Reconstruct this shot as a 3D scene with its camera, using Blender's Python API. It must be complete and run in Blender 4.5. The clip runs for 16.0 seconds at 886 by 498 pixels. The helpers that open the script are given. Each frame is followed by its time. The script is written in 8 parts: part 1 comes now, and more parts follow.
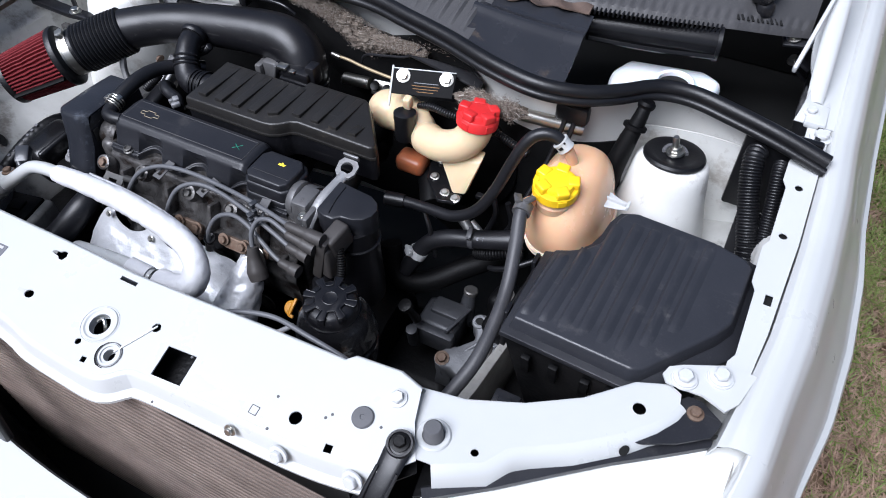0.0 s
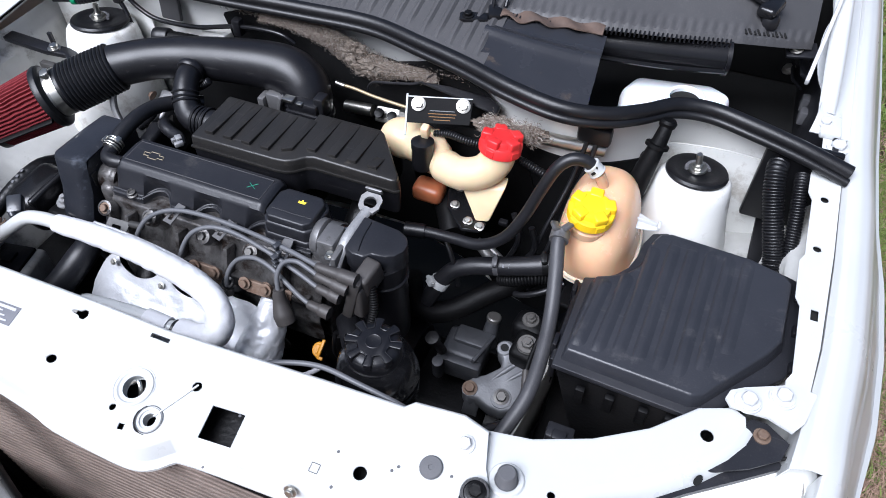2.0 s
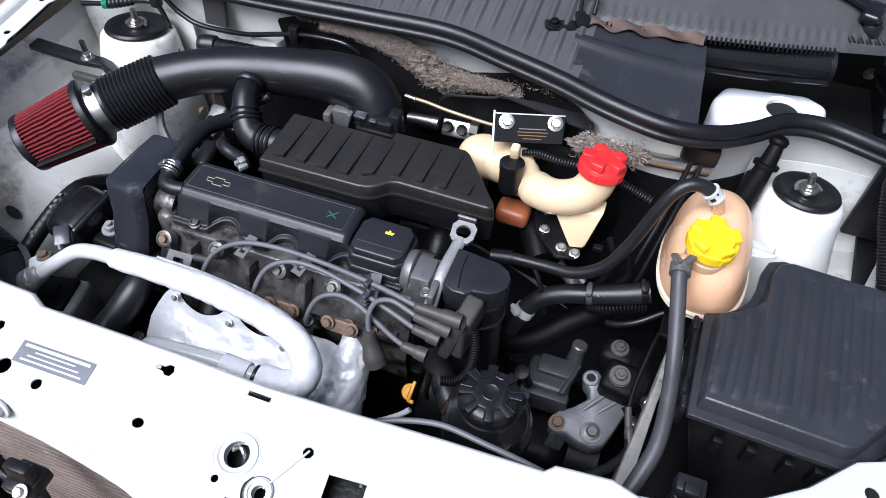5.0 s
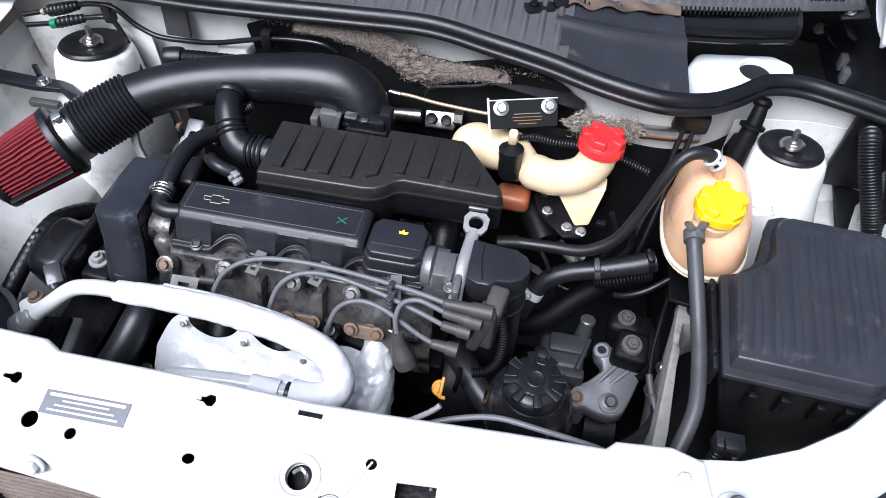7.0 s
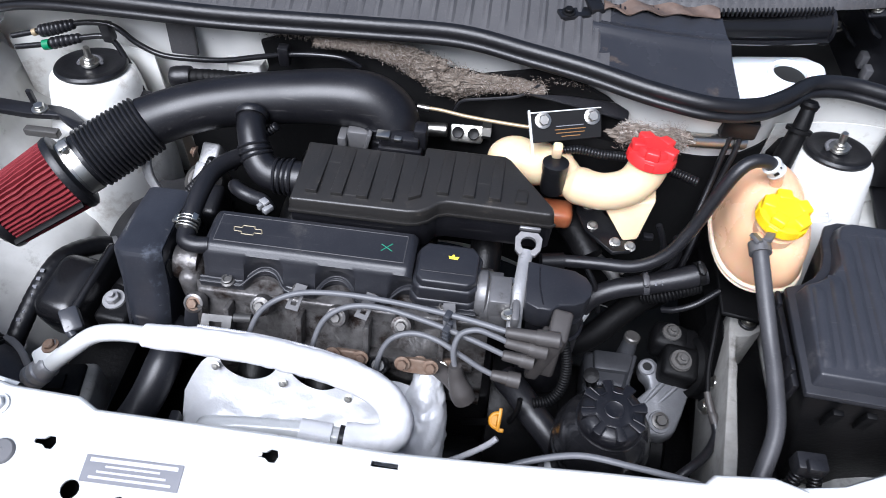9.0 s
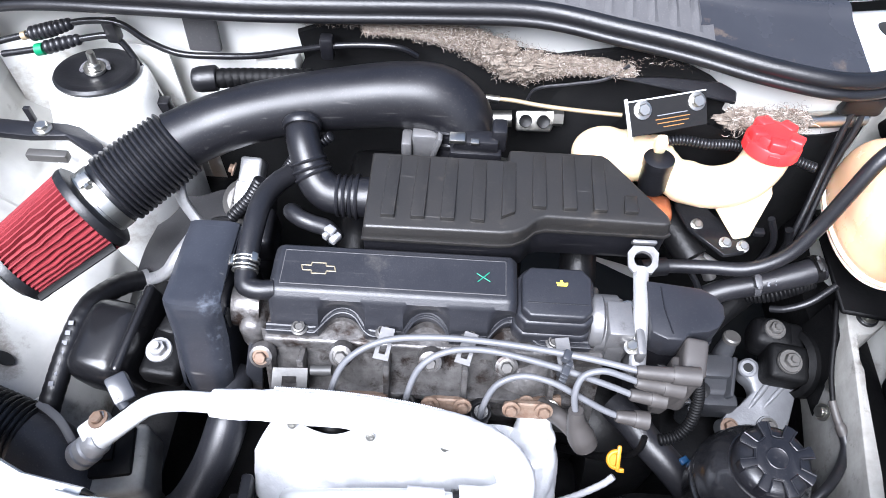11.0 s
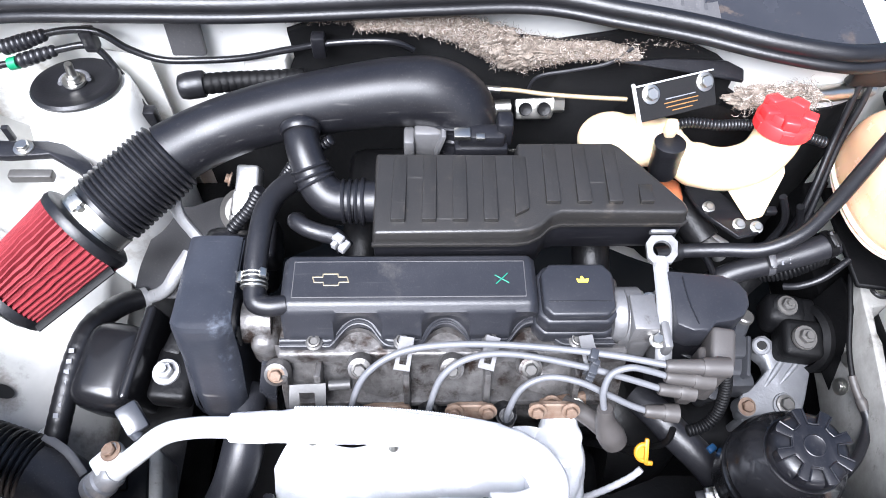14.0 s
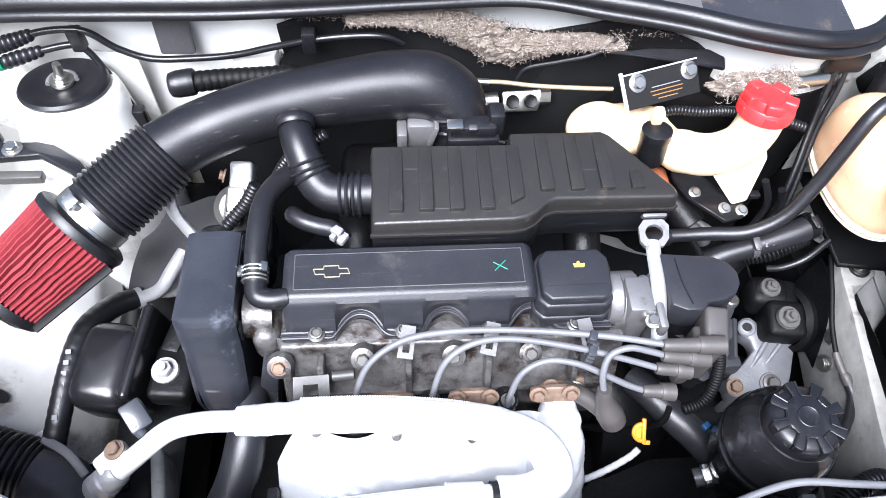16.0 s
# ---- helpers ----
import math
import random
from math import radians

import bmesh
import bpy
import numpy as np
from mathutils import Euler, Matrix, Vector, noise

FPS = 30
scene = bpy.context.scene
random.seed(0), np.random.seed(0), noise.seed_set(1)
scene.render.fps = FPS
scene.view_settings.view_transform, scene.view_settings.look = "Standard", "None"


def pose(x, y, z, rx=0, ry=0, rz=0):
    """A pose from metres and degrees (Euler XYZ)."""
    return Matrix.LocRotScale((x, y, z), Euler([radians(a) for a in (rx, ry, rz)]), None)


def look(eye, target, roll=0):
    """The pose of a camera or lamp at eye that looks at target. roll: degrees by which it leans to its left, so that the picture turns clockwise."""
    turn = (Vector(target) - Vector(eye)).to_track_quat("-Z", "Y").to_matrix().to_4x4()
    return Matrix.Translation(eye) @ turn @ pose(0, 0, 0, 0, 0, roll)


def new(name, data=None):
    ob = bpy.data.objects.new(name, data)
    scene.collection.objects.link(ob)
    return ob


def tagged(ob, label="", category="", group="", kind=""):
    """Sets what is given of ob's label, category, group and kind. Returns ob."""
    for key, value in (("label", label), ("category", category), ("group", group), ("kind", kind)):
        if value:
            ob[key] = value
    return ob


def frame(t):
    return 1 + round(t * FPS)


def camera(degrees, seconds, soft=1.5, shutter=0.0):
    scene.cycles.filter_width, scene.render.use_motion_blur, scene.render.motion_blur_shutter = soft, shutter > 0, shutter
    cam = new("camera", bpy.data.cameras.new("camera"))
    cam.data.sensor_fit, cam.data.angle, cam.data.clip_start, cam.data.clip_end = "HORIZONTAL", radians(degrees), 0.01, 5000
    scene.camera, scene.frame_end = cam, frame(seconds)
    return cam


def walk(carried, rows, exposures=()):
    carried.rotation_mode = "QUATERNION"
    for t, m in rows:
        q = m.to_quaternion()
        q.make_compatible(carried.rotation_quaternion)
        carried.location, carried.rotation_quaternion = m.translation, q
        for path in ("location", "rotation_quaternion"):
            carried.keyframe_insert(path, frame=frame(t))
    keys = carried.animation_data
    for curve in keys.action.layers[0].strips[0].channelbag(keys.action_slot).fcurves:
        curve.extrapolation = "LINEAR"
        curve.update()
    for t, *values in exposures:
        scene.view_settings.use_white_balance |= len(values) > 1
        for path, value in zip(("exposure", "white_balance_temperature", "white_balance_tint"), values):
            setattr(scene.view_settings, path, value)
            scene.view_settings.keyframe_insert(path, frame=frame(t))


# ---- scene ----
cam = camera(63.1, 16.0, soft=0.9, shutter=0.35)
METRES, SIDE, AHEAD, EYE, TILT, LEAN, TURN = 0.9900, 0.6040, -0.2959, 1.4124, -49.380, 0.752, 27.255
ROWS = [
    (0.0, 0.0, 0.0, 0.0, 0.0, 0.0, -0.0),
    (0.5, 0.0101, 0.01, 0.014, 1.56, 0.27, -1.23),
    (1.0, 0.0019, 0.0169, 0.0139, 1.25, -0.11, -1.83),
    (1.5, -0.0499, 0.0221, 0.0316, -1.63, -0.12, 0.49),
    (2.0, -0.1145, 0.0269, 0.0394, -4.06, 0.38, 3.4),
    (2.5, -0.1655, 0.0285, 0.044, -6.39, 0.4, 4.2),
    (3.0, -0.205, 0.0277, 0.0382, -8.05, 0.77, 5.44),
    (3.5, -0.2335, 0.0386, 0.0446, -8.23, 0.15, 5.01),
    (4.0, -0.2378, 0.0744, 0.0731, -7.36, -0.57, 4.41),
    (4.5, -0.2431, 0.1131, 0.1066, -5.78, -0.72, 3.66),
    (7.0, -0.3758, 0.1411, 0.1451, -12.05, -3.22, 10.61),
    (7.5, -0.41, 0.136, 0.141, -13.15, -2.43, 11.08),
    (8.0, -0.4286, 0.1456, 0.1375, -13.21, -2.25, 11.72),
    (8.5, -0.4422, 0.1672, 0.1498, -14.13, -2.49, 11.85),
    (9.0, -0.4654, 0.2236, 0.1893, -15.42, -3.55, 12.99),
    (9.5, -0.4796, 0.2824, 0.2388, -14.98, -6.32, 13.84),
    (10.0, -0.5007, 0.3318, 0.265, -16.66, -7.61, 14.45),
    (12.5, -0.552, 0.4106, 0.3286, -19.2, -10.57, 18.98),
    (13.0, -0.5525, 0.4094, 0.331, -19.19, -10.45, 19.53),
    (13.5, -0.5531, 0.4126, 0.3332, -19.7, -10.58, 19.75),
    (14.0, -0.5531, 0.4225, 0.3375, -20.54, -11.51, 19.88),
    (14.5, -0.5612, 0.4253, 0.3352, -21.64, -12.86, 19.31),
    (15.0, -0.5677, 0.4236, 0.3355, -23.2, -13.34, 19.06),
    (15.5, -0.5777, 0.4262, 0.3349, -23.0, -12.65, 20.1),
    (16.0, -0.5863, 0.4213, 0.3363, -23.27, -12.23, 20.97),
]
walk(cam, [(t, pose(SIDE, AHEAD, EYE, TILT, LEAN, TURN) @ pose(METRES * x, METRES * y, METRES * z, 90 + pitch, roll, yaw)) for t, x, y, z, yaw, pitch, roll in ROWS],
     exposures=[(0.0, 0.38, 5880, 11), (2.0, 0.58, 5880, 11), (4.7, 0.57, 5880, 11), (7.0, 0.78, 5900, 11), (8.0, 0.66, 5920, 11), (9.0, 0.84, 5920, 11), (10.2, 1.58, 5920, 11), (12.4, 2.06, 6000, 11), (16.0, 1.97, 6000, 11)])

# ---- sky, sun ----
world = bpy.data.worlds.new("sky")
scene.world = world
world.use_nodes = True
_wn = world.node_tree.nodes
_bg = _wn["Background"]
_sky = _wn.new("ShaderNodeTexSky")
_sky.sky_type = "NISHITA"
_sky.sun_disc = False
_sky.sun_elevation, _sky.sun_rotation = radians(58), radians(200)
_sky.dust_density, _sky.ozone_density = 5.0, 0.6
world.node_tree.links.new(_sky.outputs[0], _bg.inputs[0])
_bg.inputs[1].default_value = 0.06
_sd = bpy.data.lights.new("sun", "SUN")
_sd.energy, _sd.angle, _sd.color = 4.35, radians(42), (0.95, 0.957, 1.0)
sun = new("sun", _sd)
sun.matrix_basis = look((-1.0, -2.2, 3.6), (0, 0, 0))


# ---- materials ----
def material(name, base, rough=0.5, metal=0.0, alt=None, scale=12.0, amount=0.5, bump=0.0, bump_scale=150.0, coat=0.0,
             dirt=None, dirt_scale=5.0, dirt_from=0.55, spec=0.5, sss=0.0, rand=0.0, rough_var=0.12, trans=0.0, ior=1.45, specks=0.0, scratch=0.0):
    """Paint, plastic, metal or rubber: two colours mixed by coarse noise, stains from a second noise, fine relief."""
    m = bpy.data.materials.new(name)
    m.use_nodes = True
    n, l = m.node_tree.nodes, m.node_tree.links
    b = n["Principled BSDF"]
    tc = n.new("ShaderNodeTexCoord")
    no = n.new("ShaderNodeTexNoise")
    no.inputs["Scale"].default_value, no.inputs["Detail"].default_value = scale, 6.0
    no.inputs["Roughness"].default_value = 0.65
    l.new(tc.outputs["Object"], no.inputs["Vector"])
    ramp = n.new("ShaderNodeValToRGB")
    ramp.color_ramp.elements[0].position, ramp.color_ramp.elements[1].position = 0.35, 0.7
    l.new(no.outputs["Fac"], ramp.inputs[0])
    mix = n.new("ShaderNodeMix")
    mix.data_type = "RGBA"
    second = alt if alt else tuple(min(1, c * 1.35 + 0.004) for c in base)
    mix.inputs[6].default_value, mix.inputs[7].default_value = (*base, 1), (*second, 1)
    mul = n.new("ShaderNodeMath")
    mul.operation = "MULTIPLY"
    mul.inputs[1].default_value = amount
    l.new(ramp.outputs[0], mul.inputs[0])
    l.new(mul.outputs[0], mix.inputs[0])
    col = mix.outputs[2]
    if dirt:
        dn = n.new("ShaderNodeTexNoise")
        dn.inputs["Scale"].default_value, dn.inputs["Detail"].default_value = dirt_scale, 9.0
        dn.inputs["Roughness"].default_value = 0.72
        l.new(tc.outputs["Object"], dn.inputs["Vector"])
        dr = n.new("ShaderNodeValToRGB")
        dr.color_ramp.elements[0].position, dr.color_ramp.elements[1].position = dirt_from, min(0.98, dirt_from + 0.12)
        l.new(dn.outputs["Fac"], dr.inputs[0])
        dm = n.new("ShaderNodeMix")
        dm.data_type = "RGBA"
        l.new(dr.outputs[0], dm.inputs[0])
        l.new(col, dm.inputs[6])
        dm.inputs[7].default_value = (*dirt, 1)
        col = dm.outputs[2]
    if rand:
        oi = n.new("ShaderNodeObjectInfo")
        hsv = n.new("ShaderNodeHueSaturation")
        mr = n.new("ShaderNodeMapRange")
        mr.inputs[3].default_value, mr.inputs[4].default_value = 1 - rand, 1 + rand
        l.new(oi.outputs["Random"], mr.inputs[0])
        l.new(mr.outputs[0], hsv.inputs["Value"])
        l.new(col, hsv.inputs["Color"])
        col = hsv.outputs[0]
    if specks:
        # dust: fine pale grains
        sn = n.new("ShaderNodeTexNoise")
        sn.inputs["Scale"].default_value, sn.inputs["Detail"].default_value = 420.0, 3.0
        l.new(tc.outputs["Object"], sn.inputs["Vector"])
        sr = n.new("ShaderNodeMapRange")
        sr.inputs[1].default_value, sr.inputs[2].default_value, sr.inputs[4].default_value = 0.58, 0.78, specks
        l.new(sn.outputs["Fac"], sr.inputs[0])
        sm = n.new("ShaderNodeMix")
        sm.data_type = "RGBA"
        sm.inputs[7].default_value = (0.16, 0.15, 0.14, 1)
        l.new(sr.outputs[0], sm.inputs[0])
        l.new(col, sm.inputs[6])
        col = sm.outputs[2]
    if scratch:
        # fine scuffs: stretched grain, only the peaks
        mp = n.new("ShaderNodeMapping")
        mp.inputs["Rotation"].default_value, mp.inputs["Scale"].default_value = (0.3, 0.5, 0.6), (9.0, 170.0, 170.0)
        l.new(tc.outputs["Object"], mp.inputs["Vector"])
        gn = n.new("ShaderNodeTexNoise")
        gn.inputs["Scale"].default_value, gn.inputs["Detail"].default_value = 1.0, 2.0
        l.new(mp.outputs[0], gn.inputs["Vector"])
        gr = n.new("ShaderNodeMapRange")
        gr.inputs[1].default_value, gr.inputs[2].default_value, gr.inputs[4].default_value = 0.68, 0.76, scratch
        l.new(gn.outputs["Fac"], gr.inputs[0])
        gm = n.new("ShaderNodeMix")
        gm.data_type = "RGBA"
        gm.inputs[7].default_value = (0.20, 0.19, 0.18, 1)
        l.new(gr.outputs[0], gm.inputs[0])
        l.new(col, gm.inputs[6])
        col = gm.outputs[2]
    l.new(col, b.inputs["Base Color"])
    rn = n.new("ShaderNodeMapRange")
    rn.inputs[3].default_value, rn.inputs[4].default_value = max(0.03, rough - rough_var), min(1, rough + rough_var)
    l.new(no.outputs["Fac"], rn.inputs[0])
    l.new(rn.outputs[0], b.inputs["Roughness"])
    b.inputs["Metallic"].default_value = metal
    b.inputs["Specular IOR Level"].default_value = spec
    b.inputs["Coat Weight"].default_value = coat
    b.inputs["Coat Roughness"].default_value = 0.08
    b.inputs["IOR"].default_value = ior
    if sss:
        b.inputs["Subsurface Weight"].default_value = sss
        b.inputs["Subsurface Scale"].default_value = 0.02
    b.inputs["Transmission Weight"].default_value = trans
    if bump:
        bn = n.new("ShaderNodeTexNoise")
        bn.inputs["Scale"].default_value, bn.inputs["Detail"].default_value = bump_scale, 4.0
        l.new(tc.outputs["Object"], bn.inputs["Vector"])
        bp = n.new("ShaderNodeBump")
        bp.inputs["Strength"].default_value, bp.inputs["Distance"].default_value = bump, 0.002
        l.new(bn.outputs["Fac"], bp.inputs["Height"])
        l.new(bp.outputs[0], b.inputs["Normal"])
    return m


PAINT = material("white_paint", (0.52, 0.53, 0.525), 0.3, coat=0.4, alt=(0.47, 0.48, 0.47), scale=6, bump=0.03, bump_scale=60)
PAINT_BAY = material("bay_paint", (0.72, 0.72, 0.69), 0.38, coat=0.2, alt=(0.52, 0.515, 0.485), scale=9, dirt=(0.42, 0.39, 0.35),
                     dirt_scale=11, dirt_from=0.54, bump=0.05, bump_scale=80)
INNER_PAINT = material("grimy_inner_wing", (0.52, 0.52, 0.50), 0.45, coat=0.1, alt=(0.34, 0.335, 0.315), scale=7, amount=0.8, dirt=(0.19, 0.175, 0.155), dirt_scale=9, dirt_from=0.53, bump=0.12, bump_scale=60)
PAINT_CLEAN = material("bulkhead_paint", (0.80, 0.795, 0.765), 0.34, coat=0.3, alt=(0.72, 0.71, 0.68), scale=9, dirt=(0.52, 0.49, 0.45), dirt_scale=14, dirt_from=0.62, bump=0.05, bump_scale=80)
PLASTIC = material("black_plastic", (0.0055, 0.0055, 0.007), 0.36, alt=(0.010, 0.010, 0.012), scale=20, bump=0.06, bump_scale=700, rough_var=0.14,
                   dirt=(0.03, 0.028, 0.026), dirt_scale=14, dirt_from=0.64, specks=0.12, scratch=0.16)
PLASTIC_DUSTY = material("dusty_black_plastic", (0.013, 0.0135, 0.0165), 0.38, alt=(0.024, 0.0245, 0.029), scale=15, bump=0.1, bump_scale=600,
                         dirt=(0.045, 0.043, 0.042), dirt_scale=18, dirt_from=0.60, specks=0.1, scratch=0.14)
PLASTIC_BROWN = material("worn_black_plastic", (0.016, 0.0152, 0.0145), 0.36, alt=(0.018, 0.016, 0.0145), scale=22, bump=0.15, bump_scale=700,
                         dirt=(0.05, 0.043, 0.036), dirt_scale=25, dirt_from=0.60, specks=0.12, scratch=0.2)
# lid plastic: the bluish sky sheen is put into the base colour
LID_PLASTIC = material("sky_sheen_plastic", (0.022, 0.0232, 0.028), 0.33, alt=(0.038, 0.039, 0.046), scale=10, bump=0.1, bump_scale=500, dirt=(0.065, 0.063, 0.065), dirt_scale=22, dirt_from=0.58, specks=0.1, scratch=0.12)
GREY_PLASTIC = material("grey_plastic", (0.09, 0.09, 0.095), 0.55, scale=14, bump=0.12, bump_scale=500, dirt=(0.16, 0.15, 0.14), dirt_from=0.62)
COWL_PLASTIC = material("cowl_plastic", (0.050, 0.049, 0.051), 0.5, alt=(0.085, 0.083, 0.084), scale=8, bump=0.1, bump_scale=400,
                        dirt=(0.12, 0.105, 0.09), dirt_scale=9, dirt_from=0.62, specks=0.3)
RUBBER = material("black_rubber", (0.0045, 0.0045, 0.0055), 0.38, alt=(0.010, 0.010, 0.0115), scale=25, bump=0.12, bump_scale=400)
HOSE = material("rubber_hose", (0.008, 0.008, 0.0095), 0.38, alt=(0.016, 0.016, 0.019), scale=18, bump=0.1, bump_scale=350,
                dirt=(0.04, 0.038, 0.036), dirt_scale=20, dirt_from=0.68, specks=0.1)
GREY_RUBBER = material("grey_lead_rubber", (0.092, 0.094, 0.101), 0.42, alt=(0.145, 0.147, 0.155), scale=20, bump=0.08, bump_scale=300)
BOOT = material("boot_rubber", (0.042, 0.038, 0.036), 0.5, alt=(0.058, 0.053, 0.050), scale=25, bump=0.1, bump_scale=300)
ALU = material("cast_aluminium", (0.46, 0.455, 0.45), 0.52, 0.85, alt=(0.36, 0.35, 0.33), scale=30, bump=0.25, bump_scale=260,
               dirt=(0.16, 0.14, 0.12), dirt_scale=14, dirt_from=0.58)
GREASY_ALU = material("greasy_aluminium", (0.150, 0.145, 0.142), 0.36, 0.5, alt=(0.042, 0.038, 0.036), scale=38, amount=0.9, bump=0.5, bump_scale=150,
                      dirt=(0.022, 0.015, 0.012), dirt_scale=26, dirt_from=0.50)
# matte black, deepened so parts low in the bay carry their shade in the colour
DEEP_BLACK = material("deep_black_rubber", (0.002, 0.002, 0.0024), 0.55, alt=(0.0045, 0.0044, 0.0044), scale=18, bump=0.25, bump_scale=200, spec=0.18)
# greasy metal, and sheets whose shade is put into this lowered black
GREASE_SHADE_BLACK = material("greasy_and_shaded_black", (0.003, 0.003, 0.0034), 0.42, 0.0, alt=(0.008, 0.0077, 0.0077), scale=18, bump=0.25, bump_scale=180, spec=0.24)
BOLT_DULL = material("dull_bolt_steel", (0.115, 0.111, 0.106), 0.42, 0.6, alt=(0.075, 0.07, 0.064), scale=70, bump=0.1, bump_scale=400)
CAST_PALE = material("pale_cast_metal", (0.32, 0.32, 0.325), 0.5, 0.45, alt=(0.20, 0.20, 0.20), scale=40, bump=0.3, bump_scale=300, dirt=(0.10, 0.09, 0.08), dirt_scale=30, dirt_from=0.62)
CAST_MID = material("grey_cast_metal", (0.155, 0.153, 0.155), 0.46, 0.5, alt=(0.095, 0.093, 0.092), scale=40, bump=0.14, bump_scale=300, dirt=(0.06, 0.055, 0.05), dirt_scale=25, dirt_from=0.58)
GRIMY_PAINT = material("grimy_white_paint", (0.33, 0.325, 0.305), 0.45, alt=(0.165, 0.157, 0.145), scale=25, amount=0.8, bump=0.1, bump_scale=90, dirt=(0.08, 0.07, 0.06), dirt_scale=18, dirt_from=0.56)
DARK_CAST = material("dark_cast_metal", (0.055, 0.057, 0.063), 0.45, 0.3, alt=(0.015, 0.015, 0.016), scale=25, bump=0.2, bump_scale=200)
COVER_PLASTIC = material("blue_grey_plastic", (0.020, 0.021, 0.025), 0.26, alt=(0.033, 0.034, 0.039), scale=7, bump=0.03, bump_scale=300, dirt=(0.12, 0.088, 0.062), dirt_scale=6, dirt_from=0.58)
STEEL = material("zinc_steel", (0.55, 0.54, 0.50), 0.32, 1.0, alt=(0.42, 0.40, 0.36), scale=60, bump=0.08, bump_scale=500)
RUST = material("rusty_steel", (0.13, 0.078, 0.052), 0.65, 0.4, alt=(0.30, 0.25, 0.20), scale=80, bump=0.3, bump_scale=500)
FOIL = material("heat_shield_foil", (0.68, 0.69, 0.71), 0.42, 0.25, alt=(0.54, 0.55, 0.58), scale=14, bump=0.8, bump_scale=70)
WRAP = material("white_heat_wrap", (0.68, 0.68, 0.69), 0.6, 0.1, alt=(0.56, 0.56, 0.58), scale=20, bump=0.35, bump_scale=160)
TANK = material("peach_tank_plastic", (0.72, 0.43, 0.25), 0.26, alt=(0.77, 0.50, 0.33), scale=8, amount=0.8, sss=0.35, bump=0.04, bump_scale=60)
TANK_FULL = material("peach_plastic_with_coolant", (0.55, 0.24, 0.09), 0.28, alt=(0.60, 0.30, 0.14), scale=8, amount=0.8, sss=0.3, bump=0.04, bump_scale=60)
TANK_SEAM = material("pale_weld_seam", (0.82, 0.62, 0.47), 0.3, alt=(0.84, 0.68, 0.56), scale=30, sss=0.3)
CREAM = material("cream_plastic", (0.64, 0.49, 0.30), 0.34, alt=(0.68, 0.55, 0.38), scale=10, sss=0.25, bump=0.03, bump_scale=60)
AMBER = material("amber_plastic", (0.28, 0.085, 0.035), 0.35, alt=(0.36, 0.13, 0.06), scale=10, sss=0.2)
RED_CAP = material("red_plastic", (0.62, 0.022, 0.024), 0.38, alt=(0.70, 0.05, 0.05), scale=15)
YELLOW_CAP = material("yellow_plastic", (0.88, 0.55, 0.004), 0.38, alt=(0.92, 0.62, 0.02), scale=15)
YELLOW_OLD = material("aged_yellow_plastic", (0.50, 0.22, 0.012), 0.45, alt=(0.42, 0.17, 0.012), scale=40)
FILTER_RED = material("red_filter_cotton", (0.145, 0.008, 0.013), 0.75, alt=(0.235, 0.024, 0.030), scale=90, bump=0.4, bump_scale=1100)
GLOSS_BLACK = material("glossy_black_plastic", (0.006, 0.006, 0.007), 0.24, alt=(0.012, 0.012, 0.013), scale=20, bump=0.05, bump_scale=300, rough_var=0.06)
BOWL_PLASTIC = material("scuffed_gloss_plastic", (0.008, 0.008, 0.009), 0.24, alt=(0.015, 0.015, 0.017), scale=16, bump=0.06, bump_scale=260, rough_var=0.10, coat=0.4, specks=0.05, scratch=0.05)
SMOKY = material("smoky_translucent_plastic", (0.026, 0.028, 0.033), 0.34, alt=(0.045, 0.047, 0.053), scale=30, bump=0.05, bump_scale=200, coat=0.3)
PLATE_GREY = material("dull_plated_sheet", (0.05, 0.049, 0.048), 0.45, 0.25, alt=(0.03, 0.029, 0.027), scale=60, bump=0.1, bump_scale=300)
FELT_BROWN = material("matted_felt", (0.085, 0.064, 0.049), 0.95, alt=(0.23, 0.20, 0.168), scale=90, amount=0.9, bump=0.9, bump_scale=420)
FIBRE = material("torn_felt", (0.12, 0.092, 0.072), 0.95, alt=(0.40, 0.36, 0.31), scale=60)
_fn, _fl = FIBRE.node_tree.nodes, FIBRE.node_tree.links
_geo = _fn.new("ShaderNodeNewGeometry")
_fr = _fn.new("ShaderNodeValToRGB")
_fr.color_ramp.elements[0].position, _fr.color_ramp.elements[0].color = 0.0, (0.05, 0.036, 0.027, 1)
_fr.color_ramp.elements[1].position, _fr.color_ramp.elements[1].color = 1.0, (0.50, 0.46, 0.41, 1)
for _pos, _c in ((0.30, (0.17, 0.125, 0.095, 1)), (0.65, (0.26, 0.22, 0.185, 1))):
    _fr.color_ramp.elements.new(_pos).color = _c
_fl.new(_geo.outputs["Random Per Island"], _fr.inputs[0])
_fl.new(_fr.outputs[0], _fn["Principled BSDF"].inputs["Base Color"])
FELT_BLACK = material("black_insulation", (0.005, 0.005, 0.0055), 0.8, alt=(0.009, 0.009, 0.009), scale=15, bump=0.3, bump_scale=120, spec=0.25)
RAD = material("radiator_fins", (0.20, 0.155, 0.13), 0.55, 0.2, alt=(0.10, 0.075, 0.062), scale=14, amount=0.8, bump=0.35, bump_scale=420, dirt=(0.30, 0.26, 0.23), dirt_scale=40, dirt_from=0.62)
# near-black for hollows, holes and gaps: shade put into the colour; also print
DARK = material("shade_and_print_black", (0.004, 0.004, 0.004), 0.85, alt=(0.008, 0.008, 0.008), scale=10)
LABEL_GREY = material("grey_label", (0.13, 0.132, 0.145), 0.5, 0.0, scale=40)
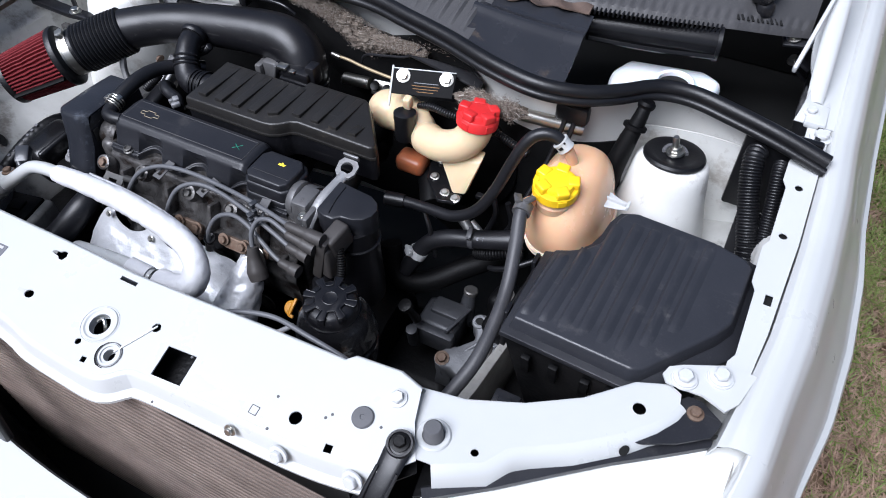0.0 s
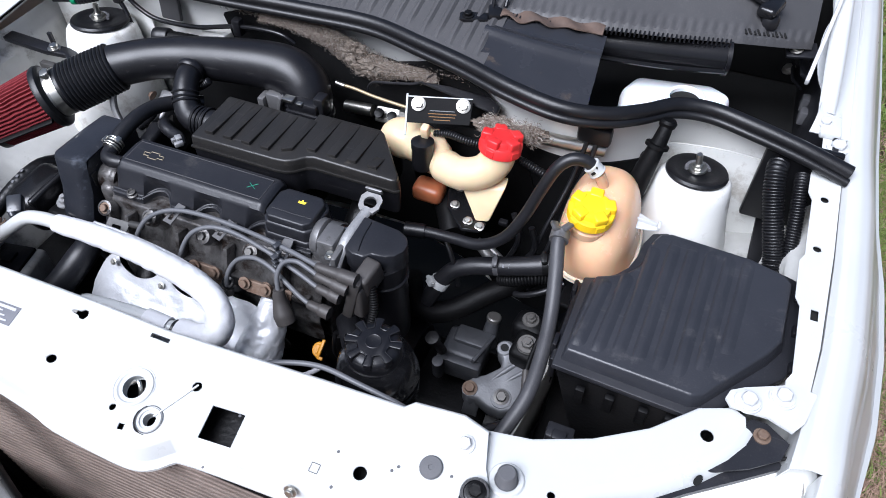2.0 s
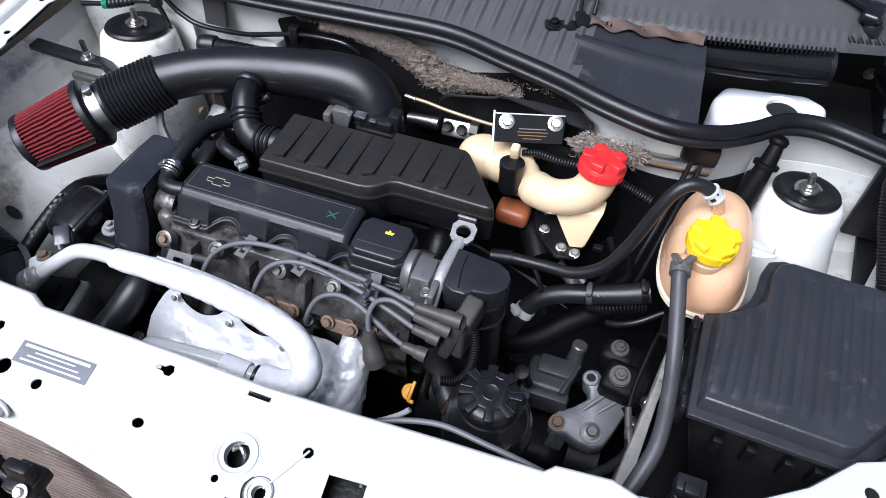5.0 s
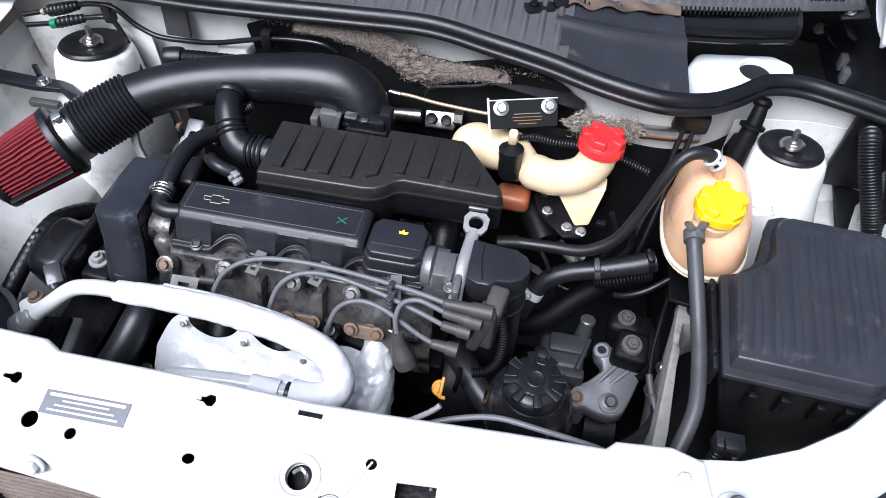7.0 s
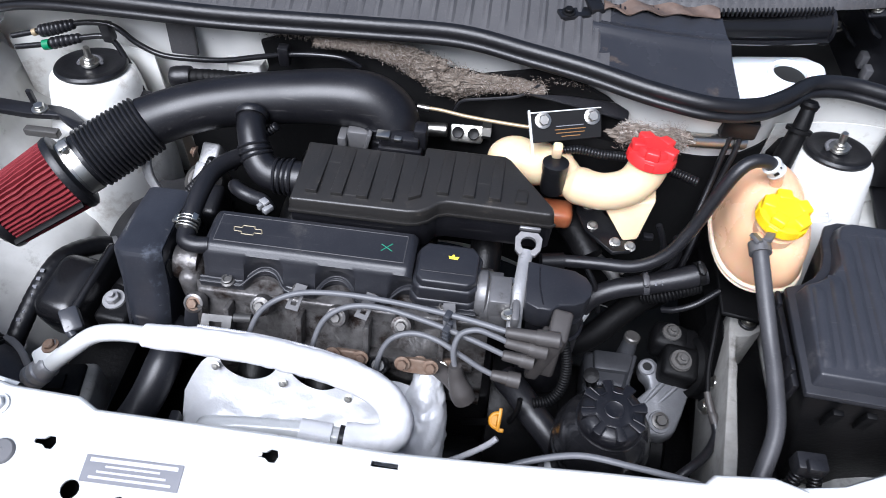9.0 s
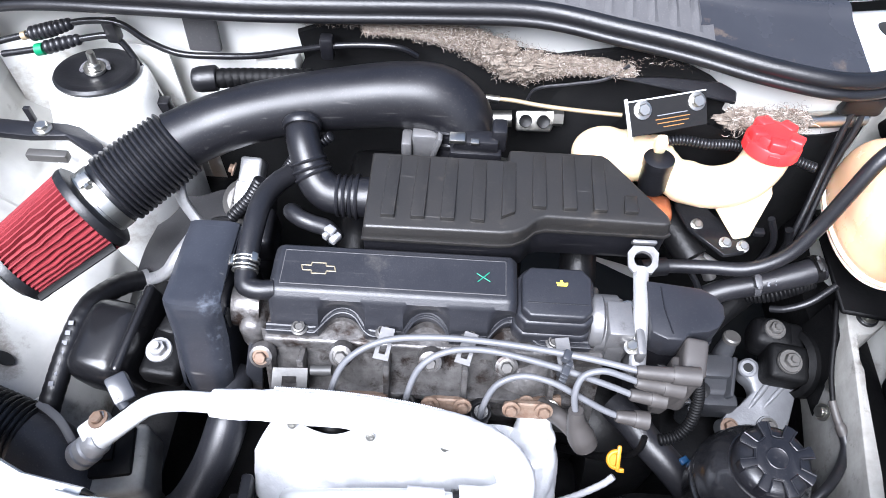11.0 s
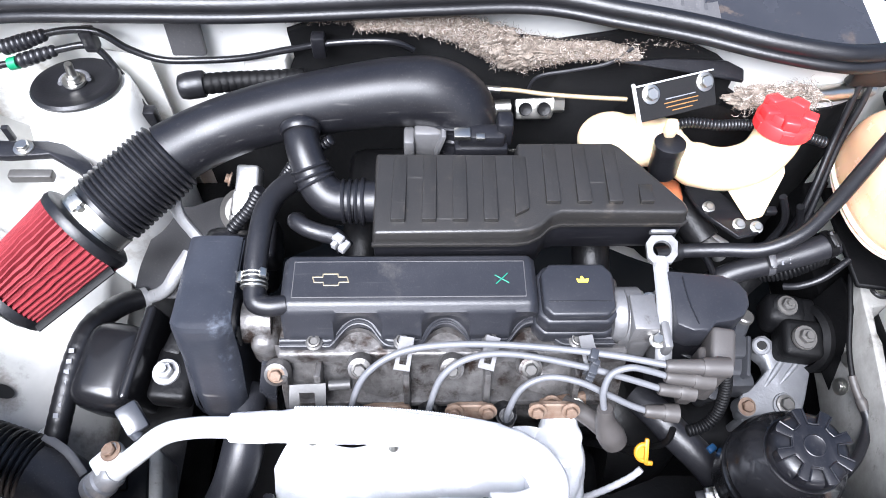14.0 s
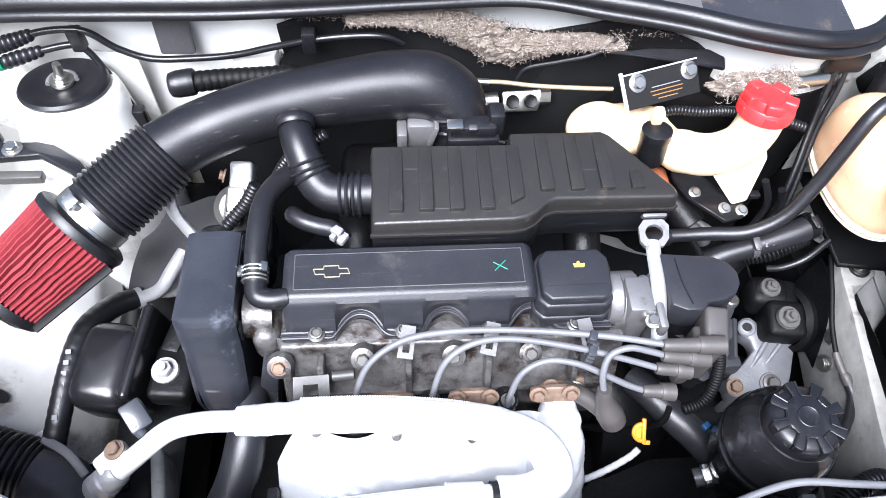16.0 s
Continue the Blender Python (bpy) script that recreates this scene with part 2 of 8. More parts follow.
LABEL_LIGHT = material("light_label_print", (0.42, 0.42, 0.44), 0.5, scale=40)
ORANGE_INK = material("orange_print", (0.17, 0.08, 0.02), 0.6, scale=40)
GREEN_INK = material("green_paint_mark", (0.01, 0.16, 0.10), 0.5, scale=40)
YELLOW_INK = material("yellow_print", (0.8, 0.6, 0.05), 0.5, scale=40)
PIPE_TAN = material("tan_coated_pipe", (0.34, 0.27, 0.17), 0.4, 0.5, scale=40)
BOLT_PAINT = material("painted_bolt", (0.55, 0.56, 0.56), 0.4, alt=(0.45, 0.45, 0.45), scale=60)
HOSE_GREY = material("dusty_hose", (0.035, 0.035, 0.038), 0.45, alt=(0.07, 0.07, 0.075), scale=16, bump=0.1, bump_scale=350, specks=0.3)
GOLD_LINE = material("worn_gilt", (0.22, 0.19, 0.13), 0.45, 0.4, scale=40)
WASHER = material("white_tank_plastic", (0.80, 0.82, 0.84), 0.4, alt=(0.70, 0.72, 0.75), scale=9, sss=0.15)
LAMP_COVER = material("milky_headlamp_plastic", (0.74, 0.75, 0.73), 0.3, alt=(0.66, 0.66, 0.62), scale=7, coat=0.4)
GLASS_DARK = material("windscreen_glass", (0.02, 0.025, 0.03), 0.06, rough_var=0.02, scale=4, coat=1.0)
GREEN_PLASTIC = material("green_plastic", (0.0, 0.13, 0.055), 0.4, scale=20)
BLUE_PLASTIC = material("blue_plastic", (0.003, 0.032, 0.085), 0.4, scale=20)
GROUND = material("dry_soil", (0.20, 0.125, 0.085), 0.95, alt=(0.11, 0.072, 0.048), scale=9, bump=0.8, bump_scale=60, dirt=(0.13, 0.095, 0.05), dirt_scale=2.5, dirt_from=0.5)
GRASS = material("grass_blade", (0.13, 0.19, 0.035), 0.6, alt=(0.20, 0.22, 0.06), scale=5, sss=0.0)
STRAW = material("dry_grass_blade", (0.26, 0.165, 0.115), 0.7, alt=(0.52, 0.38, 0.28), scale=22)


# ---- mesh helpers ----
def finish(name, bm, mat, angle=40):
    bmesh.ops.recalc_face_normals(bm, faces=bm.faces)
    me = bpy.data.meshes.new(name)
    for f in bm.faces:
        f.smooth = True
    bm.to_mesh(me)
    bm.free()
    me.set_sharp_from_angle(angle=radians(angle))
    for m in (mat if isinstance(mat, (list, tuple)) else [mat]):
        me.materials.append(m)
    return me


def hang(ob, parent):
    if parent is not None:
        ob.parent = parent
        base = parent.matrix_basis if parent.parent is None else parent.parent.matrix_basis @ parent.matrix_parent_inverse @ parent.matrix_basis
        ob.matrix_parent_inverse = base.inverted()
    return ob


def thing(name, label, category, loc=(0, 0, 0), group="", kind=""):
    e = new(name)
    e.empty_display_size = 0.02
    e.matrix_basis = Matrix.Translation(loc)
    return tagged(e, label, category, group, kind)


def part(name, bm, mat, parent=None, label="", angle=40):
    ob = hang(new(name, finish(name, bm, mat, angle)), parent)
    return tagged(ob, label) if label else ob


def put(name, me, m, parent=None, label=""):
    """An object of its own on shared mesh data at pose m."""
    ob = hang(new(name, me), parent)
    ob.matrix_basis = m
    return tagged(ob, label) if label else ob


def joined(*bms):
    out = bmesh.new()
    for b in bms:
        me = bpy.data.meshes.new("tmp")
        b.to_mesh(me)
        b.free()
        out.from_mesh(me)
        bpy.data.meshes.remove(me)
    return out


def moved(bm, m):
    bmesh.ops.transform(bm, matrix=m, verts=bm.verts)
    return bm


def spline(pts, sub=6, rad=None):
    """Catmull-Rom through pts; radii go along."""
    P = [Vector(p) for p in pts]
    R = list(rad) if rad is not None else [0.0] * len(P)
    out, outr = [], []
    for i in range(len(P) - 1):
        a, b, c, d = P[max(i - 1, 0)], P[i], P[i + 1], P[min(i + 2, len(P) - 1)]
        for k in range(sub):
            t = k / sub
            out.append(0.5 * ((2 * b) + (c - a) * t + (2 * a - 5 * b + 4 * c - d) * t * t + (3 * b - a - 3 * c + d) * t ** 3))
            outr.append(R[i] * (1 - t) + R[i + 1] * t)
    out.append(P[-1])
    outr.append(R[-1])
    return out, outr


def tube(pts, r, seg=14, sub=6, cap=True, squash=1.0, ribs=0.0, pitch=0.006):
    """A round hose or pipe along a smooth line; r: one radius or one per point; ribs: depth of corrugation."""
    rad = r if isinstance(r, (list, tuple)) else [r] * len(pts)
    P, R = spline(pts, sub, rad)
    if ribs:
        total = sum((P[i + 1] - P[i]).length for i in range(len(P) - 1))
        n = max(4, int(total / pitch)) * 4
        Q, S, acc, j = [], [], 0.0, 0
        cum = [0.0]
        for i in range(len(P) - 1):
            cum.append(cum[-1] + (P[i + 1] - P[i]).length)
        for k in range(n + 1):
            s = total * k / n
            while j < len(P) - 2 and cum[j + 1] < s:
                j += 1
            f = (s - cum[j]) / max(1e-9, cum[j + 1] - cum[j])
            Q.append(P[j].lerp(P[j + 1], f))
            S.append(R[j] * (1 - f) + R[j + 1] * f + ribs * (0, 0.8, 1, 0.8)[k % 4] - ribs * 0.5)
        P, R = Q, S
    bm = bmesh.new()
    tan = (P[1] - P[0]).normalized()
    nor = tan.orthogonal().normalized()
    if squash != 1.0:
        nor = (Vector((0, 0, 1)) - tan * tan.z).normalized()
    rings = []
    for i, p in enumerate(P):
        t = (P[min(i + 1, len(P) - 1)] - P[max(i - 1, 0)]).normalized()
        nor = (nor - t * nor.dot(t)).normalized()
        bi = t.cross(nor)
        rings.append([bm.verts.new(p + R[i] * (nor * math.cos(a) * squash + bi * math.sin(a))) for a in [2 * math.pi * k / seg for k in range(seg)]])
    for a, b in zip(rings, rings[1:]):
        for k in range(seg):
            bm.faces.new((a[k], a[(k + 1) % seg], b[(k + 1) % seg], b[k]))
    if cap:
        bm.faces.new(rings[0][::-1])
        bm.faces.new(rings[-1])
    return bm


def bevelled(bm, width, seg=2, angle=25):
    if width > 0:
        bm.normal_update()
        es = [e for e in bm.edges if len(e.link_faces) == 2 and e.calc_face_angle(0) > radians(angle)]
        bmesh.ops.bevel(bm, geom=es, offset=width, segments=seg, affect="EDGES", profile=0.5, clamp_overlap=True)
    return bm


def prism(outline, z0, z1, bevel=0.002, seg=2, shrink=0.0):
    """A plate or block over an outline (x, y); shrink: how far the top is drawn in."""
    bm = bmesh.new()
    n = len(outline)
    c = Vector((sum(p[0] for p in outline) / n, sum(p[1] for p in outline) / n))
    lo = [bm.verts.new((x, y, z0)) for x, y in outline]
    hi = []
    for x, y in outline:
        d = Vector((x, y)) - c
        k = 1 - shrink / max(d.length, 1e-6)
        hi.append(bm.verts.new((c.x + d.x * k, c.y + d.y * k, z1)))
    bm.faces.new(lo[::-1])
    bm.faces.new(hi)
    for i in range(n):
        bm.faces.new((lo[i], lo[(i + 1) % n], hi[(i + 1) % n], hi[i]))
    return bevelled(bm, bevel, seg)


def box(c, s, bevel=0.002, rot=(0, 0, 0), seg=2):
    x, y, z = (v / 2 for v in s)
    return moved(prism([(-x, -y), (x, -y), (x, y), (-x, y)], -z, z, bevel, seg), pose(*c, *rot))


def lathe(profile, seg=24, m=None):
    """A turned body from (radius, height) pairs."""
    bm = bmesh.new()
    rings = []
    for r, z in profile:
        if r < 1e-6:
            rings.append([bm.verts.new((0, 0, z))])
        else:
            rings.append([bm.verts.new((r * math.cos(2 * math.pi * k / seg), r * math.sin(2 * math.pi * k / seg), z)) for k in range(seg)])
    for a, b in zip(rings, rings[1:]):
        for k in range(seg):
            q = (k + 1) % seg
            vs = [a[k % len(a)], a[q % len(a)], b[q % len(b)], b[k % len(b)]]
            u = list(dict.fromkeys(vs))
            if len(u) > 2:
                bm.faces.new(u)
    if len(rings[0]) > 1:
        bm.faces.new(rings[0][::-1])
    if len(rings[-1]) > 1:
        bm.faces.new(rings[-1])
    return moved(bm, m) if m is not None else bm


def crumpled(bm, amount, size, seed=0.0):
    """Dents a skin along its normals by folded noise at two sizes."""
    bm.normal_update()
    for v in bm.verts:
        q = v.co / size + Vector((seed, seed, seed))
        v.co += v.normal * amount * ((abs(noise.noise(q)) - 0.25) * 1.6 + 0.5 * (abs(noise.noise(q * 2.7)) - 0.25))
    return bm


def aim(p, d, spin=0):
    """A pose at p whose z axis points along d."""
    q = Vector(d).normalized().to_track_quat("Z", "Y").to_matrix().to_4x4()
    return Matrix.Translation(p) @ q @ pose(0, 0, 0, 0, 0, spin)


def sheet(outline, holes=(), thick=0.0015, at=lambda x, y: 0.0):
    """A pressed steel sheet with cut-out holes; at(x, y): its height."""
    bm = bmesh.new()
    es = []
    for loop in (outline, *holes):
        vs = [bm.verts.new((x, y, 0)) for x, y in loop]
        es += [bm.edges.new((vs[i], vs[(i + 1) % len(vs)])) for i in range(len(vs))]
    bmesh.ops.triangle_fill(bm, use_beauty=True, use_dissolve=False, edges=es)
    bmesh.ops.recalc_face_normals(bm, faces=bm.faces)
    if bm.faces and sum(f.normal.z for f in bm.faces) < 0:
        bmesh.ops.reverse_faces(bm, faces=bm.faces)
    r = bmesh.ops.extrude_face_region(bm, geom=bm.faces[:])
    bmesh.ops.translate(bm, vec=(0, 0, -thick), verts=[v for v in r["geom"] if isinstance(v, bmesh.types.BMVert)])
    for v in bm.verts:
        v.co.z += at(v.co.x, v.co.y)
    return bm


def circle(x, y, r, n=14, ry=None):
    return [(x + r * math.cos(2 * math.pi * k / n), y + (ry or r) * math.sin(2 * math.pi * k / n)) for k in range(n)]


def run(path, profile, closed=False):
    """A moulding: profile of (outward, up) carried along a line of points; outward is to the right of travel."""
    bm = bmesh.new()
    P = [Vector(p) for p in path]
    rows = []
    for i, p in enumerate(P):
        t = P[min(i + 1, len(P) - 1)] - P[max(i - 1, 0)]
        t.z = 0
        t.normalize()
        o = Vector((t.y, -t.x, 0))
        rows.append([bm.verts.new(p + o * a + Vector((0, 0, b))) for a, b in profile])
    for a, b in zip(rows, rows[1:]):
        for k in range(len(profile) - (0 if closed else 1)):
            q = (k + 1) % len(profile)
            bm.faces.new((a[k], a[q], b[q], b[k]))
    if closed:
        bm.faces.new(rows[0])
        bm.faces.new(rows[-1][::-1])
    return bm


def surface(f, nu, nv, keep=None):
    """A sheet over a grid of u, v from 0 to 1."""
    bm = bmesh.new()
    g = [[bm.verts.new(f(i / nu, j / nv)) for j in range(nv + 1)] for i in range(nu + 1)]
    for i in range(nu):
        for j in range(nv):
            if keep is None or keep((i + 0.5) / nu, (j + 0.5) / nv):
                bm.faces.new((g[i][j], g[i + 1][j], g[i + 1][j + 1], g[i][j + 1]))
    return bm


def thick(bm, t):
    bmesh.ops.recalc_face_normals(bm, faces=bm.faces)
    bmesh.ops.solidify(bm, geom=bm.faces[:], thickness=t)
    return bm


def lerp_table(x, xs, ys):
    return float(np.interp(x, xs, ys))


def hexbolt(r, h, washer=1.45):
    w = [(0.0, 0.0), (r * washer, 0.0), (r * washer, h * 0.25), (r * 1.05, h * 0.32)]
    b = lathe(w + [(r * 1.05, h * 0.33), (0, h * 0.33)], 16)
    head = prism(circle(0, 0, r, 6), h * 0.3, h, r * 0.12, 1)
    return joined(b, head)


def flange_nut(r, h):
    return joined(lathe([(0, 0), (r * 1.6, 0), (r * 1.5, h * 0.3), (0, h * 0.3)], 16), prism(circle(0, 0, r, 6), h * 0.25, h, r * 0.1, 1),
                  lathe([(0, h), (r * 0.45, h), (r * 0.45, h * 1.5), (0, h * 1.5)], 10))


BOLT = {k: finish("bolt", hexbolt(0.0065, 0.007), m) for k, m in (("steel", STEEL), ("rust", RUST), ("white", BOLT_PAINT), ("black", GREASE_SHADE_BLACK), ("dull", BOLT_DULL))}
TORX = finish("bolt", joined(lathe([(0, 0), (0.0095, 0), (0.0095, 0.0025), (0.007, 0.004), (0.007, 0.008), (0.0055, 0.0085), (0.004, 0.006), (0, 0.006)], 18)), BOLT_DULL)


def bolt(p, d=(0, 0, 1), kind="steel", size=1.0, parent=None, spin=0, name="bolt"):
    return put(name, BOLT[kind], aim(p, d, spin) @ Matrix.Scale(size, 4), parent)


def torx(p, d=(0, 0, 1), size=1.0, parent=None):
    return put("bolt", TORX, aim(p, d) @ Matrix.Scale(size, 4), parent)


def clamp_ring(p, d, r, w=0.009, mat=None, parent=None, label="", screw=(0, 0, 1)):
    """A hose clamp: a band with a screw housing on it."""
    prof = [(r, -w / 2), (r + 0.0012, -w / 2), (r + 0.0012, w / 2), (r, w / 2)]
    band = lathe(prof, 28)
    bmesh.ops.delete(band, geom=[f for f in band.faces if len(f.verts) > 4], context="FACES_ONLY")
    b = moved(band, aim(p, d))
    s = Vector(screw)
    dd = Vector(d).normalized()
    s = (s - dd * s.dot(dd)).normalized()
    c = Vector(p) + s * (r + 0.004)
    hb = moved(joined(box((0, 0, 0), (0.014, w * 1.05, 0.007), 0.001), moved(lathe([(0, -0.011), (0.0036, -0.011), (0.0036, 0.009), (0, 0.009)], 8), pose(0, 0, 0, 0, 90, 0))),
               Matrix.Translation(c) @ Matrix((dd.cross(s), dd, s)).transposed().to_4x4())
    return part("hose_clamp", joined(b, hb), mat or STEEL, parent, label)


# ---- ground ----
def grass(name, n, x0, x1, y0, y1, mat, h, seed, gap, thick_blade):
    rng = np.random.default_rng(seed)
    x, y = x0 + np.abs(rng.normal(0, x1, n)), rng.normal(y0, y1, n)
    # thin out between the tufts
    tuft = np.sin(x * 23 + 2 * np.sin(y * 9 + seed)) * np.sin(y * 17 + 2 * np.sin(x * 11)) + 0.5 * np.sin(x * 61 + y * 37) + rng.normal(0, 0.35, n)
    keep = tuft > gap
    x, y = x[keep], y[keep]
    n = len(x)
    a, lean = rng.uniform(0, 6.283, n), rng.uniform(0.2, 1.2, n)
    hh, w = rng.uniform(0.5, 1.2, n) * h, rng.uniform(0.0006, 0.0016, n) * thick_blade
    dx, dy = np.cos(a), np.sin(a)
    z = np.zeros(n)
    p0 = np.stack([x - dy * w, y + dx * w, z], 1)
    p1 = np.stack([x + dy * w, y - dx * w, z], 1)
    p2 = np.stack([x + dx * hh * lean * 0.35 + dy * w * 0.7, y + dy * hh * lean * 0.35 - dx * w * 0.7, hh * 0.65], 1)
    p3 = np.stack([x + dx * hh * lean * 0.35 - dy * w * 0.7, y + dy * hh * lean * 0.35 + dx * w * 0.7, hh * 0.65], 1)
    p4 = np.stack([x + dx * hh * lean, y + dy * hh * lean, hh * 0.9], 1)
    v = np.stack([p0, p1, p2, p3, p4], 1).reshape(-1, 3)
    b = np.arange(n) * 5
    f = [(int(i), int(i) + 1, int(i) + 2, int(i) + 3) for i in b] + [(int(i) + 3, int(i) + 2, int(i) + 4) for i in b]
    me = bpy.data.meshes.new(name)
    me.from_pydata(v.tolist(), [], f)
    me.materials.append(mat)
    return new(name, me)


ground = surface(lambda u, v: (-400 + 800 * u, -400 + 800 * v, 0), 4, 4)
tagged(part("ground", ground, GROUND), "dry brown soil with patches of grass", "ground", kind="structure")
tagged(grass("grass", 130000, 0.8, 0.55, 1.75, 0.65, GRASS, 0.05, 3, -0.15, 1.5), "short green grass beside the car", "grass", kind="stuff")
tagged(grass("dry_grass", 190000, 0.78, 0.5, 0.55, 0.75, STRAW, 0.042, 4, -0.5, 1.6), "dry straw-brown grass beside the car", "grass", kind="stuff")

# ---- car body ----
car = thing("car_body", "white car front end with the bonnet open", "car", (0, 0.3, 0))


def slam_z(x, y):
    return 0.712 + 0.18 * y


def rect(cx, cy, w, h, a=0):
    c, s = math.cos(radians(a)), math.sin(radians(a))
    return [(cx + u * c - v * s, cy + u * s + v * c) for u, v in ((-w / 2, -h / 2), (w / 2, -h / 2), (w / 2, h / 2), (-w / 2, h / 2))]


def keyhole(cx, cy):
    return [(cx - 0.009, cy - 0.0022), (cx - 0.001, cy - 0.003), (cx + 0.003, cy - 0.0062), (cx + 0.009, cy - 0.006), (cx + 0.0115, cy),
            (cx + 0.009, cy + 0.006), (cx + 0.003, cy + 0.0062), (cx - 0.001, cy + 0.003), (cx - 0.009, cy + 0.0022), (cx - 0.010, cy)]


front = [(-0.40, -0.062), (-0.33, -0.078), (-0.21, -0.086), (-0.11, -0.098), (-0.07, -0.106), (0.0, -0.110), (0.035, -0.110), (0.052, -0.105), (0.068, -0.092),
         (0.085, -0.085), (0.16, -0.081), (0.29, -0.077), (0.36, -0.069), (0.405, -0.058)]
back = [(0.425, -0.03), (0.405, 0.005), (0.395, 0.040), (0.365, 0.048), (0.31, 0.043), (0.30, 0.034), (0.20, 0.031), (0.10, 0.026), (0.0, 0.022), (-0.10, 0.024),
        (-0.20, 0.024), (-0.29, 0.024), (-0.31, 0.034), (-0.38, 0.036), (-0.40, 0.040), (-0.405, 0.0), (-0.425, -0.03)]
front = [(p.x, p.y + 0.008) for p in spline([(x, y, 0) for x, y in front], 4)[0]]
holes = [rect(0.122, -0.053, 0.040, 0.037, 4), circle(0.004, -0.049, 0.0135, 18), circle(0.042, -0.075, 0.0075, 12), circle(0.285, -0.045, 0.0075, 14),
         rect(0.335, -0.058, 0.009, 0.009, 8), rect(-0.002, 0.012, 0.026, 0.0055, 0), circle(0.072, -0.024, 0.006, 8), circle(-0.006, -0.077, 0.0042, 8),
         rect(0.016, -0.092, 0.007, 0.007, 8), keyhole(-0.114, 0.006), circle(-0.110, -0.054, 0.0068, 12, 0.0055), keyhole(-0.326, -0.010), circle(-0.286, -0.048, 0.0090, 14),
         circle(-0.238, -0.054, 0.0062, 12), rect(-0.33, -0.07, 0.009, 0.009, 0)]
slam = part("slam_panel", sheet(front + back, holes, 0.0018, slam_z), PAINT, car, "white painted steel crossmember", 25)
# front edge: rolled flange below the top sheet
lip = run([(x, y, slam_z(x, y)) for x, y in front], [(-0.003, -0.0025), (-0.001, -0.0005), (0.003, -0.0012), (0.006, -0.004), (0.0095, -0.0245), (0.0105, -0.0262), (0.017, -0.0275),
                                                    (0.019, -0.0285), (0.019, -0.033), (0.017, -0.0345), (0.012, -0.031), (0.006, -0.027)])
part("front_flange", lip, PAINT, slam, angle=50)
blip = run([(x, y, slam_z(x, y)) for x, y in back[2:15]], [(-0.001, 0.0), (0.002, -0.001), (0.004, -0.004), (0.005, -0.018), (0.003, -0.018), (0.002, -0.005), (-0.001, -0.003)])
part("rear_flange", blip, PAINT, slam)
# black sheet under the holes: the enclosed section's shade is in its colour
part("lower_sheet", sheet(front + back, [], 0.0015, lambda x, y: slam_z(x, y) - 0.030), GREASE_SHADE_BLACK, slam, "black sheet for the shade inside the box section")
# pressed rings round the catch openings
for cx, cy, r0, r1 in ((0.004, -0.049, 0.0145, 0.0235), (0.042, -0.075, 0.0085, 0.0150)):
    ring = lathe([(r1, -0.001), (r1 - 0.0015, 0.0016), (r1 - 0.004, 0.0016), (r0 + 0.003, -0.0002), (r0, -0.0015), (r0 - 0.0004, -0.012), (r0 - 0.001, -0.012)], 30)
    bmesh.ops.delete(ring, geom=[f for f in ring.faces if len(f.verts) > 4], context="FACES_ONLY")
    part("pressed_ring", moved(ring, pose(cx, cy, slam_z(cx, cy), 10.2, 0, 0)), PAINT, slam)
# shade beside the raised rings, drawn as thin grey and black lines
part("ring_groove", tube([(0.004 + 0.0240 * math.cos(a), -0.049 + 0.0240 * math.sin(a), slam_z(0, -0.049 + 0.0240 * math.sin(a)) + 0.0002) for a in [0.26 * k for k in range(25)]], 0.0004, 6, 2), LABEL_LIGHT, slam)
part("ring_groove", tube([(0.042 + 0.0165 * math.cos(a), -0.075 + 0.0165 * math.sin(a), slam_z(0, -0.075 + 0.0165 * math.sin(a)) + 0.0004) for a in [2.3 + 0.2 * k for k in range(14)]], [0.0005] * 3 + [0.0014] * 8 + [0.0005] * 3, 6, 2), DARK, slam)
part("ring_groove", tube([(0.042 + 0.0152 * math.cos(a), -0.075 + 0.0152 * math.sin(a), slam_z(0, -0.075 + 0.0152 * math.sin(a)) + 0.0010) for a in [0.26 * k for k in range(25)]], 0.0005, 6, 2), GREY_PLASTIC, slam)
part("catch_hook", joined(tube([(0.010, -0.052, 0.690), (0.012, -0.048, 0.704), (0.006, -0.043, 0.708), (-0.002, -0.046, 0.702)], 0.0022, 8)), STEEL, slam)
part("prop_rod_seat", tube([(0.045, -0.070, slam_z(0, -0.070) + 0.001), (0.073, -0.022, slam_z(0, -0.022) + 0.001)], 0.0012, 6), PAINT, slam)
part("rubber_plug", lathe([(0, 0), (0.0125, 0), (0.0125, 0.0015), (0.011, 0.003), (0.003, 0.0032), (0.0025, 0.0024), (0, 0.0024)], 20, pose(0.352, -0.014, slam_z(0, -0.014), 10, 0, 0)), GREY_PLASTIC, slam, "grey rubber plug")
part("rubber_plug", lathe([(0, 0), (0.0125, 0), (0.0125, 0.0015), (0.011, 0.003), (0.003, 0.0032), (0.0025, 0.0024), (0, 0.0024)], 20, pose(-0.362, -0.024, slam_z(0, -0.024), 10, 0, 0)), GREY_PLASTIC, slam, "grey rubber plug")
for x, y in ((0.376, 0.020), (-0.384, 0.018)):
    bolt((x, y, slam_z(x, y)), (0, -0.18, 1), "white", 1.15, slam)
for x, y, s, k in ((0.222, -0.0835, 0.8, "steel"), (0.286, -0.082, 1.2, "white"), (0.372, -0.071, 1.3, "white"), (-0.266, -0.086, 1.3, "white")):
    bolt((x, y, slam_z(x, y) - 0.010), (0, -0.9, 0.35), k, s, slam)
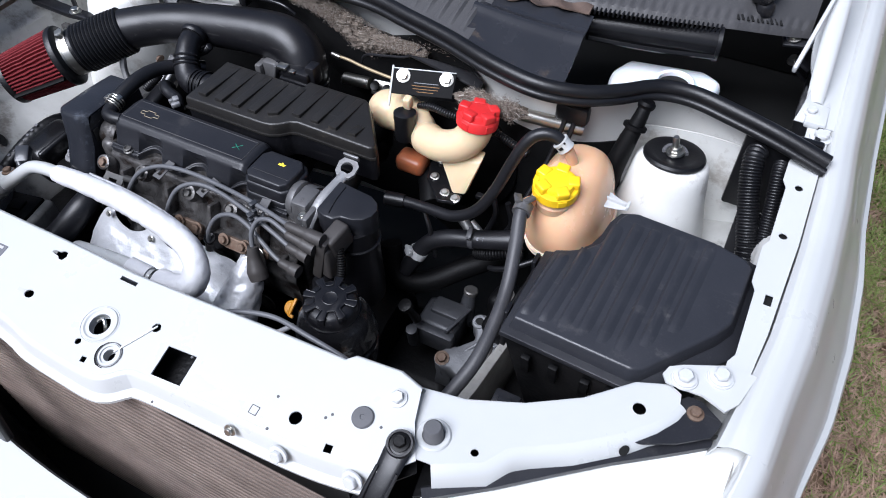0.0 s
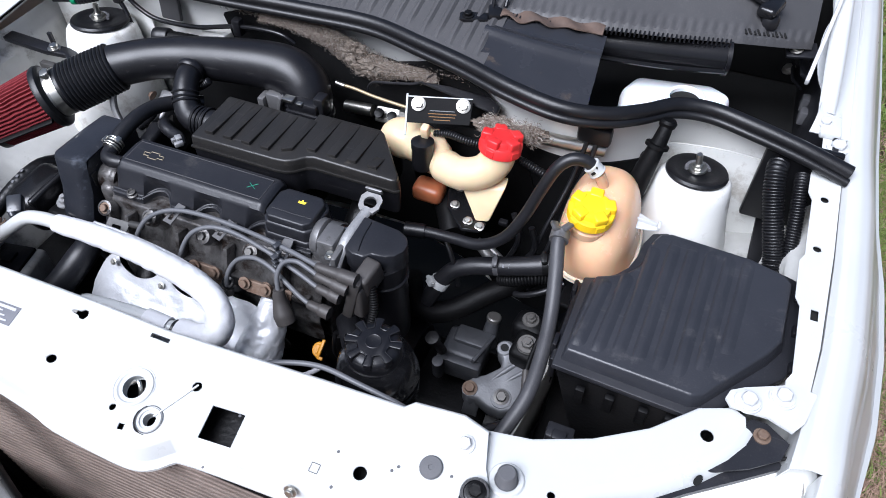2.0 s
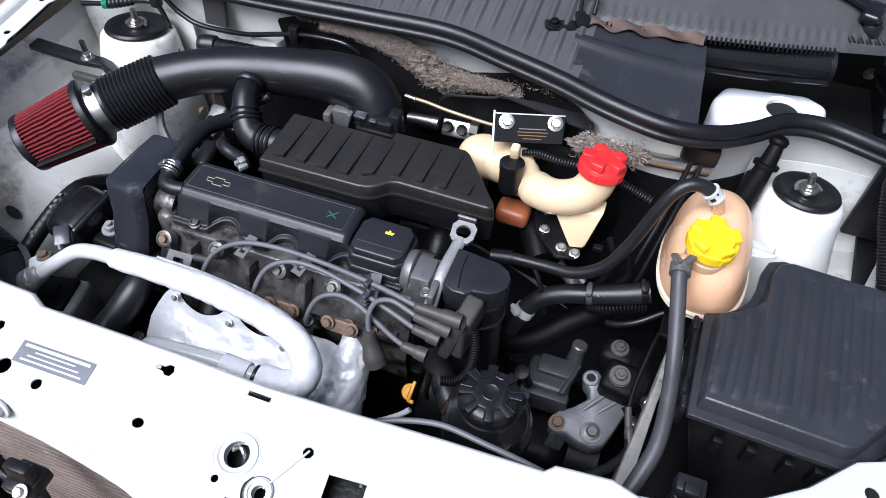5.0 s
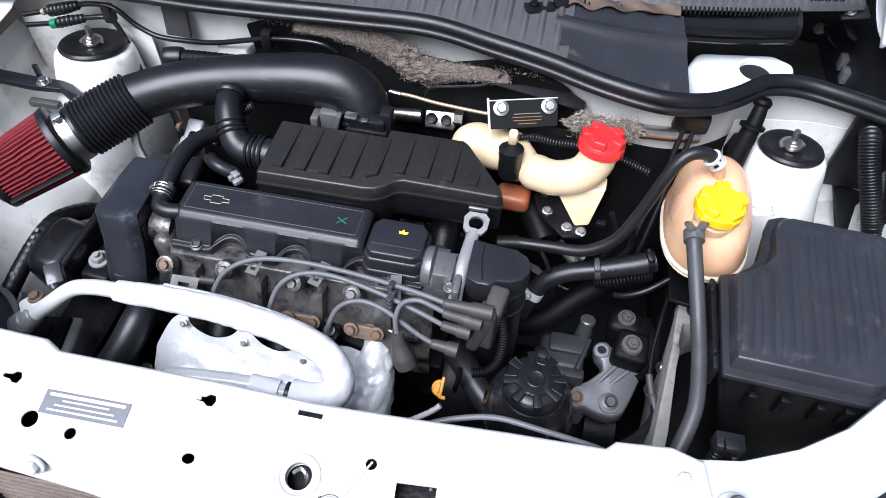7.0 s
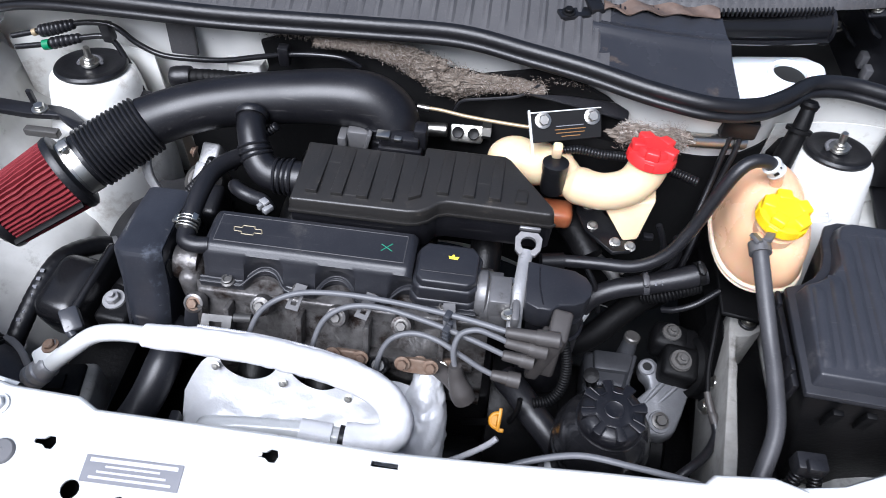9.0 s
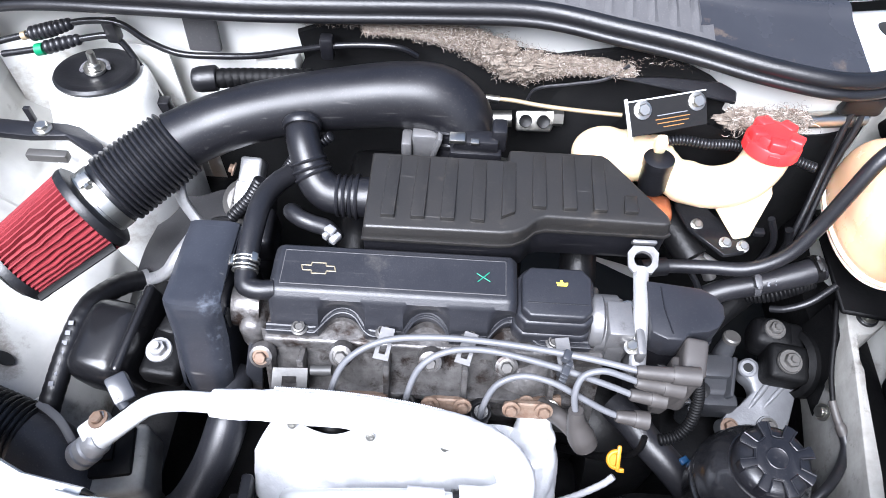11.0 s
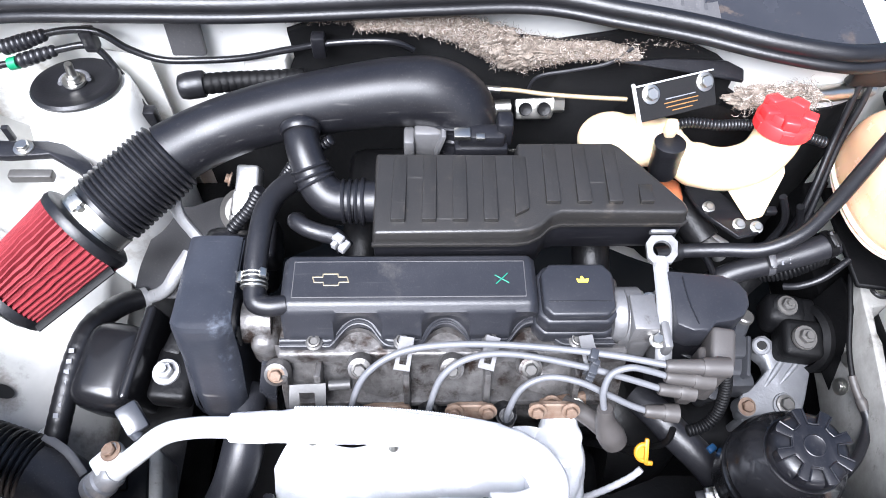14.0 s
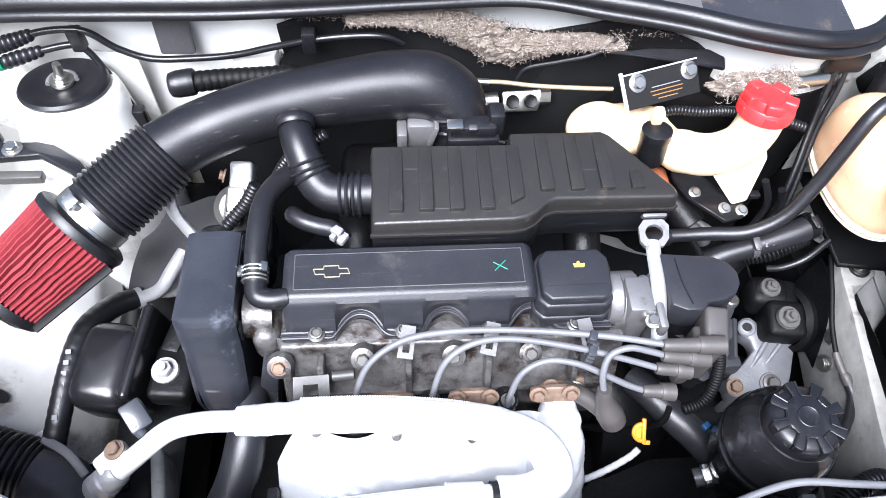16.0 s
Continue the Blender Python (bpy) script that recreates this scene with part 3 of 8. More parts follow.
for x, y in ((0.254, -0.033), (0.315, -0.031), (0.263, -0.068), (0.135, -0.036), (0.32, -0.025), (0.375, -0.015), (0.126, -0.098)):
    part("spot_weld", lathe([(0, 0), (0.0018, 0), (0.0012, 0.0006), (0, 0.0006)], 10, pose(x, y, slam_z(x, y), 10.2, 0, 0)), GREY_PLASTIC, slam)
sq = [(0.238 + a * 0.0048, -0.057 + b * 0.0048) for a, b in ((-1, -1), (1, -1), (1, 1), (-1, 1), (-1, -1))]
part("pressed_square", joined(*[tube([(*sq[i], slam_z(0, sq[i][1]) + 0.0002), (*sq[i + 1], slam_z(0, sq[i + 1][1]) + 0.0002)], 0.0005, 6, 1) for i in range(4)]), GREY_PLASTIC, slam)
part("slot_tab", sheet(rect(-0.1235, -0.054, 0.011, 0.005, 3), (), 0.0006, lambda x, y: slam_z(x, y) + 0.0003), LABEL_LIGHT, slam)
part("slot_tab", sheet(rect(-0.1220, 0.006, 0.007, 0.0036, 3), (), 0.0006, lambda x, y: slam_z(x, y) + 0.0003), STEEL, slam)
# chassis plate: printed lines that cannot be read
plate = part("chassis_label", moved(prism([(-0.047, -0.0125), (0.047, -0.0125), (0.047, 0.0125), (-0.047, 0.0125)], 0, 0.0006, 0.0002, 1), pose(-0.234, -0.027, slam_z(0, -0.027) + 0.0002, 10.2, 0, 1)), LABEL_GREY, slam, "grey printed label with illegible lines")
for i, (w, h) in enumerate(((0.084, 0.0036), (0.052, 0.0018), (0.066, 0.0018), (0.078, 0.0022))):
    part("print_line", moved(box((0, 0.0082 - 0.0053 * i, 0.0008), (w, h, 0.0004), 0), pose(-0.234, -0.027, slam_z(0, -0.027) + 0.0002, 10.2, 0, 1)), LABEL_LIGHT, plate)

# headlamp panels: the pressed corner pieces on either side
for side in (1, -1):
    def sx(pts):
        return [(x * side, y) for x, y in (pts if side > 0 else pts[::-1])]
    out = [(0.383, 0.046), (0.402, -0.03), (0.44, -0.026), (0.487, 0.000), (0.505, 0.028), (0.56, 0.062), (0.605, 0.098), (0.630, 0.124), (0.645, 0.146), (0.650, 0.160), (0.648, 0.172), (0.636, 0.178), (0.60, 0.163), (0.555, 0.118), (0.50, 0.082), (0.44, 0.056)]
    hz = [circle(0.612 * side, 0.134, 0.0075, 12), circle(0.475 * side, 0.006, 0.0045, 10)]
    hp = part("headlamp_panel", sheet(sx(out), hz, 0.0018, lambda x, y: 0.706 - 0.02 * max(0, abs(x) - 0.42)), PAINT, car, "white painted steel corner panel", 25)
    edge = [(0.44, -0.026), (0.487, 0.000), (0.505, 0.028), (0.56, 0.062), (0.605, 0.098), (0.630, 0.124), (0.645, 0.146), (0.650, 0.160)]
    prof = [(-0.001, 0), (0.004, -0.001), (0.009, -0.004), (0.014, -0.011), (0.019, -0.030), (0.017, -0.030), (0.011, -0.010), (0.004, -0.003)]
    e3 = [(x * side, y, 0.706 - 0.02 * max(0, x - 0.42)) for x, y in edge]
    part("edge_flange", run(e3 if side > 0 else e3[::-1], prof), PAINT, hp)
    b3 = [(x * side, y, 0.706 - 0.02 * max(0, x - 0.42)) for x, y in out[11:]] + [(0.383 * side, 0.046, 0.706)]
    part("rear_flange", run(b3 if side > 0 else b3[::-1], [(-0.001, 0), (0.002, -0.001), (0.004, -0.005), (0.005, -0.03), (0.003, -0.03), (0.001, -0.004)]), PAINT, hp)
    # near-black disc drawn for the unlit hole
    part("skirt_hole", lathe([(0, 0), (0.0065, 0), (0, 0.0006)], 16, aim((0.6125 * side, 0.0845, 0.6935), (0.62 * side, -0.6, 0.45))), DARK, hp)
    # stud and raised seat
    part("bump_stop", lathe([(0, -0.02), (0.0125, -0.02), (0.0125, 0.0), (0.0105, 0.003), (0.0105, 0.015), (0.008, 0.018), (0, 0.018)], 20, pose(0.428 * side, 0.004, 0.706)), GREY_PLASTIC, hp, "grey rubber bonnet stop")
    part("dish", lathe([(0.019, 0.0), (0.0175, 0.0015), (0.015, 0.0015), (0.0125, 0.0)], 26, pose(0.428 * side, 0.004, 0.7065)), PAINT, hp)
    # corner bracket with two bolts, on the wing
    br = [(0.628, 0.172), (0.652, 0.172), (0.668, 0.173), (0.694, 0.164), (0.705, 0.180), (0.716, 0.222), (0.690, 0.226), (0.670, 0.216), (0.640, 0.202), (0.626, 0.193), (0.622, 0.181)]
    cb = part("corner_bracket", sheet(sx(br), (), 0.003, lambda x, y: 0.7135), PAINT, car)
    for bx_, by_, sp_ in ((0.645, 0.184, 0), (0.680, 0.203, 20)):
        part("washer", lathe([(0, 0), (0.015, 0), (0.0145, 0.0022), (0, 0.0025)], 24, pose(bx_ * side, by_, 0.7135)), BOLT_PAINT, cb)
        bolt((bx_ * side, by_, 0.7155), (0, 0, 1), "white", 1.35, cb, sp_)
    tri_o = [(0.596, 0.090), (0.628, 0.100), (0.660, 0.116), (0.690, 0.138), (0.697, 0.160), (0.672, 0.176), (0.656, 0.176), (0.640, 0.158), (0.622, 0.124)]
    tb = part("black_gusset", sheet(sx(tri_o), (), 0.003, lambda x, y: 0.697 - 0.04 * max(0, 0.135 - y)), PLASTIC_DUSTY, car, "black gusset behind the headlamp")
    # black sheet below the panel edge stands for the shaded gap
    tray = [(0.43, -0.05), (0.50, -0.02), (0.56, 0.03), (0.62, 0.075), (0.70, 0.115), (0.72, 0.15), (0.66, 0.16), (0.58, 0.10), (0.50, 0.05), (0.42, 0.01)]
    part("lamp_tray", sheet(sx(tray), (), 0.004, lambda x, y: 0.664), GREASE_SHADE_BLACK, car, "black sheet standing for the shaded gap behind the headlamp")
    bolt((0.668 * side, 0.158, 0.697), (0, 0, 1), "rust", 1.0, tb)

    # headlamp
    def lamp(u, v, side=side):
        x = 0.44 + 0.291 * u
        yb = lerp_table(x, (0.44, 0.50, 0.60, 0.68, 0.736), (-0.050, -0.008, 0.073, 0.131, 0.160))
        d = 0.20 * v
        z = 0.672 + 0.006 * u ** 3 - 0.02 * v - 0.20 * max(0, v - 0.35) ** 1.6
        return (side * (x + 0.012 * math.sin(math.pi * min(1, v)) * u), yb - d * (0.75 + 0.25 * u), z)
    hl = part("headlamp", thick(surface(lamp, 24, 20), 0.003), LAMP_COVER, car, "milky headlamp cover")
    gap = [(0.690, 0.143, 0.689), (0.712, 0.152, 0.690)] + [(lamp(1, v)[0] * side + 0.004, lamp(1, v)[1], lamp(1, v)[2] + 0.002) for v in (0.02, 0.12, 0.3, 0.5, 0.75, 1.0)]
    # near-black bead drawn for the unlit gap between lamp and wing
    part("lamp_gap", tube([(x * side, y, z) for x, y, z in gap], 0.0024, 8, 4), DARK, hl, "dark gap round the lamp")
    sealp = [(0.44, -0.048), (0.50, -0.004), (0.55, 0.037), (0.60, 0.077), (0.65, 0.113), (0.692, 0.144)]
    s3 = [(x * side, y, 0.679) for x, y in sealp]
    part("lamp_seal", run(s3 if side > 0 else s3[::-1], [(-0.006, 0.002), (-0.003, 0.005), (0.008, 0.004), (0.008, -0.004), (-0.006, -0.004)], True), PLASTIC_DUSTY, hl)
    # bracket in front of the seam
    arm = [(0.404, -0.026, 0.713), (0.403, -0.050, 0.703), (0.398, -0.082, 0.676), (0.394, -0.10, 0.64), (0.39, -0.105, 0.55)]
    fb = part("support_arm", joined(tube([(x * side, y, z) for x, y, z in arm], [0.015, 0.0135, 0.0125, 0.012, 0.012], 12, 6, squash=0.25), *[tube([((x + d) * side, y - 0.001, z + 0.002) for x, y, z in arm[1:]], [0.002, 0.0032, 0.0035, 0.0035], 8, 6) for d in (-0.0115, 0.0115)],
                                    lathe([(0, -0.002), (0.0150, -0.002), (0.0155, 0.002), (0.0140, 0.005), (0.0120, 0.005), (0.0112, 0.0025), (0, 0.0025)], 28, aim((0.404 * side, -0.024, 0.7135), (0, -0.25, 1)))), PLASTIC, car, "black plastic support arm")
    bolt((0.404 * side, -0.024, 0.7175), (0, -0.2, 1), "black", 1.1, fb)


# wings: pressed gutter with holes, then the outer skin
def wing_z(y):
    return lerp_table(y, (0.05, 0.15, 0.30, 0.45, 0.66, 1.0, 1.5), (0.690, 0.706, 0.711, 0.713, 0.731, 0.765, 0.80))


for side in (1, -1):
    prof = [(0.724, -0.03), (0.725, -0.012), (0.7255, 0.0), (0.728, 0.003), (0.732, 0.008), (0.737, 0.0105), (0.750, 0.009), (0.765, 0.002), (0.776, -0.010),
            (0.787, -0.033), (0.803, -0.072), (0.826, -0.115), (0.837, -0.137), (0.839, -0.141), (0.848, -0.145), (0.852, -0.153), (0.852, -0.19), (0.835, -0.35), (0.81, -0.5)]
    ys = [0.128 + 0.0228 * i for i in range(55)]

    def skin(u, v, side=side):
        y = ys[min(54, int(round(u * 54)))]
        k = v * (len(prof) - 1)
        i = min(len(prof) - 2, int(k))
        f = k - i
        x, z = prof[i][0] * (1 - f) + prof[i + 1][0] * f, prof[i][1] * (1 - f) + prof[i + 1][1] * f
        taper = v * lerp_table(y, (0.128, 0.20, 0.30, 0.43, 0.55, 0.65, 0.80, 1.4), (0.048, 0.036, 0.013, 0.002, 0.007, 0.022, 0.032, 0.05))
        narrow = lerp_table(y, (0.128, 0.20, 0.285, 0.44), (0.033, 0.020, 0.008, 0.0)) * max(0.0, 1 - v * 2.6)
        return (side * (x - taper - narrow), y, wing_z(y) + z)
    wing = part("wing", thick(surface(skin, 54, 54), 0.0012), PAINT, car, "white painted front wing", 35)
    nose = [(x - 0.048 * i / 18 - 0.033 * max(0.0, 1 - i / 18 * 2.6), z) for i, (x, z) in enumerate(prof)][6:]
    nose = [(nose[0][0] - 0.006, nose[0][1] - 0.035), (nose[0][0] - 0.005, nose[0][1] - 0.006), (nose[0][0] - 0.003, nose[0][1] - 0.001)] + nose

    def tip(u, v, side=side):
        y = 0.128 - 0.30 * u
        k = v * (len(nose) - 1)
        i = min(len(nose) - 2, int(k))
        f = k - i
        x, z = nose[i][0] * (1 - f) + nose[i + 1][0] * f, nose[i][1] * (1 - f) + nose[i + 1][1] * f
        return (side * (x - 0.03 * u - 0.10 * u ** 2), y, wing_z(0.128) + z - 0.05 * u - 0.06 * u ** 2)
    part("wing_tip", thick(surface(tip, 20, 36), 0.0012), PAINT, wing, angle=35)
    # wavy inner flange, pierced
    inner = []
    for i in range(45):
        y = 0.205 + 0.0125 * i
        inner.append((0.688 - 0.006 * (1 if math.sin(y * 34 + 1.0) > 0.25 else 0) + 0.004 * (y > 0.58), y))
    outer = [(0.7225, 0.755), (0.7225, 0.44), (0.7150, 0.285), (0.7070, 0.205)]
    hz = [rect(0.7055 * side, 0.334, 0.009, 0.017), circle(0.702 * side, 0.445, 0.0055, 10), circle(0.704 * side, 0.535, 0.0055, 10)]
    pts = inner + outer
    fl = part("gutter_flange", sheet([(x * side, y) for x, y in (pts if side < 0 else pts[::-1])], hz, 0.0015, lambda x, y: wing_z(y) + 0.003), PAINT, car, "white pierced gutter flange", 25)
    # near-black strip below the gutter puts shade behind the pierced holes
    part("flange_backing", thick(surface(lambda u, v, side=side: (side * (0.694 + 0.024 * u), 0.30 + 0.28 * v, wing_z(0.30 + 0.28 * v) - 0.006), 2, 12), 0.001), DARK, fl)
    bolt((0.712 * side, 0.640, wing_z(0.640) + 0.003), (0, 0, 1), "white", 1.6, fl)
    # inner wing below the gutter
    arch = [(0.722, 0.675), (0.695, 0.650), (0.680, 0.60), (0.655, 0.56), (0.60, 0.535), (0.545, 0.50), (0.515, 0.44), (0.50, 0.36), (0.495, 0.20)]

    def iw(u, v, side=side):
        y = 0.02 + 0.60 * u
        k = v * (len(arch) - 1)
        i = min(len(arch) - 2, int(k))
        f = k - i
        x, z = arch[i][0] * (1 - f) + arch[i + 1][0] * f, arch[i][1] * (1 - f) + arch[i + 1][1] * f
        drop = 0.07 * max(0, 0.25 - y) / 0.25 * v
        wob = 0.006 * math.sin(y * 23) * math.sin(v * 7) + 0.004 * (1 if math.sin(y * 41 + 2) > 0.5 else 0) * (0.15 < v < 0.55) + 0.003 * math.sin(v * 31) - 0.007 * max(0.0, min(1.0, (y - 0.30) * 60)) * (0.25 < v < 0.7) * (y < 0.44)
        return (side * (x + wob), y, z - drop)
    part("inner_wing", thick(surface(iw, 90, 72), 0.0015), INNER_PAINT, car, "dirty white inner wing")
    # suspension tower
    tilt = Matrix.Translation((0.535 * side, 0.550, 0.700)) @ pose(0, 0, 0, -9, 0, 0) @ Matrix.Translation((-0.535 * side, -0.550, -0.700))
    rs = 0.88 if side > 0 else 1.0
    tw = [(0.0, 0.700), (0.040, 0.700), (0.054, 0.698), (0.060, 0.692), (0.064, 0.676), (0.070, 0.640), (0.082, 0.595), (0.092, 0.54), (0.096, 0.44)]
    st = part("strut_tower", lathe([(r * rs, z) for r, z in tw][::-1], 40, tilt @ Matrix.Translation((0.535 * side, 0.550, 0))), PAINT_BAY, car, "white painted suspension tower")
    part("tower_web", thick(surface(lambda u, v, side=side: (side * (0.46 + 0.23 * u), 0.60 + 0.02 * math.sin(u * 3), 0.70 - 0.25 * v), 10, 10), 0.002), PAINT_BAY, st)
    mount = part("strut_mount", lathe([(0, 0.0), (0.051, 0.0), (0.0515, 0.003), (0.049, 0.0065), (0.042, 0.007), (0.036, 0.005), (0.025, 0.003), (0.018, 0.0025), (0.013, 0.004), (0.012, 0.009), (0, 0.009)], 44, tilt @ pose(0.535 * side, 0.550, 0.701) @ Matrix.Diagonal((rs, rs, 1, 1))), RUBBER, st, "black rubber strut mount")
    part("strut_nut", moved(joined(flange_nut(0.0085, 0.010), lathe([(0, 0.005), (0.0048, 0.005), (0.0048, 0.026), (0.004, 0.028), (0, 0.028)], 12)), pose(0.535 * side, 0.550, 0.7095, 3, -9 * side, 0)), STEEL, mount)
    rc = (0.535 * side, 0.550)
    part("cut_ring", tube([(rc[0] + 0.016 * math.cos(a), rc[1] + 0.016 * math.sin(a), 0.7085) for a in [0.2 + 0.4 * k for k in range(9)]], 0.003, 8, 3), GREY_PLASTIC, mount)

part("wing_plug", lathe([(0, 0), (0.016, 0), (0.015, 0.003), (0.006, 0.0035), (0.005, 0.001), (0, 0.001)], 20, aim((-0.552, 0.190, 0.505), (0.6, -0.2, 0.8))), PAINT_BAY, car)
# near-black discs below stand for the unlit holes
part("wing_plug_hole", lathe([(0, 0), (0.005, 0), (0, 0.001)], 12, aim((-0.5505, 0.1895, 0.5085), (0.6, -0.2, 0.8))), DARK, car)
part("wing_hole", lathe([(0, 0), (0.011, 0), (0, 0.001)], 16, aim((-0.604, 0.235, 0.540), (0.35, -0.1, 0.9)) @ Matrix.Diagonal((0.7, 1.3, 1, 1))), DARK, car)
# closing sheets added low in the bay; their black stands for shade
part("front_crossmember", box((0, 0.01, 0.26), (0.98, 0.06, 0.09), 0.01), GREASE_SHADE_BLACK, car)
part("subframe", box((0, 0.30, 0.20), (0.96, 0.30, 0.06), 0.015), GREASE_SHADE_BLACK, car)
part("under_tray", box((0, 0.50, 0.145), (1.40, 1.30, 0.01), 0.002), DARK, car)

# ---- bulkhead and scuttle ----
SEAL = [(-0.735, 0.600, 0.742), (-0.66, 0.592, 0.775), (-0.58, 0.582, 0.793), (-0.469, 0.574, 0.800), (-0.339, 0.573, 0.800), (-0.239, 0.578, 0.800), (-0.12, 0.586, 0.800),
        (0.0, 0.590, 0.800), (0.095, 0.567, 0.799), (0.175, 0.545, 0.798), (0.253, 0.517, 0.797), (0.33, 0.503, 0.794), (0.39, 0.520, 0.787), (0.437, 0.556, 0.780),
        (0.48, 0.598, 0.774), (0.53, 0.612, 0.770), (0.59, 0.602, 0.766), (0.66, 0.590, 0.757), (0.728, 0.580, 0.742)]
sp, _ = spline(SEAL, 6)


def firewall(u, v):
    p = sp[int(round(u * (len(sp) - 1)))]
    y = p.y + 0.012 + lerp_table(v, (0, 0.025, 0.06, 0.1, 0.45, 0.6, 1), (-0.006, 0.002, 0.022, 0.034, 0.045, 0.06, 0.08))
    y -= 0.020 * lerp_table(p.x, (0.12, 0.28), (0, 1)) * min(1, v / 0.08)
    return (p.x, y, p.z - 0.006 - 0.55 * v)


part("bulkhead", thick(surface(firewall, len(sp) - 1, 24), 0.002), PAINT_CLEAN, car, "dirty white bulkhead")
flange = [(-0.004, 0.0), (-0.004, -0.014), (0.004, -0.016), (0.006, -0.014), (0.006, 0.0)]
seal = thing("scuttle_seal", "black rubber weather strip along the bulkhead edge", "seal", (0, 0.58, 0.79))
part("bulb", tube(SEAL, 0.0105, 16, 6), RUBBER, seal)
part("lip", tube([(x, y - 0.010, z - 0.010) for x, y, z in SEAL], 0.0065, 12, 6), RUBBER, seal)

cowl = car


def scuttle(u, v):
    x = -0.70 + 0.90 * u
    y0 = lerp_table(x, [p.x for p in sp], [p.y for p in sp]) + 0.008
    y = y0 + (0.80 - y0) * v
    ribs = 0.004 * (1 if math.sin(x * 250) > 0.55 else 0) * (0.1 < v < 0.9)
    return (x, y, 0.796 + 0.045 * v + ribs)


part("scuttle_panel", thick(surface(scuttle, 220, 14), 0.003), COWL_PLASTIC, cowl, "dark grey ribbed plastic scuttle panel", 25)
cover = part("smooth_cover", thick(surface(lambda u, v: (0.176 + 0.178 * u + 0.012 * (1 - v) * u, lerp_table(0.176 + 0.185 * u, [p.x for p in sp], [p.y for p in sp]) + 0.008 + (0.668 - lerp_table(0.176 + 0.185 * u, [p.x for p in sp], [p.y for p in sp]) - 0.008) * v, 0.795 + 0.02 * math.sin(v * 1.3) + 0.006 * math.exp(-((v - 0.62) * 14) ** 2)), 20, 24), 0.003), COVER_PLASTIC, cowl, "smooth blue-grey plastic cover with a brown stain")
clip = part("cover_clip", joined(box((0.150, 0.645, 0.812), (0.045, 0.022, 0.008), 0.003, (0, 0, 18)), box((0.178, 0.664, 0.816), (0.022, 0.034, 0.012), 0.004, (0, 0, 18)), tube([(0.172, 0.668, 0.818), (0.170, 0.694, 0.838), (0.188, 0.70, 0.842), (0.190, 0.676, 0.822)], 0.003, 8, 4)), GLOSS_BLACK, cowl, "black plastic clip with a wire loop")
STAIN = material("brown_stained_plastic", (0.060, 0.045, 0.038), 0.45, alt=(0.15, 0.10, 0.075), scale=16, amount=0.9, bump=0.3, bump_scale=90, dirt=(0.20, 0.18, 0.17), dirt_scale=14, dirt_from=0.58)
part("stained_lip", thick(surface(lambda u, v: (0.190 + 0.158 * u, 0.650 + 0.022 * v + 0.012 * u + 0.004 * math.sin(u * 23) * (1 - v), 0.8205 + 0.001 * v + 0.003 * math.sin(u * 19 + v * 3)), 30, 6), 0.002), STAIN, cover, "brown stained lip of the cover")
bolt((0.142, 0.641, 0.816), (0, -0.1, 1), "black", 1.0, clip)


def grille_y(x):
    return lerp_table(x, (0.20, 0.35, 0.45, 0.547, 0.613, 0.66), (0.664, 0.686, 0.716, 0.762, 0.811, 0.848))


def grille_z(x):
    return lerp_table(x, (0.20, 0.35, 0.45, 0.547, 0.613, 0.66), (0.822, 0.820, 0.813, 0.799, 0.778, 0.764))


def grille_shape(u, v):
    x = 0.20 + 0.455 * u
    return (x, grille_y(x) + (0.19 - 0.04 * u) * v, grille_z(x) + 0.040 * v - 0.007 * (v < 0.02) + 0.0015 * math.sin(x * 420) * (0.06 < v < 0.2))


grille = part("scuttle_grille", thick(surface(grille_shape, 160, 24), 0.004), COWL_PLASTIC, cowl, "grey plastic windscreen grille")
tooth = finish("tooth", box((0, 0, 0), (0.0028, 0.012, 0.007), 0.0008), RUBBER)
for i in range(50):
    x = 0.206 + i * 0.0066
    put("tooth", tooth, pose(x, grille_y(x) - 0.002, grille_z(x) - 0.006), grille)
slot = finish("slot", box((0, 0, 0), (0.0036, 0.012, 0.002), 0.0004), DARK)
for i in range(10):
    x = 0.546 + 0.0068 * i
    put("slot", slot, pose(x, grille_y(x) + 0.018, grille_z(x) + 0.0048, 12, 16, 30), grille)
windscreen = part("windscreen", thick(surface(lambda u, v: (-0.66 + 1.32 * u, 0.865 + 0.13 * (2 * u - 1) ** 2 + 0.55 * v, 0.866 + 0.36 * v), 12, 6), 0.005), GLASS_DARK)
tagged(windscreen, "dark windscreen glass above the scuttle", "windscreen", kind="structure")
wiper = part("wiper_arm", joined(tube([(0.566, 0.842, 0.824), (0.526, 0.848, 0.836), (0.446, 0.855, 0.850), (0.30, 0.862, 0.872)], [0.0125, 0.012, 0.009, 0.007], 10, 5, squash=0.6), box((0.574, 0.834, 0.820), (0.030, 0.050, 0.018), 0.007, (0, 0, -18), 3)), GLOSS_BLACK, car, "black painted wiper arm")
part("pivot_cap", lathe([(0, 0), (0.014, 0), (0.014, 0.014), (0.010, 0.019), (0, 0.02)], 18, pose(0.578, 0.822, 0.796)), PLASTIC, wiper)
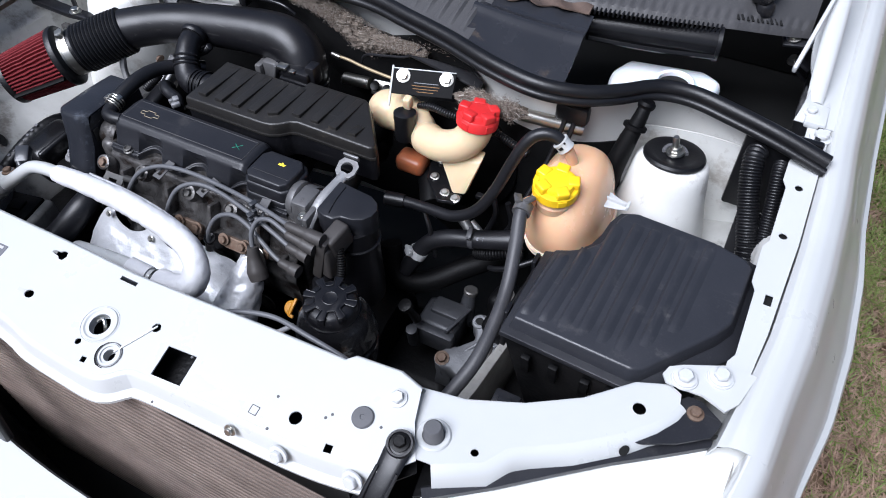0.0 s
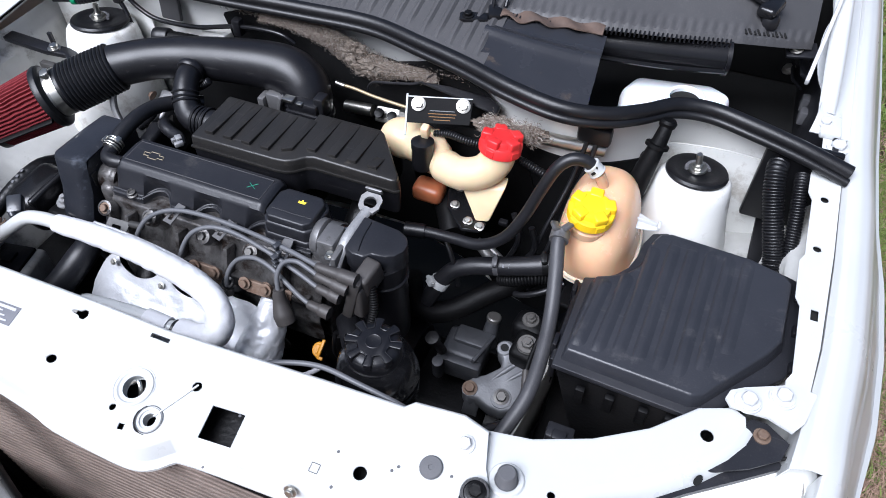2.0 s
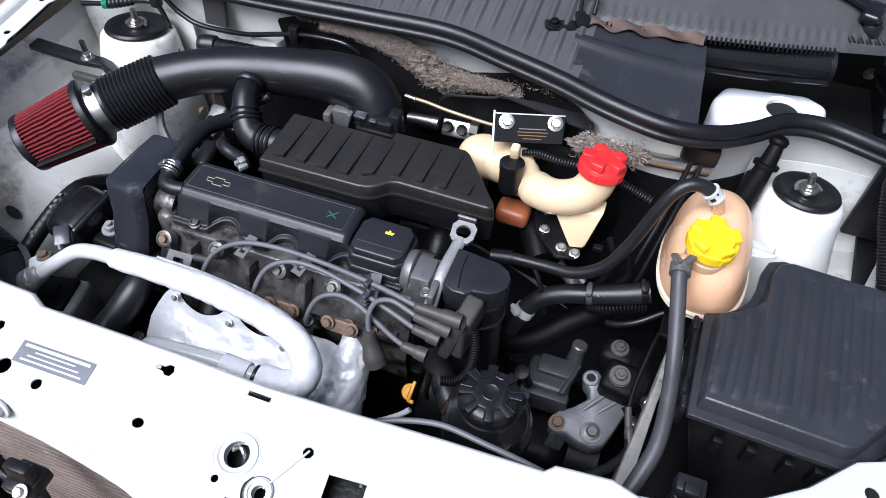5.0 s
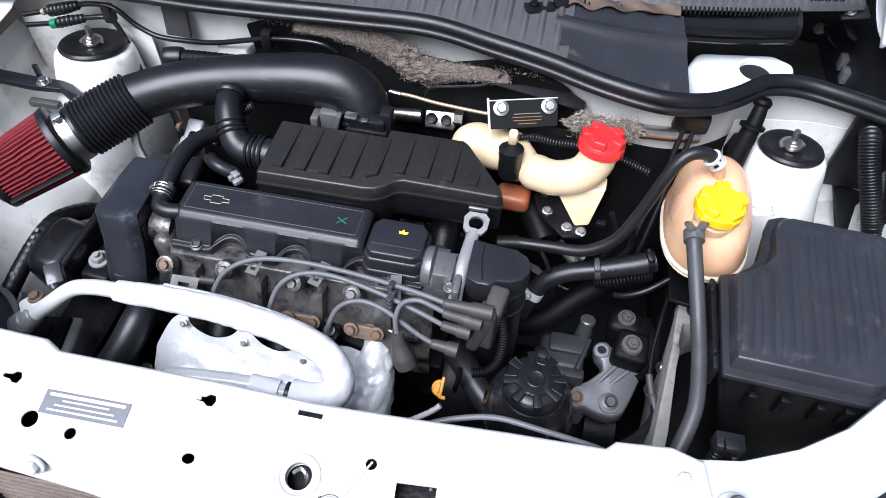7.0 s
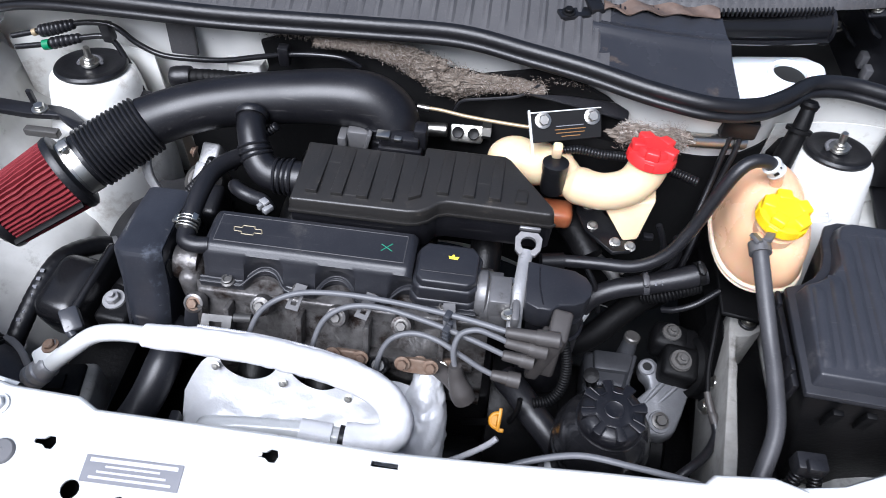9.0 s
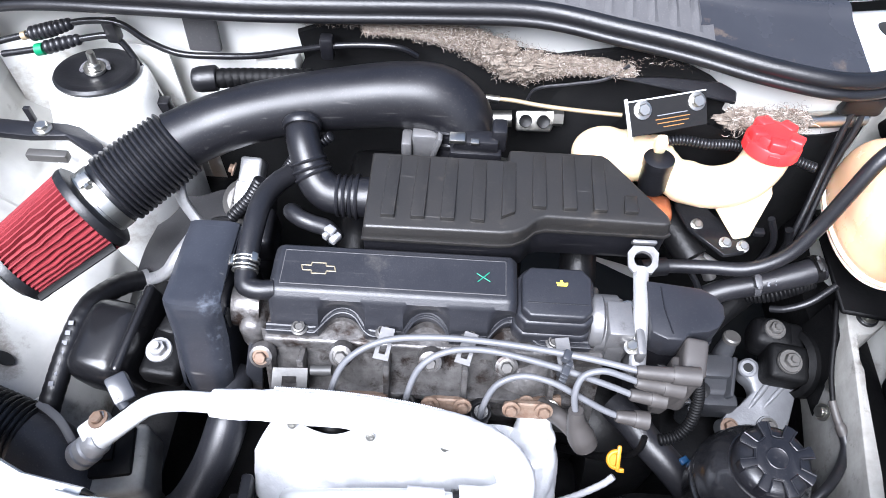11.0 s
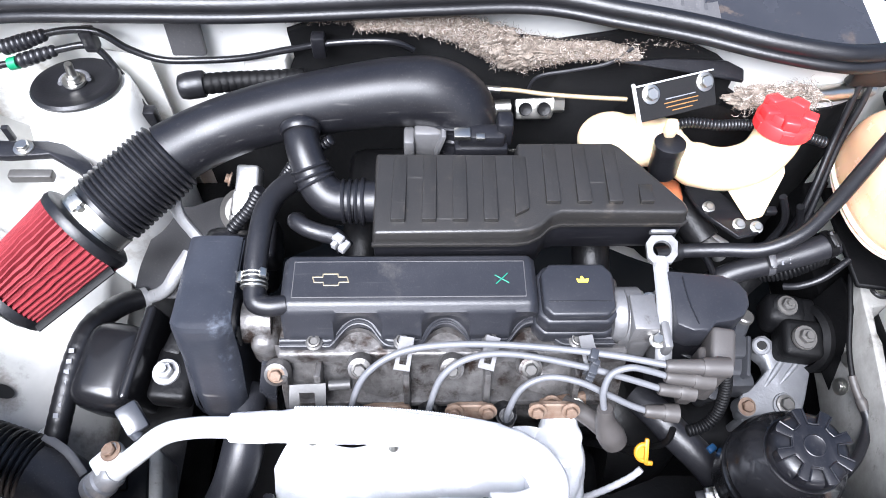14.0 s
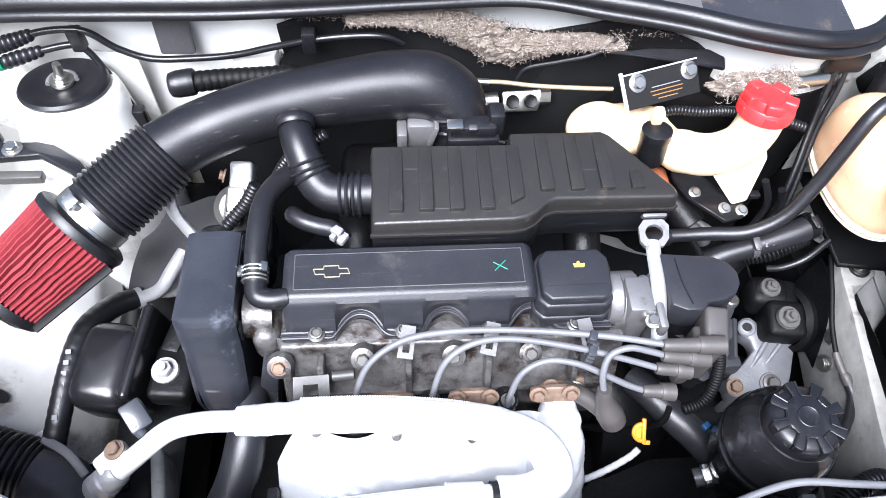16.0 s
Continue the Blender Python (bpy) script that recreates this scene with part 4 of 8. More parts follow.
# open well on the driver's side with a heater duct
# floor and back near-black: the well's shade is put into their colour
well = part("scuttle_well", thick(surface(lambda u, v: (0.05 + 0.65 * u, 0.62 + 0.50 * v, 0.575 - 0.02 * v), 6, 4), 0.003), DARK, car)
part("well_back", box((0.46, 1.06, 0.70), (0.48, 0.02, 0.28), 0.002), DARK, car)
part("well_side", box((0.700, 0.85, 0.640), (0.008, 0.46, 0.20), 0.002, (0, 5, 0)), PLASTIC_DUSTY, car, "dark side of the scuttle well")
duct = thing("heater_duct", "black plastic heater duct in the scuttle well", "duct", (0.45, 0.72, 0.75))
part("duct_tube", tube([(0.335, 0.715, 0.772), (0.43, 0.734, 0.770), (0.530, 0.757, 0.767)], 0.0265, 24, 4), GLOSS_BLACK, duct)
part("duct_lip", tube([(0.345, 0.690, 0.762), (0.44, 0.708, 0.758), (0.535, 0.732, 0.757)], 0.004, 8, 5), GLOSS_BLACK, duct)
part("end_flange", lathe([(0.022, 0), (0.0285, 0), (0.0285, 0.006), (0.022, 0.006)], 24, aim((0.528, 0.756, 0.767), (0.2, 0.04, 0))), PLASTIC, duct)
for y, z in ((0.902, 0.622), (0.868, 0.618)):
    part("foam_pad", box((0.690, y, z), (0.014, 0.022, 0.026), 0.003), GREY_PLASTIC, car)
part("corner_plate", joined(box((0.642, 0.846, 0.752), (0.050, 0.030, 0.006), 0.002, (20, 0, 15)), box((0.662, 0.90, 0.700), (0.020, 0.09, 0.006), 0.002, (0, 30, 5)), box((0.666, 0.955, 0.640), (0.030, 0.06, 0.006), 0.002, (0, 40, 5))), PLASTIC_DUSTY, car, "dark corner bracket of the scuttle")
bolt((0.633, 0.841, 0.757), (-0.1, -0.4, 1), "steel", 1.2, car)
bolt((0.652, 0.968, 0.640), (-0.5, -0.3, 1), "steel", 1.3, car)
part("hinge_post", box((0.660, 0.80, 0.815), (0.006, 0.20, 0.012), 0.002, (17, 0, -8)), BOLT_PAINT, car, "white painted hinge link")
part("wing_top_sheet", thick(surface(lambda u, v: (0.671 + 0.055 * u + 0.008 * math.sin(v * 14) * (1 - u), 0.66 + 0.5 * v, wing_z(0.66 + 0.5 * v) + 0.006 + (0.02 + 0.012 * math.sin(v * 17 + 1)) * (1 - u) ** 2 * min(1, v * 6)), 14, 50), 0.002), PAINT, car, "white creased wing edge below the hinge")
hinge = part("bonnet_hinge", joined(tube([(0.690, 0.70, 0.745), (0.683, 0.78, 0.79), (0.675, 0.92, 0.84), (0.668, 1.06, 0.88)], [0.012, 0.014, 0.014, 0.014], 12, 5, squash=0.5), box((0.699, 0.70, 0.738), (0.03, 0.09, 0.012), 0.004)), PAINT, car, "white painted bonnet hinge")
bolt((0.69, 0.68, 0.742), (0, 0, 1), "white", 1.2, hinge)
part("bonnet_hinge", joined(tube([(-0.690, 0.70, 0.745), (-0.683, 0.78, 0.79), (-0.675, 0.92, 0.84), (-0.668, 1.06, 0.88)], [0.02, 0.022, 0.02, 0.018], 12, 5, squash=0.5), box((-0.695, 0.70, 0.735), (0.03, 0.09, 0.012), 0.004)), PAINT, car, "white painted bonnet hinge")

washer = thing("washer_bottle", "white plastic washer bottle in the scuttle well", "bottle", (0.49, 0.73, 0.6))
wb = prism([(0.396, 0.655), (0.47, 0.652), (0.548, 0.680), (0.560, 0.745), (0.525, 0.765), (0.405, 0.745), (0.388, 0.70)], 0.60, 0.711, 0.014, 4)
part("bottle", wb, WASHER, washer)
wr = lathe([(0.031, -0.004), (0.032, 0.004), (0.029, 0.006), (0.025, 0.004), (0.024, -0.01)], 26)
bmesh.ops.delete(wr, geom=[f for f in wr.faces if len(f.verts) > 4], context="FACES_ONLY")
part("filler_neck", moved(wr, pose(0.490, 0.698, 0.716)), WASHER, washer)
part("neck_opening", lathe([(0, 0.0), (0.0245, 0.0), (0, 0.0005)], 24, pose(0.490, 0.698, 0.7135)), DARK, washer)

# insulation mat on the bulkhead with its torn felt edge
mat_top = [(-0.285, 0.752), (-0.24, 0.768), (-0.17, 0.770), (-0.10, 0.758), (-0.06, 0.739), (-0.01, 0.722), (0.03, 0.727), (0.085, 0.752), (0.12, 0.768), (0.17, 0.762), (0.21, 0.752), (0.235, 0.735)]


def felt(u, v):
    x = -0.285 + 0.52 * u
    zt = lerp_table(x, [a for a, _ in mat_top], [b for _, b in mat_top])
    y = lerp_table(x, [p.x for p in sp], [p.y for p in sp]) + 0.026
    bulge = 0.010 * math.sin(u * 9 + 1) * math.sin(v * 6) - 0.008
    return (x, y + bulge + lerp_table(v, (0, 0.3, 1), (0, 0.012, 0.05)), zt - 0.36 * v)


matt = thing("insulation_mat", "torn black sound insulation mat on the bulkhead", "insulation", (0, 0.58, 0.6))
part("mat_sheet", thick(surface(felt, 60, 30), 0.006), FELT_BLACK, matt)


# black sheet over the bulkhead from the tank side to the far tower
def low_sheet(u, v):
    x = -0.44 + 0.92 * u
    y = lerp_table(x, [p.x for p in sp], [p.y for p in sp]) + 0.030
    zt = lerp_table(x, (-0.44, -0.30, -0.28, 0.22, 0.25, 0.34, 0.48), (0.60, 0.66, 0.72, 0.72, 0.69, 0.685, 0.66))
    return (x, y + 0.012 * v + 0.004 * math.sin(u * 31) * math.sin(v * 5), zt - 0.40 * v)


part("lower_mat", thick(surface(low_sheet, 50, 12), 0.006), FELT_BLACK, matt)


def fuzz(name, n, place, size, seed, parent):
    """Loose felt: many short crooked fibres."""
    rng = random.Random(seed)
    bm = bmesh.new()
    for _ in range(n):
        p = Vector(place(rng))
        d = Vector((rng.uniform(-1, 1), rng.uniform(-0.6, 0.4), rng.uniform(-0.5, 0.5))).normalized()
        L, w = rng.uniform(0.4, 1.6) * size, rng.uniform(0.00009, 0.00028)
        turn = Vector((rng.uniform(-1, 1), rng.uniform(-1, 1), rng.uniform(-1, 1))) * 0.7
        a = p
        k = d.orthogonal().normalized() * w
        row = [bm.verts.new(a + k), bm.verts.new(a - k)]
        for _s in range(5):
            d = (d + d.cross(turn) + Vector((rng.uniform(-1, 1), rng.uniform(-1, 1), rng.uniform(-1, 1))) * 0.35).normalized()
            a = a + d * L / 5
            k = d.orthogonal().normalized() * w
            nxt = [bm.verts.new(a + k), bm.verts.new(a - k)]
            bm.faces.new((row[0], row[1], nxt[1], nxt[0]))
            row = nxt
    ob = part(name, bm, FIBRE, parent, "frayed grey-brown felt")
    return tagged(ob, kind="stuff")


def lump(cx, cy, cz, sx, sy, sz, seed):
    bm = bmesh.new()
    bmesh.ops.create_icosphere(bm, subdivisions=5, radius=1)
    for v in bm.verts:
        k = 1 + 0.34 * abs(noise.noise(v.co * 5 + Vector((seed, 3, 0)))) - 0.16 * abs(noise.noise(v.co * 13 + Vector((seed, 0, 5)))) + 0.35 * noise.noise(v.co * 2.3 + Vector((seed, 0, 0))) + 0.2 * noise.noise(v.co * 6 + Vector((0, seed, 0)))
        v.co = Vector((cx + v.co.x * sx * k, cy + v.co.y * sy * k, cz + v.co.z * sz * k))
    return bm


FELT_X = (-0.20, -0.155, -0.118, -0.073, -0.038, -0.003, 0.032, 0.073, 0.122)
FELT_Z = (0.770, 0.768, 0.762, 0.748, 0.727, 0.716, 0.724, 0.737, 0.745)
FELT_H = (0.002, 0.004, 0.0085, 0.018, 0.025, 0.023, 0.0135, 0.007, 0.003)


def torn(rng):
    x = rng.uniform(-0.20, 0.122)
    h = lerp_table(x, FELT_X, FELT_H)
    k = max(-1.3, min(1.3, rng.gauss(0, 0.6)))
    y = lerp_table(x, [p.x for p in sp], [p.y for p in sp])
    return (x, y + 0.004 - rng.uniform(0, 0.016) * (1 - 0.4 * abs(k)), lerp_table(x, FELT_X, FELT_Z) + k * h)


fuzz("felt_fibre", 17000, torn, 0.0070, 1, matt)
for wad in ((-0.006, 0.589, 0.717, 0.034, 0.012, 0.019, 1.0), (-0.045, 0.592, 0.732, 0.030, 0.012, 0.020, 5.0), (0.034, 0.584, 0.725, 0.032, 0.010, 0.011, 4.0), (-0.084, 0.594, 0.751, 0.030, 0.010, 0.013, 7.0), (-0.128, 0.594, 0.764, 0.030, 0.007, 0.006, 2.0), (0.078, 0.577, 0.738, 0.030, 0.007, 0.005, 8.0)):
    part("felt_wad", lump(*wad), FELT_BROWN, matt)
fuzz("felt_fibre", 500, lambda r: (r.uniform(-0.28, -0.13), 0.588 + r.uniform(-0.004, 0.004), 0.768 + r.gauss(0, 0.0015)), 0.006, 2, matt)
fuzz("felt_fibre", 160, lambda r: (r.uniform(0.10, 0.235), 0.555 + r.uniform(-0.006, 0.006) - (r.random() * 0.01), 0.766 + r.gauss(0, 0.001)), 0.004, 6, matt)
lag = thing("pipe_lagging", "torn grey felt lagging on a heater pipe", "lagging", (0.26, 0.50, 0.73))
part("lagging_wad", joined(lump(0.248, 0.490, 0.742, 0.034, 0.012, 0.011, 9.0), lump(0.295, 0.503, 0.734, 0.028, 0.011, 0.009, 12.0)), FELT_BROWN, lag)
fuzz("felt_fibre", 2600, lambda r: (r.uniform(0.225, 0.31), 0.484 + r.uniform(-0.006, 0.018), 0.744 + r.gauss(0, 0.006)), 0.011, 11, lag)
part("heater_pipe", tube([(0.31, 0.507, 0.73), (0.36, 0.52, 0.722), (0.40, 0.532, 0.715)], 0.010, 14, 4), STEEL, lag, "zinc-plated pipe end")


# ---- engine ----
BOLT_X = (-0.237, -0.149, -0.060, 0.028)
NOTCH_X = (-0.193, -0.105, -0.016)


def notch(x):
    return max([max(0.0, 1 - ((x - c) / 0.024) ** 2) for c in NOTCH_X])


vc = thing("valve_cover", "black plastic valve cover with a worn emblem", "engine cover", (-0.1, 0.28, 0.65))
X0, X1 = -0.268, -0.014


def cover_shape(u, v):
    x = X0 + (X1 - X0) * u
    n = notch(x) ** 0.7
    pr = [(0.328, 0.650), (0.322, 0.664), (0.318, 0.690), (0.312, 0.6975), (0.300, 0.700), (0.268, 0.700), (0.258, 0.6985), (0.251, 0.692), (0.247 + 0.006 * n, 0.682),
          (0.243 + 0.014 * n, 0.672 + 0.002 * n), (0.239 + 0.020 * n, 0.664 + 0.003 * n), (0.237 + 0.022 * n, 0.652 + 0.004 * n)]
    k = v * (len(pr) - 1)
    i = min(len(pr) - 2, int(k))
    f = k - i
    y, z = pr[i][0] * (1 - f) + pr[i + 1][0] * f, pr[i][1] * (1 - f) + pr[i + 1][1] * f
    e = max(0, 1 - u / 0.035) ** 2 + max(0, (u - 0.965) / 0.035) ** 2
    return (x, y + (0.283 - y) * 0.06 * e, z - 0.006 * e)


bm = surface(cover_shape, 110, 33)
for end in (0, 1):
    loop = [cover_shape(end, j / 33) for j in range(34)]
    vs = [bm.verts.new(p) for p in loop]
    bm.faces.new(vs if end else vs[::-1])
bmesh.ops.remove_doubles(bm, verts=bm.verts, dist=0.0002)
body = part("cover_body", bm, PLASTIC_DUSTY, vc, angle=35)
# rim that follows the plug recesses, with a bead
rim = []
for i in range(121):
    x = -0.272 + (0.066 + 0.272) * i / 120
    n = notch(x) ** 0.7
    rim.append((x, 0.2335 + 0.022 * n, 0.6525 + 0.006 * n))
part("rim", run(rim, [(-0.006, 0.004), (-0.001, 0.0045), (0.0005, 0.003), (0.0005, -0.006), (-0.006, -0.006)], True), PLASTIC_DUSTY, vc)
part("rim_bead", tube([(x, y + 0.005, z + 0.0045) for x, y, z in rim[::3]], 0.0024, 8, 2), PLASTIC_DUSTY, vc)
part("rim_bead", tube([(x, y - 0.0005, z + 0.003) for x, y, z in rim[::3]], 0.0016, 8, 2), PLASTIC_DUSTY, vc)
# raised field
fx0, fx1, fy0, fy1 = -0.256, -0.026, 0.264, 0.3045
for a, b in (((fx0, fy0), (fx1, fy0)), ((fx1, fy0), (fx1, fy1)), ((fx1, fy1), (fx0, fy1)), ((fx0, fy1), (fx0, fy0))):
    part("field_line", tube([(*a, 0.7003), (*b, 0.7003)], 0.0006, 6, 1), COWL_PLASTIC, vc)
part("field", prism([(fx0, fy0), (fx1, fy0), (fx1, fy1), (fx0, fy1)], 0.6998, 0.7006, 0.0003, 1), PLASTIC_DUSTY, vc)
em = [(-0.235, 0.2805), (-0.226, 0.2805), (-0.2255, 0.277), (-0.211, 0.277), (-0.2105, 0.2805), (-0.201, 0.2805), (-0.203, 0.2865), (-0.2115, 0.2865), (-0.212, 0.290),
      (-0.2265, 0.290), (-0.227, 0.2865), (-0.237, 0.2865)]
part("emblem", joined(*[tube([(*em[i], 0.7009), (*em[(i + 1) % len(em)], 0.7009)], 0.0007, 6, 1) for i in range(len(em))]), GOLD_LINE, vc, "worn outlined emblem")
part("paint_mark", joined(tube([(-0.055, 0.278, 0.7009), (-0.043, 0.290, 0.7009)], 0.0006, 6, 1), tube([(-0.056, 0.288, 0.7009), (-0.042, 0.279, 0.7009)], 0.0006, 6, 1)), GREEN_INK, vc, "green handwritten cross")
# filler housing
oc = [(-0.010, 0.252), (-0.002, 0.243), (0.054, 0.243), (0.063, 0.252), (0.064, 0.292), (0.055, 0.303), (-0.001, 0.303), (-0.010, 0.292)]
part("filler_housing", prism([(x * 1.0 + (x - 0.027) * 0.10, y + (y - 0.27) * 0.10) for x, y in oc], 0.664, 0.688, 0.004, 3), PLASTIC_DUSTY, vc)
part("filler_skirt", prism([(x + (x - 0.027) * 0.20, y + (y - 0.272) * 0.22) for x, y in oc], 0.650, 0.668, 0.004, 3, 0.002), PLASTIC_DUSTY, vc)
fc = part("filler_cap", prism(oc, 0.684, 0.6985, 0.003, 3, 0.001), PLASTIC_DUSTY, vc)
part("cap_line", tube([(-0.004, 0.259, 0.6987), (0.058, 0.259, 0.6987)], 0.0005, 6, 1), PLASTIC, fc)
part("oil_symbol", joined(prism([(0.027, 0.280), (0.037, 0.280), (0.0385, 0.2845), (0.0335, 0.2838), (0.0325, 0.287), (0.0305, 0.287), (0.0298, 0.2838), (0.026, 0.2845)], 0.6984, 0.699, 0.0001, 1)), YELLOW_INK, fc, "small yellow symbol")
for x in BOLT_X:
    torx((x, 0.236, 0.657), (0, -0.15, 1), 0.92, vc)
# hose neck at the end of the cover
part("breather_elbow", tube([(-0.262, 0.262, 0.690), (-0.278, 0.260, 0.690), (-0.291, 0.264, 0.690), (-0.2945, 0.274, 0.692), (-0.295, 0.290, 0.696)], [0.010, 0.0105, 0.0115, 0.0115, 0.011], 16, 6), PLASTIC, vc)

head = thing("cylinder_head", "greasy aluminium cylinder head with rusty fixings", "engine", (-0.1, 0.26, 0.45))


def head_front(u, v):
    x = -0.278 + 0.362 * u
    n = notch(x)
    y = lerp_table(v, (0, 0.15, 0.4, 0.65, 1), (0.236, 0.228, 0.212, 0.200, 0.205))
    z = 0.652 - 0.165 * v
    port = max([max(0.0, 1 - ((x - c) / 0.026) ** 2) for c in (-0.170, -0.083, 0.004, -0.25)]) * math.exp(-((v - 0.42) * 6) ** 2)
    y += 0.020 * n * math.exp(-((v - 0.05) * 4) ** 2) - 0.012 * port + 0.004 * noise.noise(Vector((x * 40, v * 7, 0)))
    return (x, y, z)


hb = joined(surface(head_front, 90, 34), box((-0.097, 0.272, 0.56), (0.36, 0.09, 0.17), 0.004))
part("head_casting", hb, GREASY_ALU, head, angle=50)
part("end_housing", joined(box((0.092, 0.252, 0.664), (0.026, 0.040, 0.052), 0.003), box((0.092, 0.262, 0.640), (0.026, 0.062, 0.05), 0.006), lathe([(0, 0), (0.030, 0), (0.031, 0.003), (0.031, 0.024), (0, 0.026)], 28, aim((0.070, 0.264, 0.655), (1, 0, 0))), lathe([(0, 0), (0.025, 0), (0.028, 0.004), (0.028, 0.012), (0.024, 0.015), (0, 0.015)], 28, aim((0.063, 0.262, 0.664), (1, 0, 0)))), CAST_MID, head, "cast aluminium end housing")
part("end_flange", box((0.112, 0.248, 0.652), (0.010, 0.066, 0.064), 0.004, seg=2), CAST_MID, head)
for yy, zz in ((0.226, 0.676), (0.272, 0.676)):
    bolt((0.104, yy, zz), (-0.2, 0, 1), "steel", 0.9, head)
part("lifting_eye", joined(tube([(0.112, 0.210, 0.655), (0.112, 0.232, 0.672), (0.114, 0.262, 0.686), (0.117, 0.298, 0.688), (0.1185, 0.314, 0.690)], [0.009, 0.0085, 0.008, 0.008, 0.009], 12, 4, squash=0.55)), CAST_PALE, head)
ear = sheet([(0.104, 0.312), (0.109, 0.307), (0.129, 0.307), (0.135, 0.314), (0.136, 0.327), (0.130, 0.333), (0.109, 0.333), (0.103, 0.326)], [circle(0.1195, 0.320, 0.0098, 16, 0.0082)], 0.004, lambda x, y: 0.693 + (y - 0.31) * 0.45)
part("eye_plate", joined(ear, box((0.1195, 0.335, 0.707), (0.026, 0.004, 0.010), 0.0015, (20, 0, 0))), CAST_MID, head)
part("side_boss", joined(lathe([(0, 0), (0.024, 0), (0.024, 0.03), (0, 0.03)], 24, aim((-0.312, 0.268, 0.645), (1, 0, 0))), box((-0.290, 0.262, 0.630), (0.03, 0.06, 0.05), 0.012, seg=3)), GREASY_ALU, head)
for x, z in ((-0.276, 0.630), (-0.191, 0.642), (-0.099, 0.640), (-0.020, 0.640)):
    part("boss", lathe([(0, 0), (0.014, 0), (0.012, 0.012), (0.009, 0.013), (0.009, 0.010), (0, 0.010)], 20, aim((x, 0.218, z), (0, -0.7, 0.7))), GREASY_ALU, head)
    bolt((x, 0.211, z + 0.007), (0, -0.7, 0.7), "rust" if x < -0.25 else "dull", 1.0, head, 13)
# clip plates
for x, a in ((-0.146, -10), (-0.062, -16), (0.036, 8)):
    pl = sheet([(-0.008, -0.018), (0.008, -0.018), (0.007, 0.016), (-0.007, 0.016)], [[(-0.0035, -0.012), (0.0035, -0.012), (0.0035, 0.0), (-0.0035, 0.0)]], 0.0015)
    part("clip_plate", moved(pl, pose(x, 0.219, 0.669, 12, 0, a)), CAST_MID, head, "bright metal clip plate")
tabp = sheet([(-0.022, -0.020), (0.004, -0.020), (0.016, -0.012), (0.018, 0.014), (-0.018, 0.016)], [[(-0.010, -0.010), (0.006, -0.009), (0.006, 0.006), (-0.009, 0.007)]], 0.002)
part("tab_bracket", joined(moved(tabp, pose(-0.243, 0.189, 0.625, 32, 0, 6)), box((-0.257, 0.172, 0.612), (0.026, 0.010, 0.003), 0.001, (5, 0, 8)), tube([(-0.222, 0.200, 0.634), (-0.200, 0.200, 0.637)], 0.0055, 12, 2)), PLATE_GREY, head)
for x in (-0.165, -0.080, 0.004):
    pf = part("port_flange", joined(prism([(-0.024, -0.007), (-0.014, -0.010), (0.014, -0.010), (0.024, -0.007), (0.024, 0.006), (0.012, 0.009), (-0.012, 0.009), (-0.024, 0.006)], 0, 0.008, 0.0015, 1)), RUST, head, "rusty exhaust flange")
    pf.matrix_basis = pf.matrix_basis @ pose(x, 0.183, 0.612, 60, 0, 0)
    for d in (-0.017, 0.017):
        bolt((x + d, 0.176, 0.621), (0, -0.85, 0.5), "rust", 1.0, head, 20)
for x in (-0.201, -0.123, -0.043):
    part("plug_tube", lathe([(0, -0.03), (0.011, -0.03), (0.011, 0.012), (0.0095, 0.014), (0.0075, 0.012), (0, 0.012)], 18, aim((x, 0.182, 0.598), (0, -0.5, 0.85))), RUBBER, head)

for x in (-0.268, -0.235, -0.145, -0.062, 0.03):
    part("head_web", box((x, 0.206, 0.600), (0.007, 0.022, 0.075), 0.002, (-18, 0, 0)), GREASY_ALU, head)
for x in (-0.235, -0.150, -0.066):
    part("stud", lathe([(0, 0), (0.0045, 0), (0.0045, 0.022), (0.003, 0.024), (0, 0.024)], 10, aim((x, 0.196, 0.588), (0, -0.85, 0.4))), RUST, head)
part("support_leg", prism([(-0.010, -0.055), (0.014, -0.055), (0.010, 0.045), (-0.006, 0.050)], -0.006, 0.006, 0.002, 2), COVER_PLASTIC, head, "dark angled support leg").matrix_basis = pose(-0.298, 0.222, 0.575, 78, 0, 0) @ pose(0, 0, 0, 0, 0, -10)
part("head_ledge", box((-0.10, 0.207, 0.585), (0.34, 0.022, 0.010), 0.003, (-12, 0, 0)), GREASY_ALU, head)
alt = thing("alternator", "cast aluminium alternator with vent slots behind the belt cover", "alternator", (-0.34, 0.42, 0.6))
AM = pose(-0.333, 0.435, 0.655, 30, 0, -4)
part("lug", moved(joined(box((0.002, 0, -0.012), (0.026, 0.052, 0.030), 0.004, seg=3), box((-0.001, -0.020, -0.006), (0.020, 0.030, 0.030), 0.004, seg=2)), AM), CAST_PALE, alt)
AF = pose(-0.341, 0.414, 0.64, 30, 0, -10)
part("vented_end", moved(joined(lathe([(0, -0.06), (0.026, -0.06), (0.030, -0.05), (0.028, -0.016), (0.018, -0.006), (0, -0.006)], 28), box((0.002, 0, 0), (0.022, 0.048, 0.010), 0.004, seg=2)), AF), BOLT_DULL, alt)
for dy in (-0.016, -0.005, 0.006):
    part("vent_slot", moved(box((-0.001, dy, 0.0042), (0.010, 0.006, 0.003), 0.001), AF), DARK, alt)
bolt((-0.346, 0.436, 0.668), (-0.9, 0.1, 0.3), "rust", 0.9, alt)
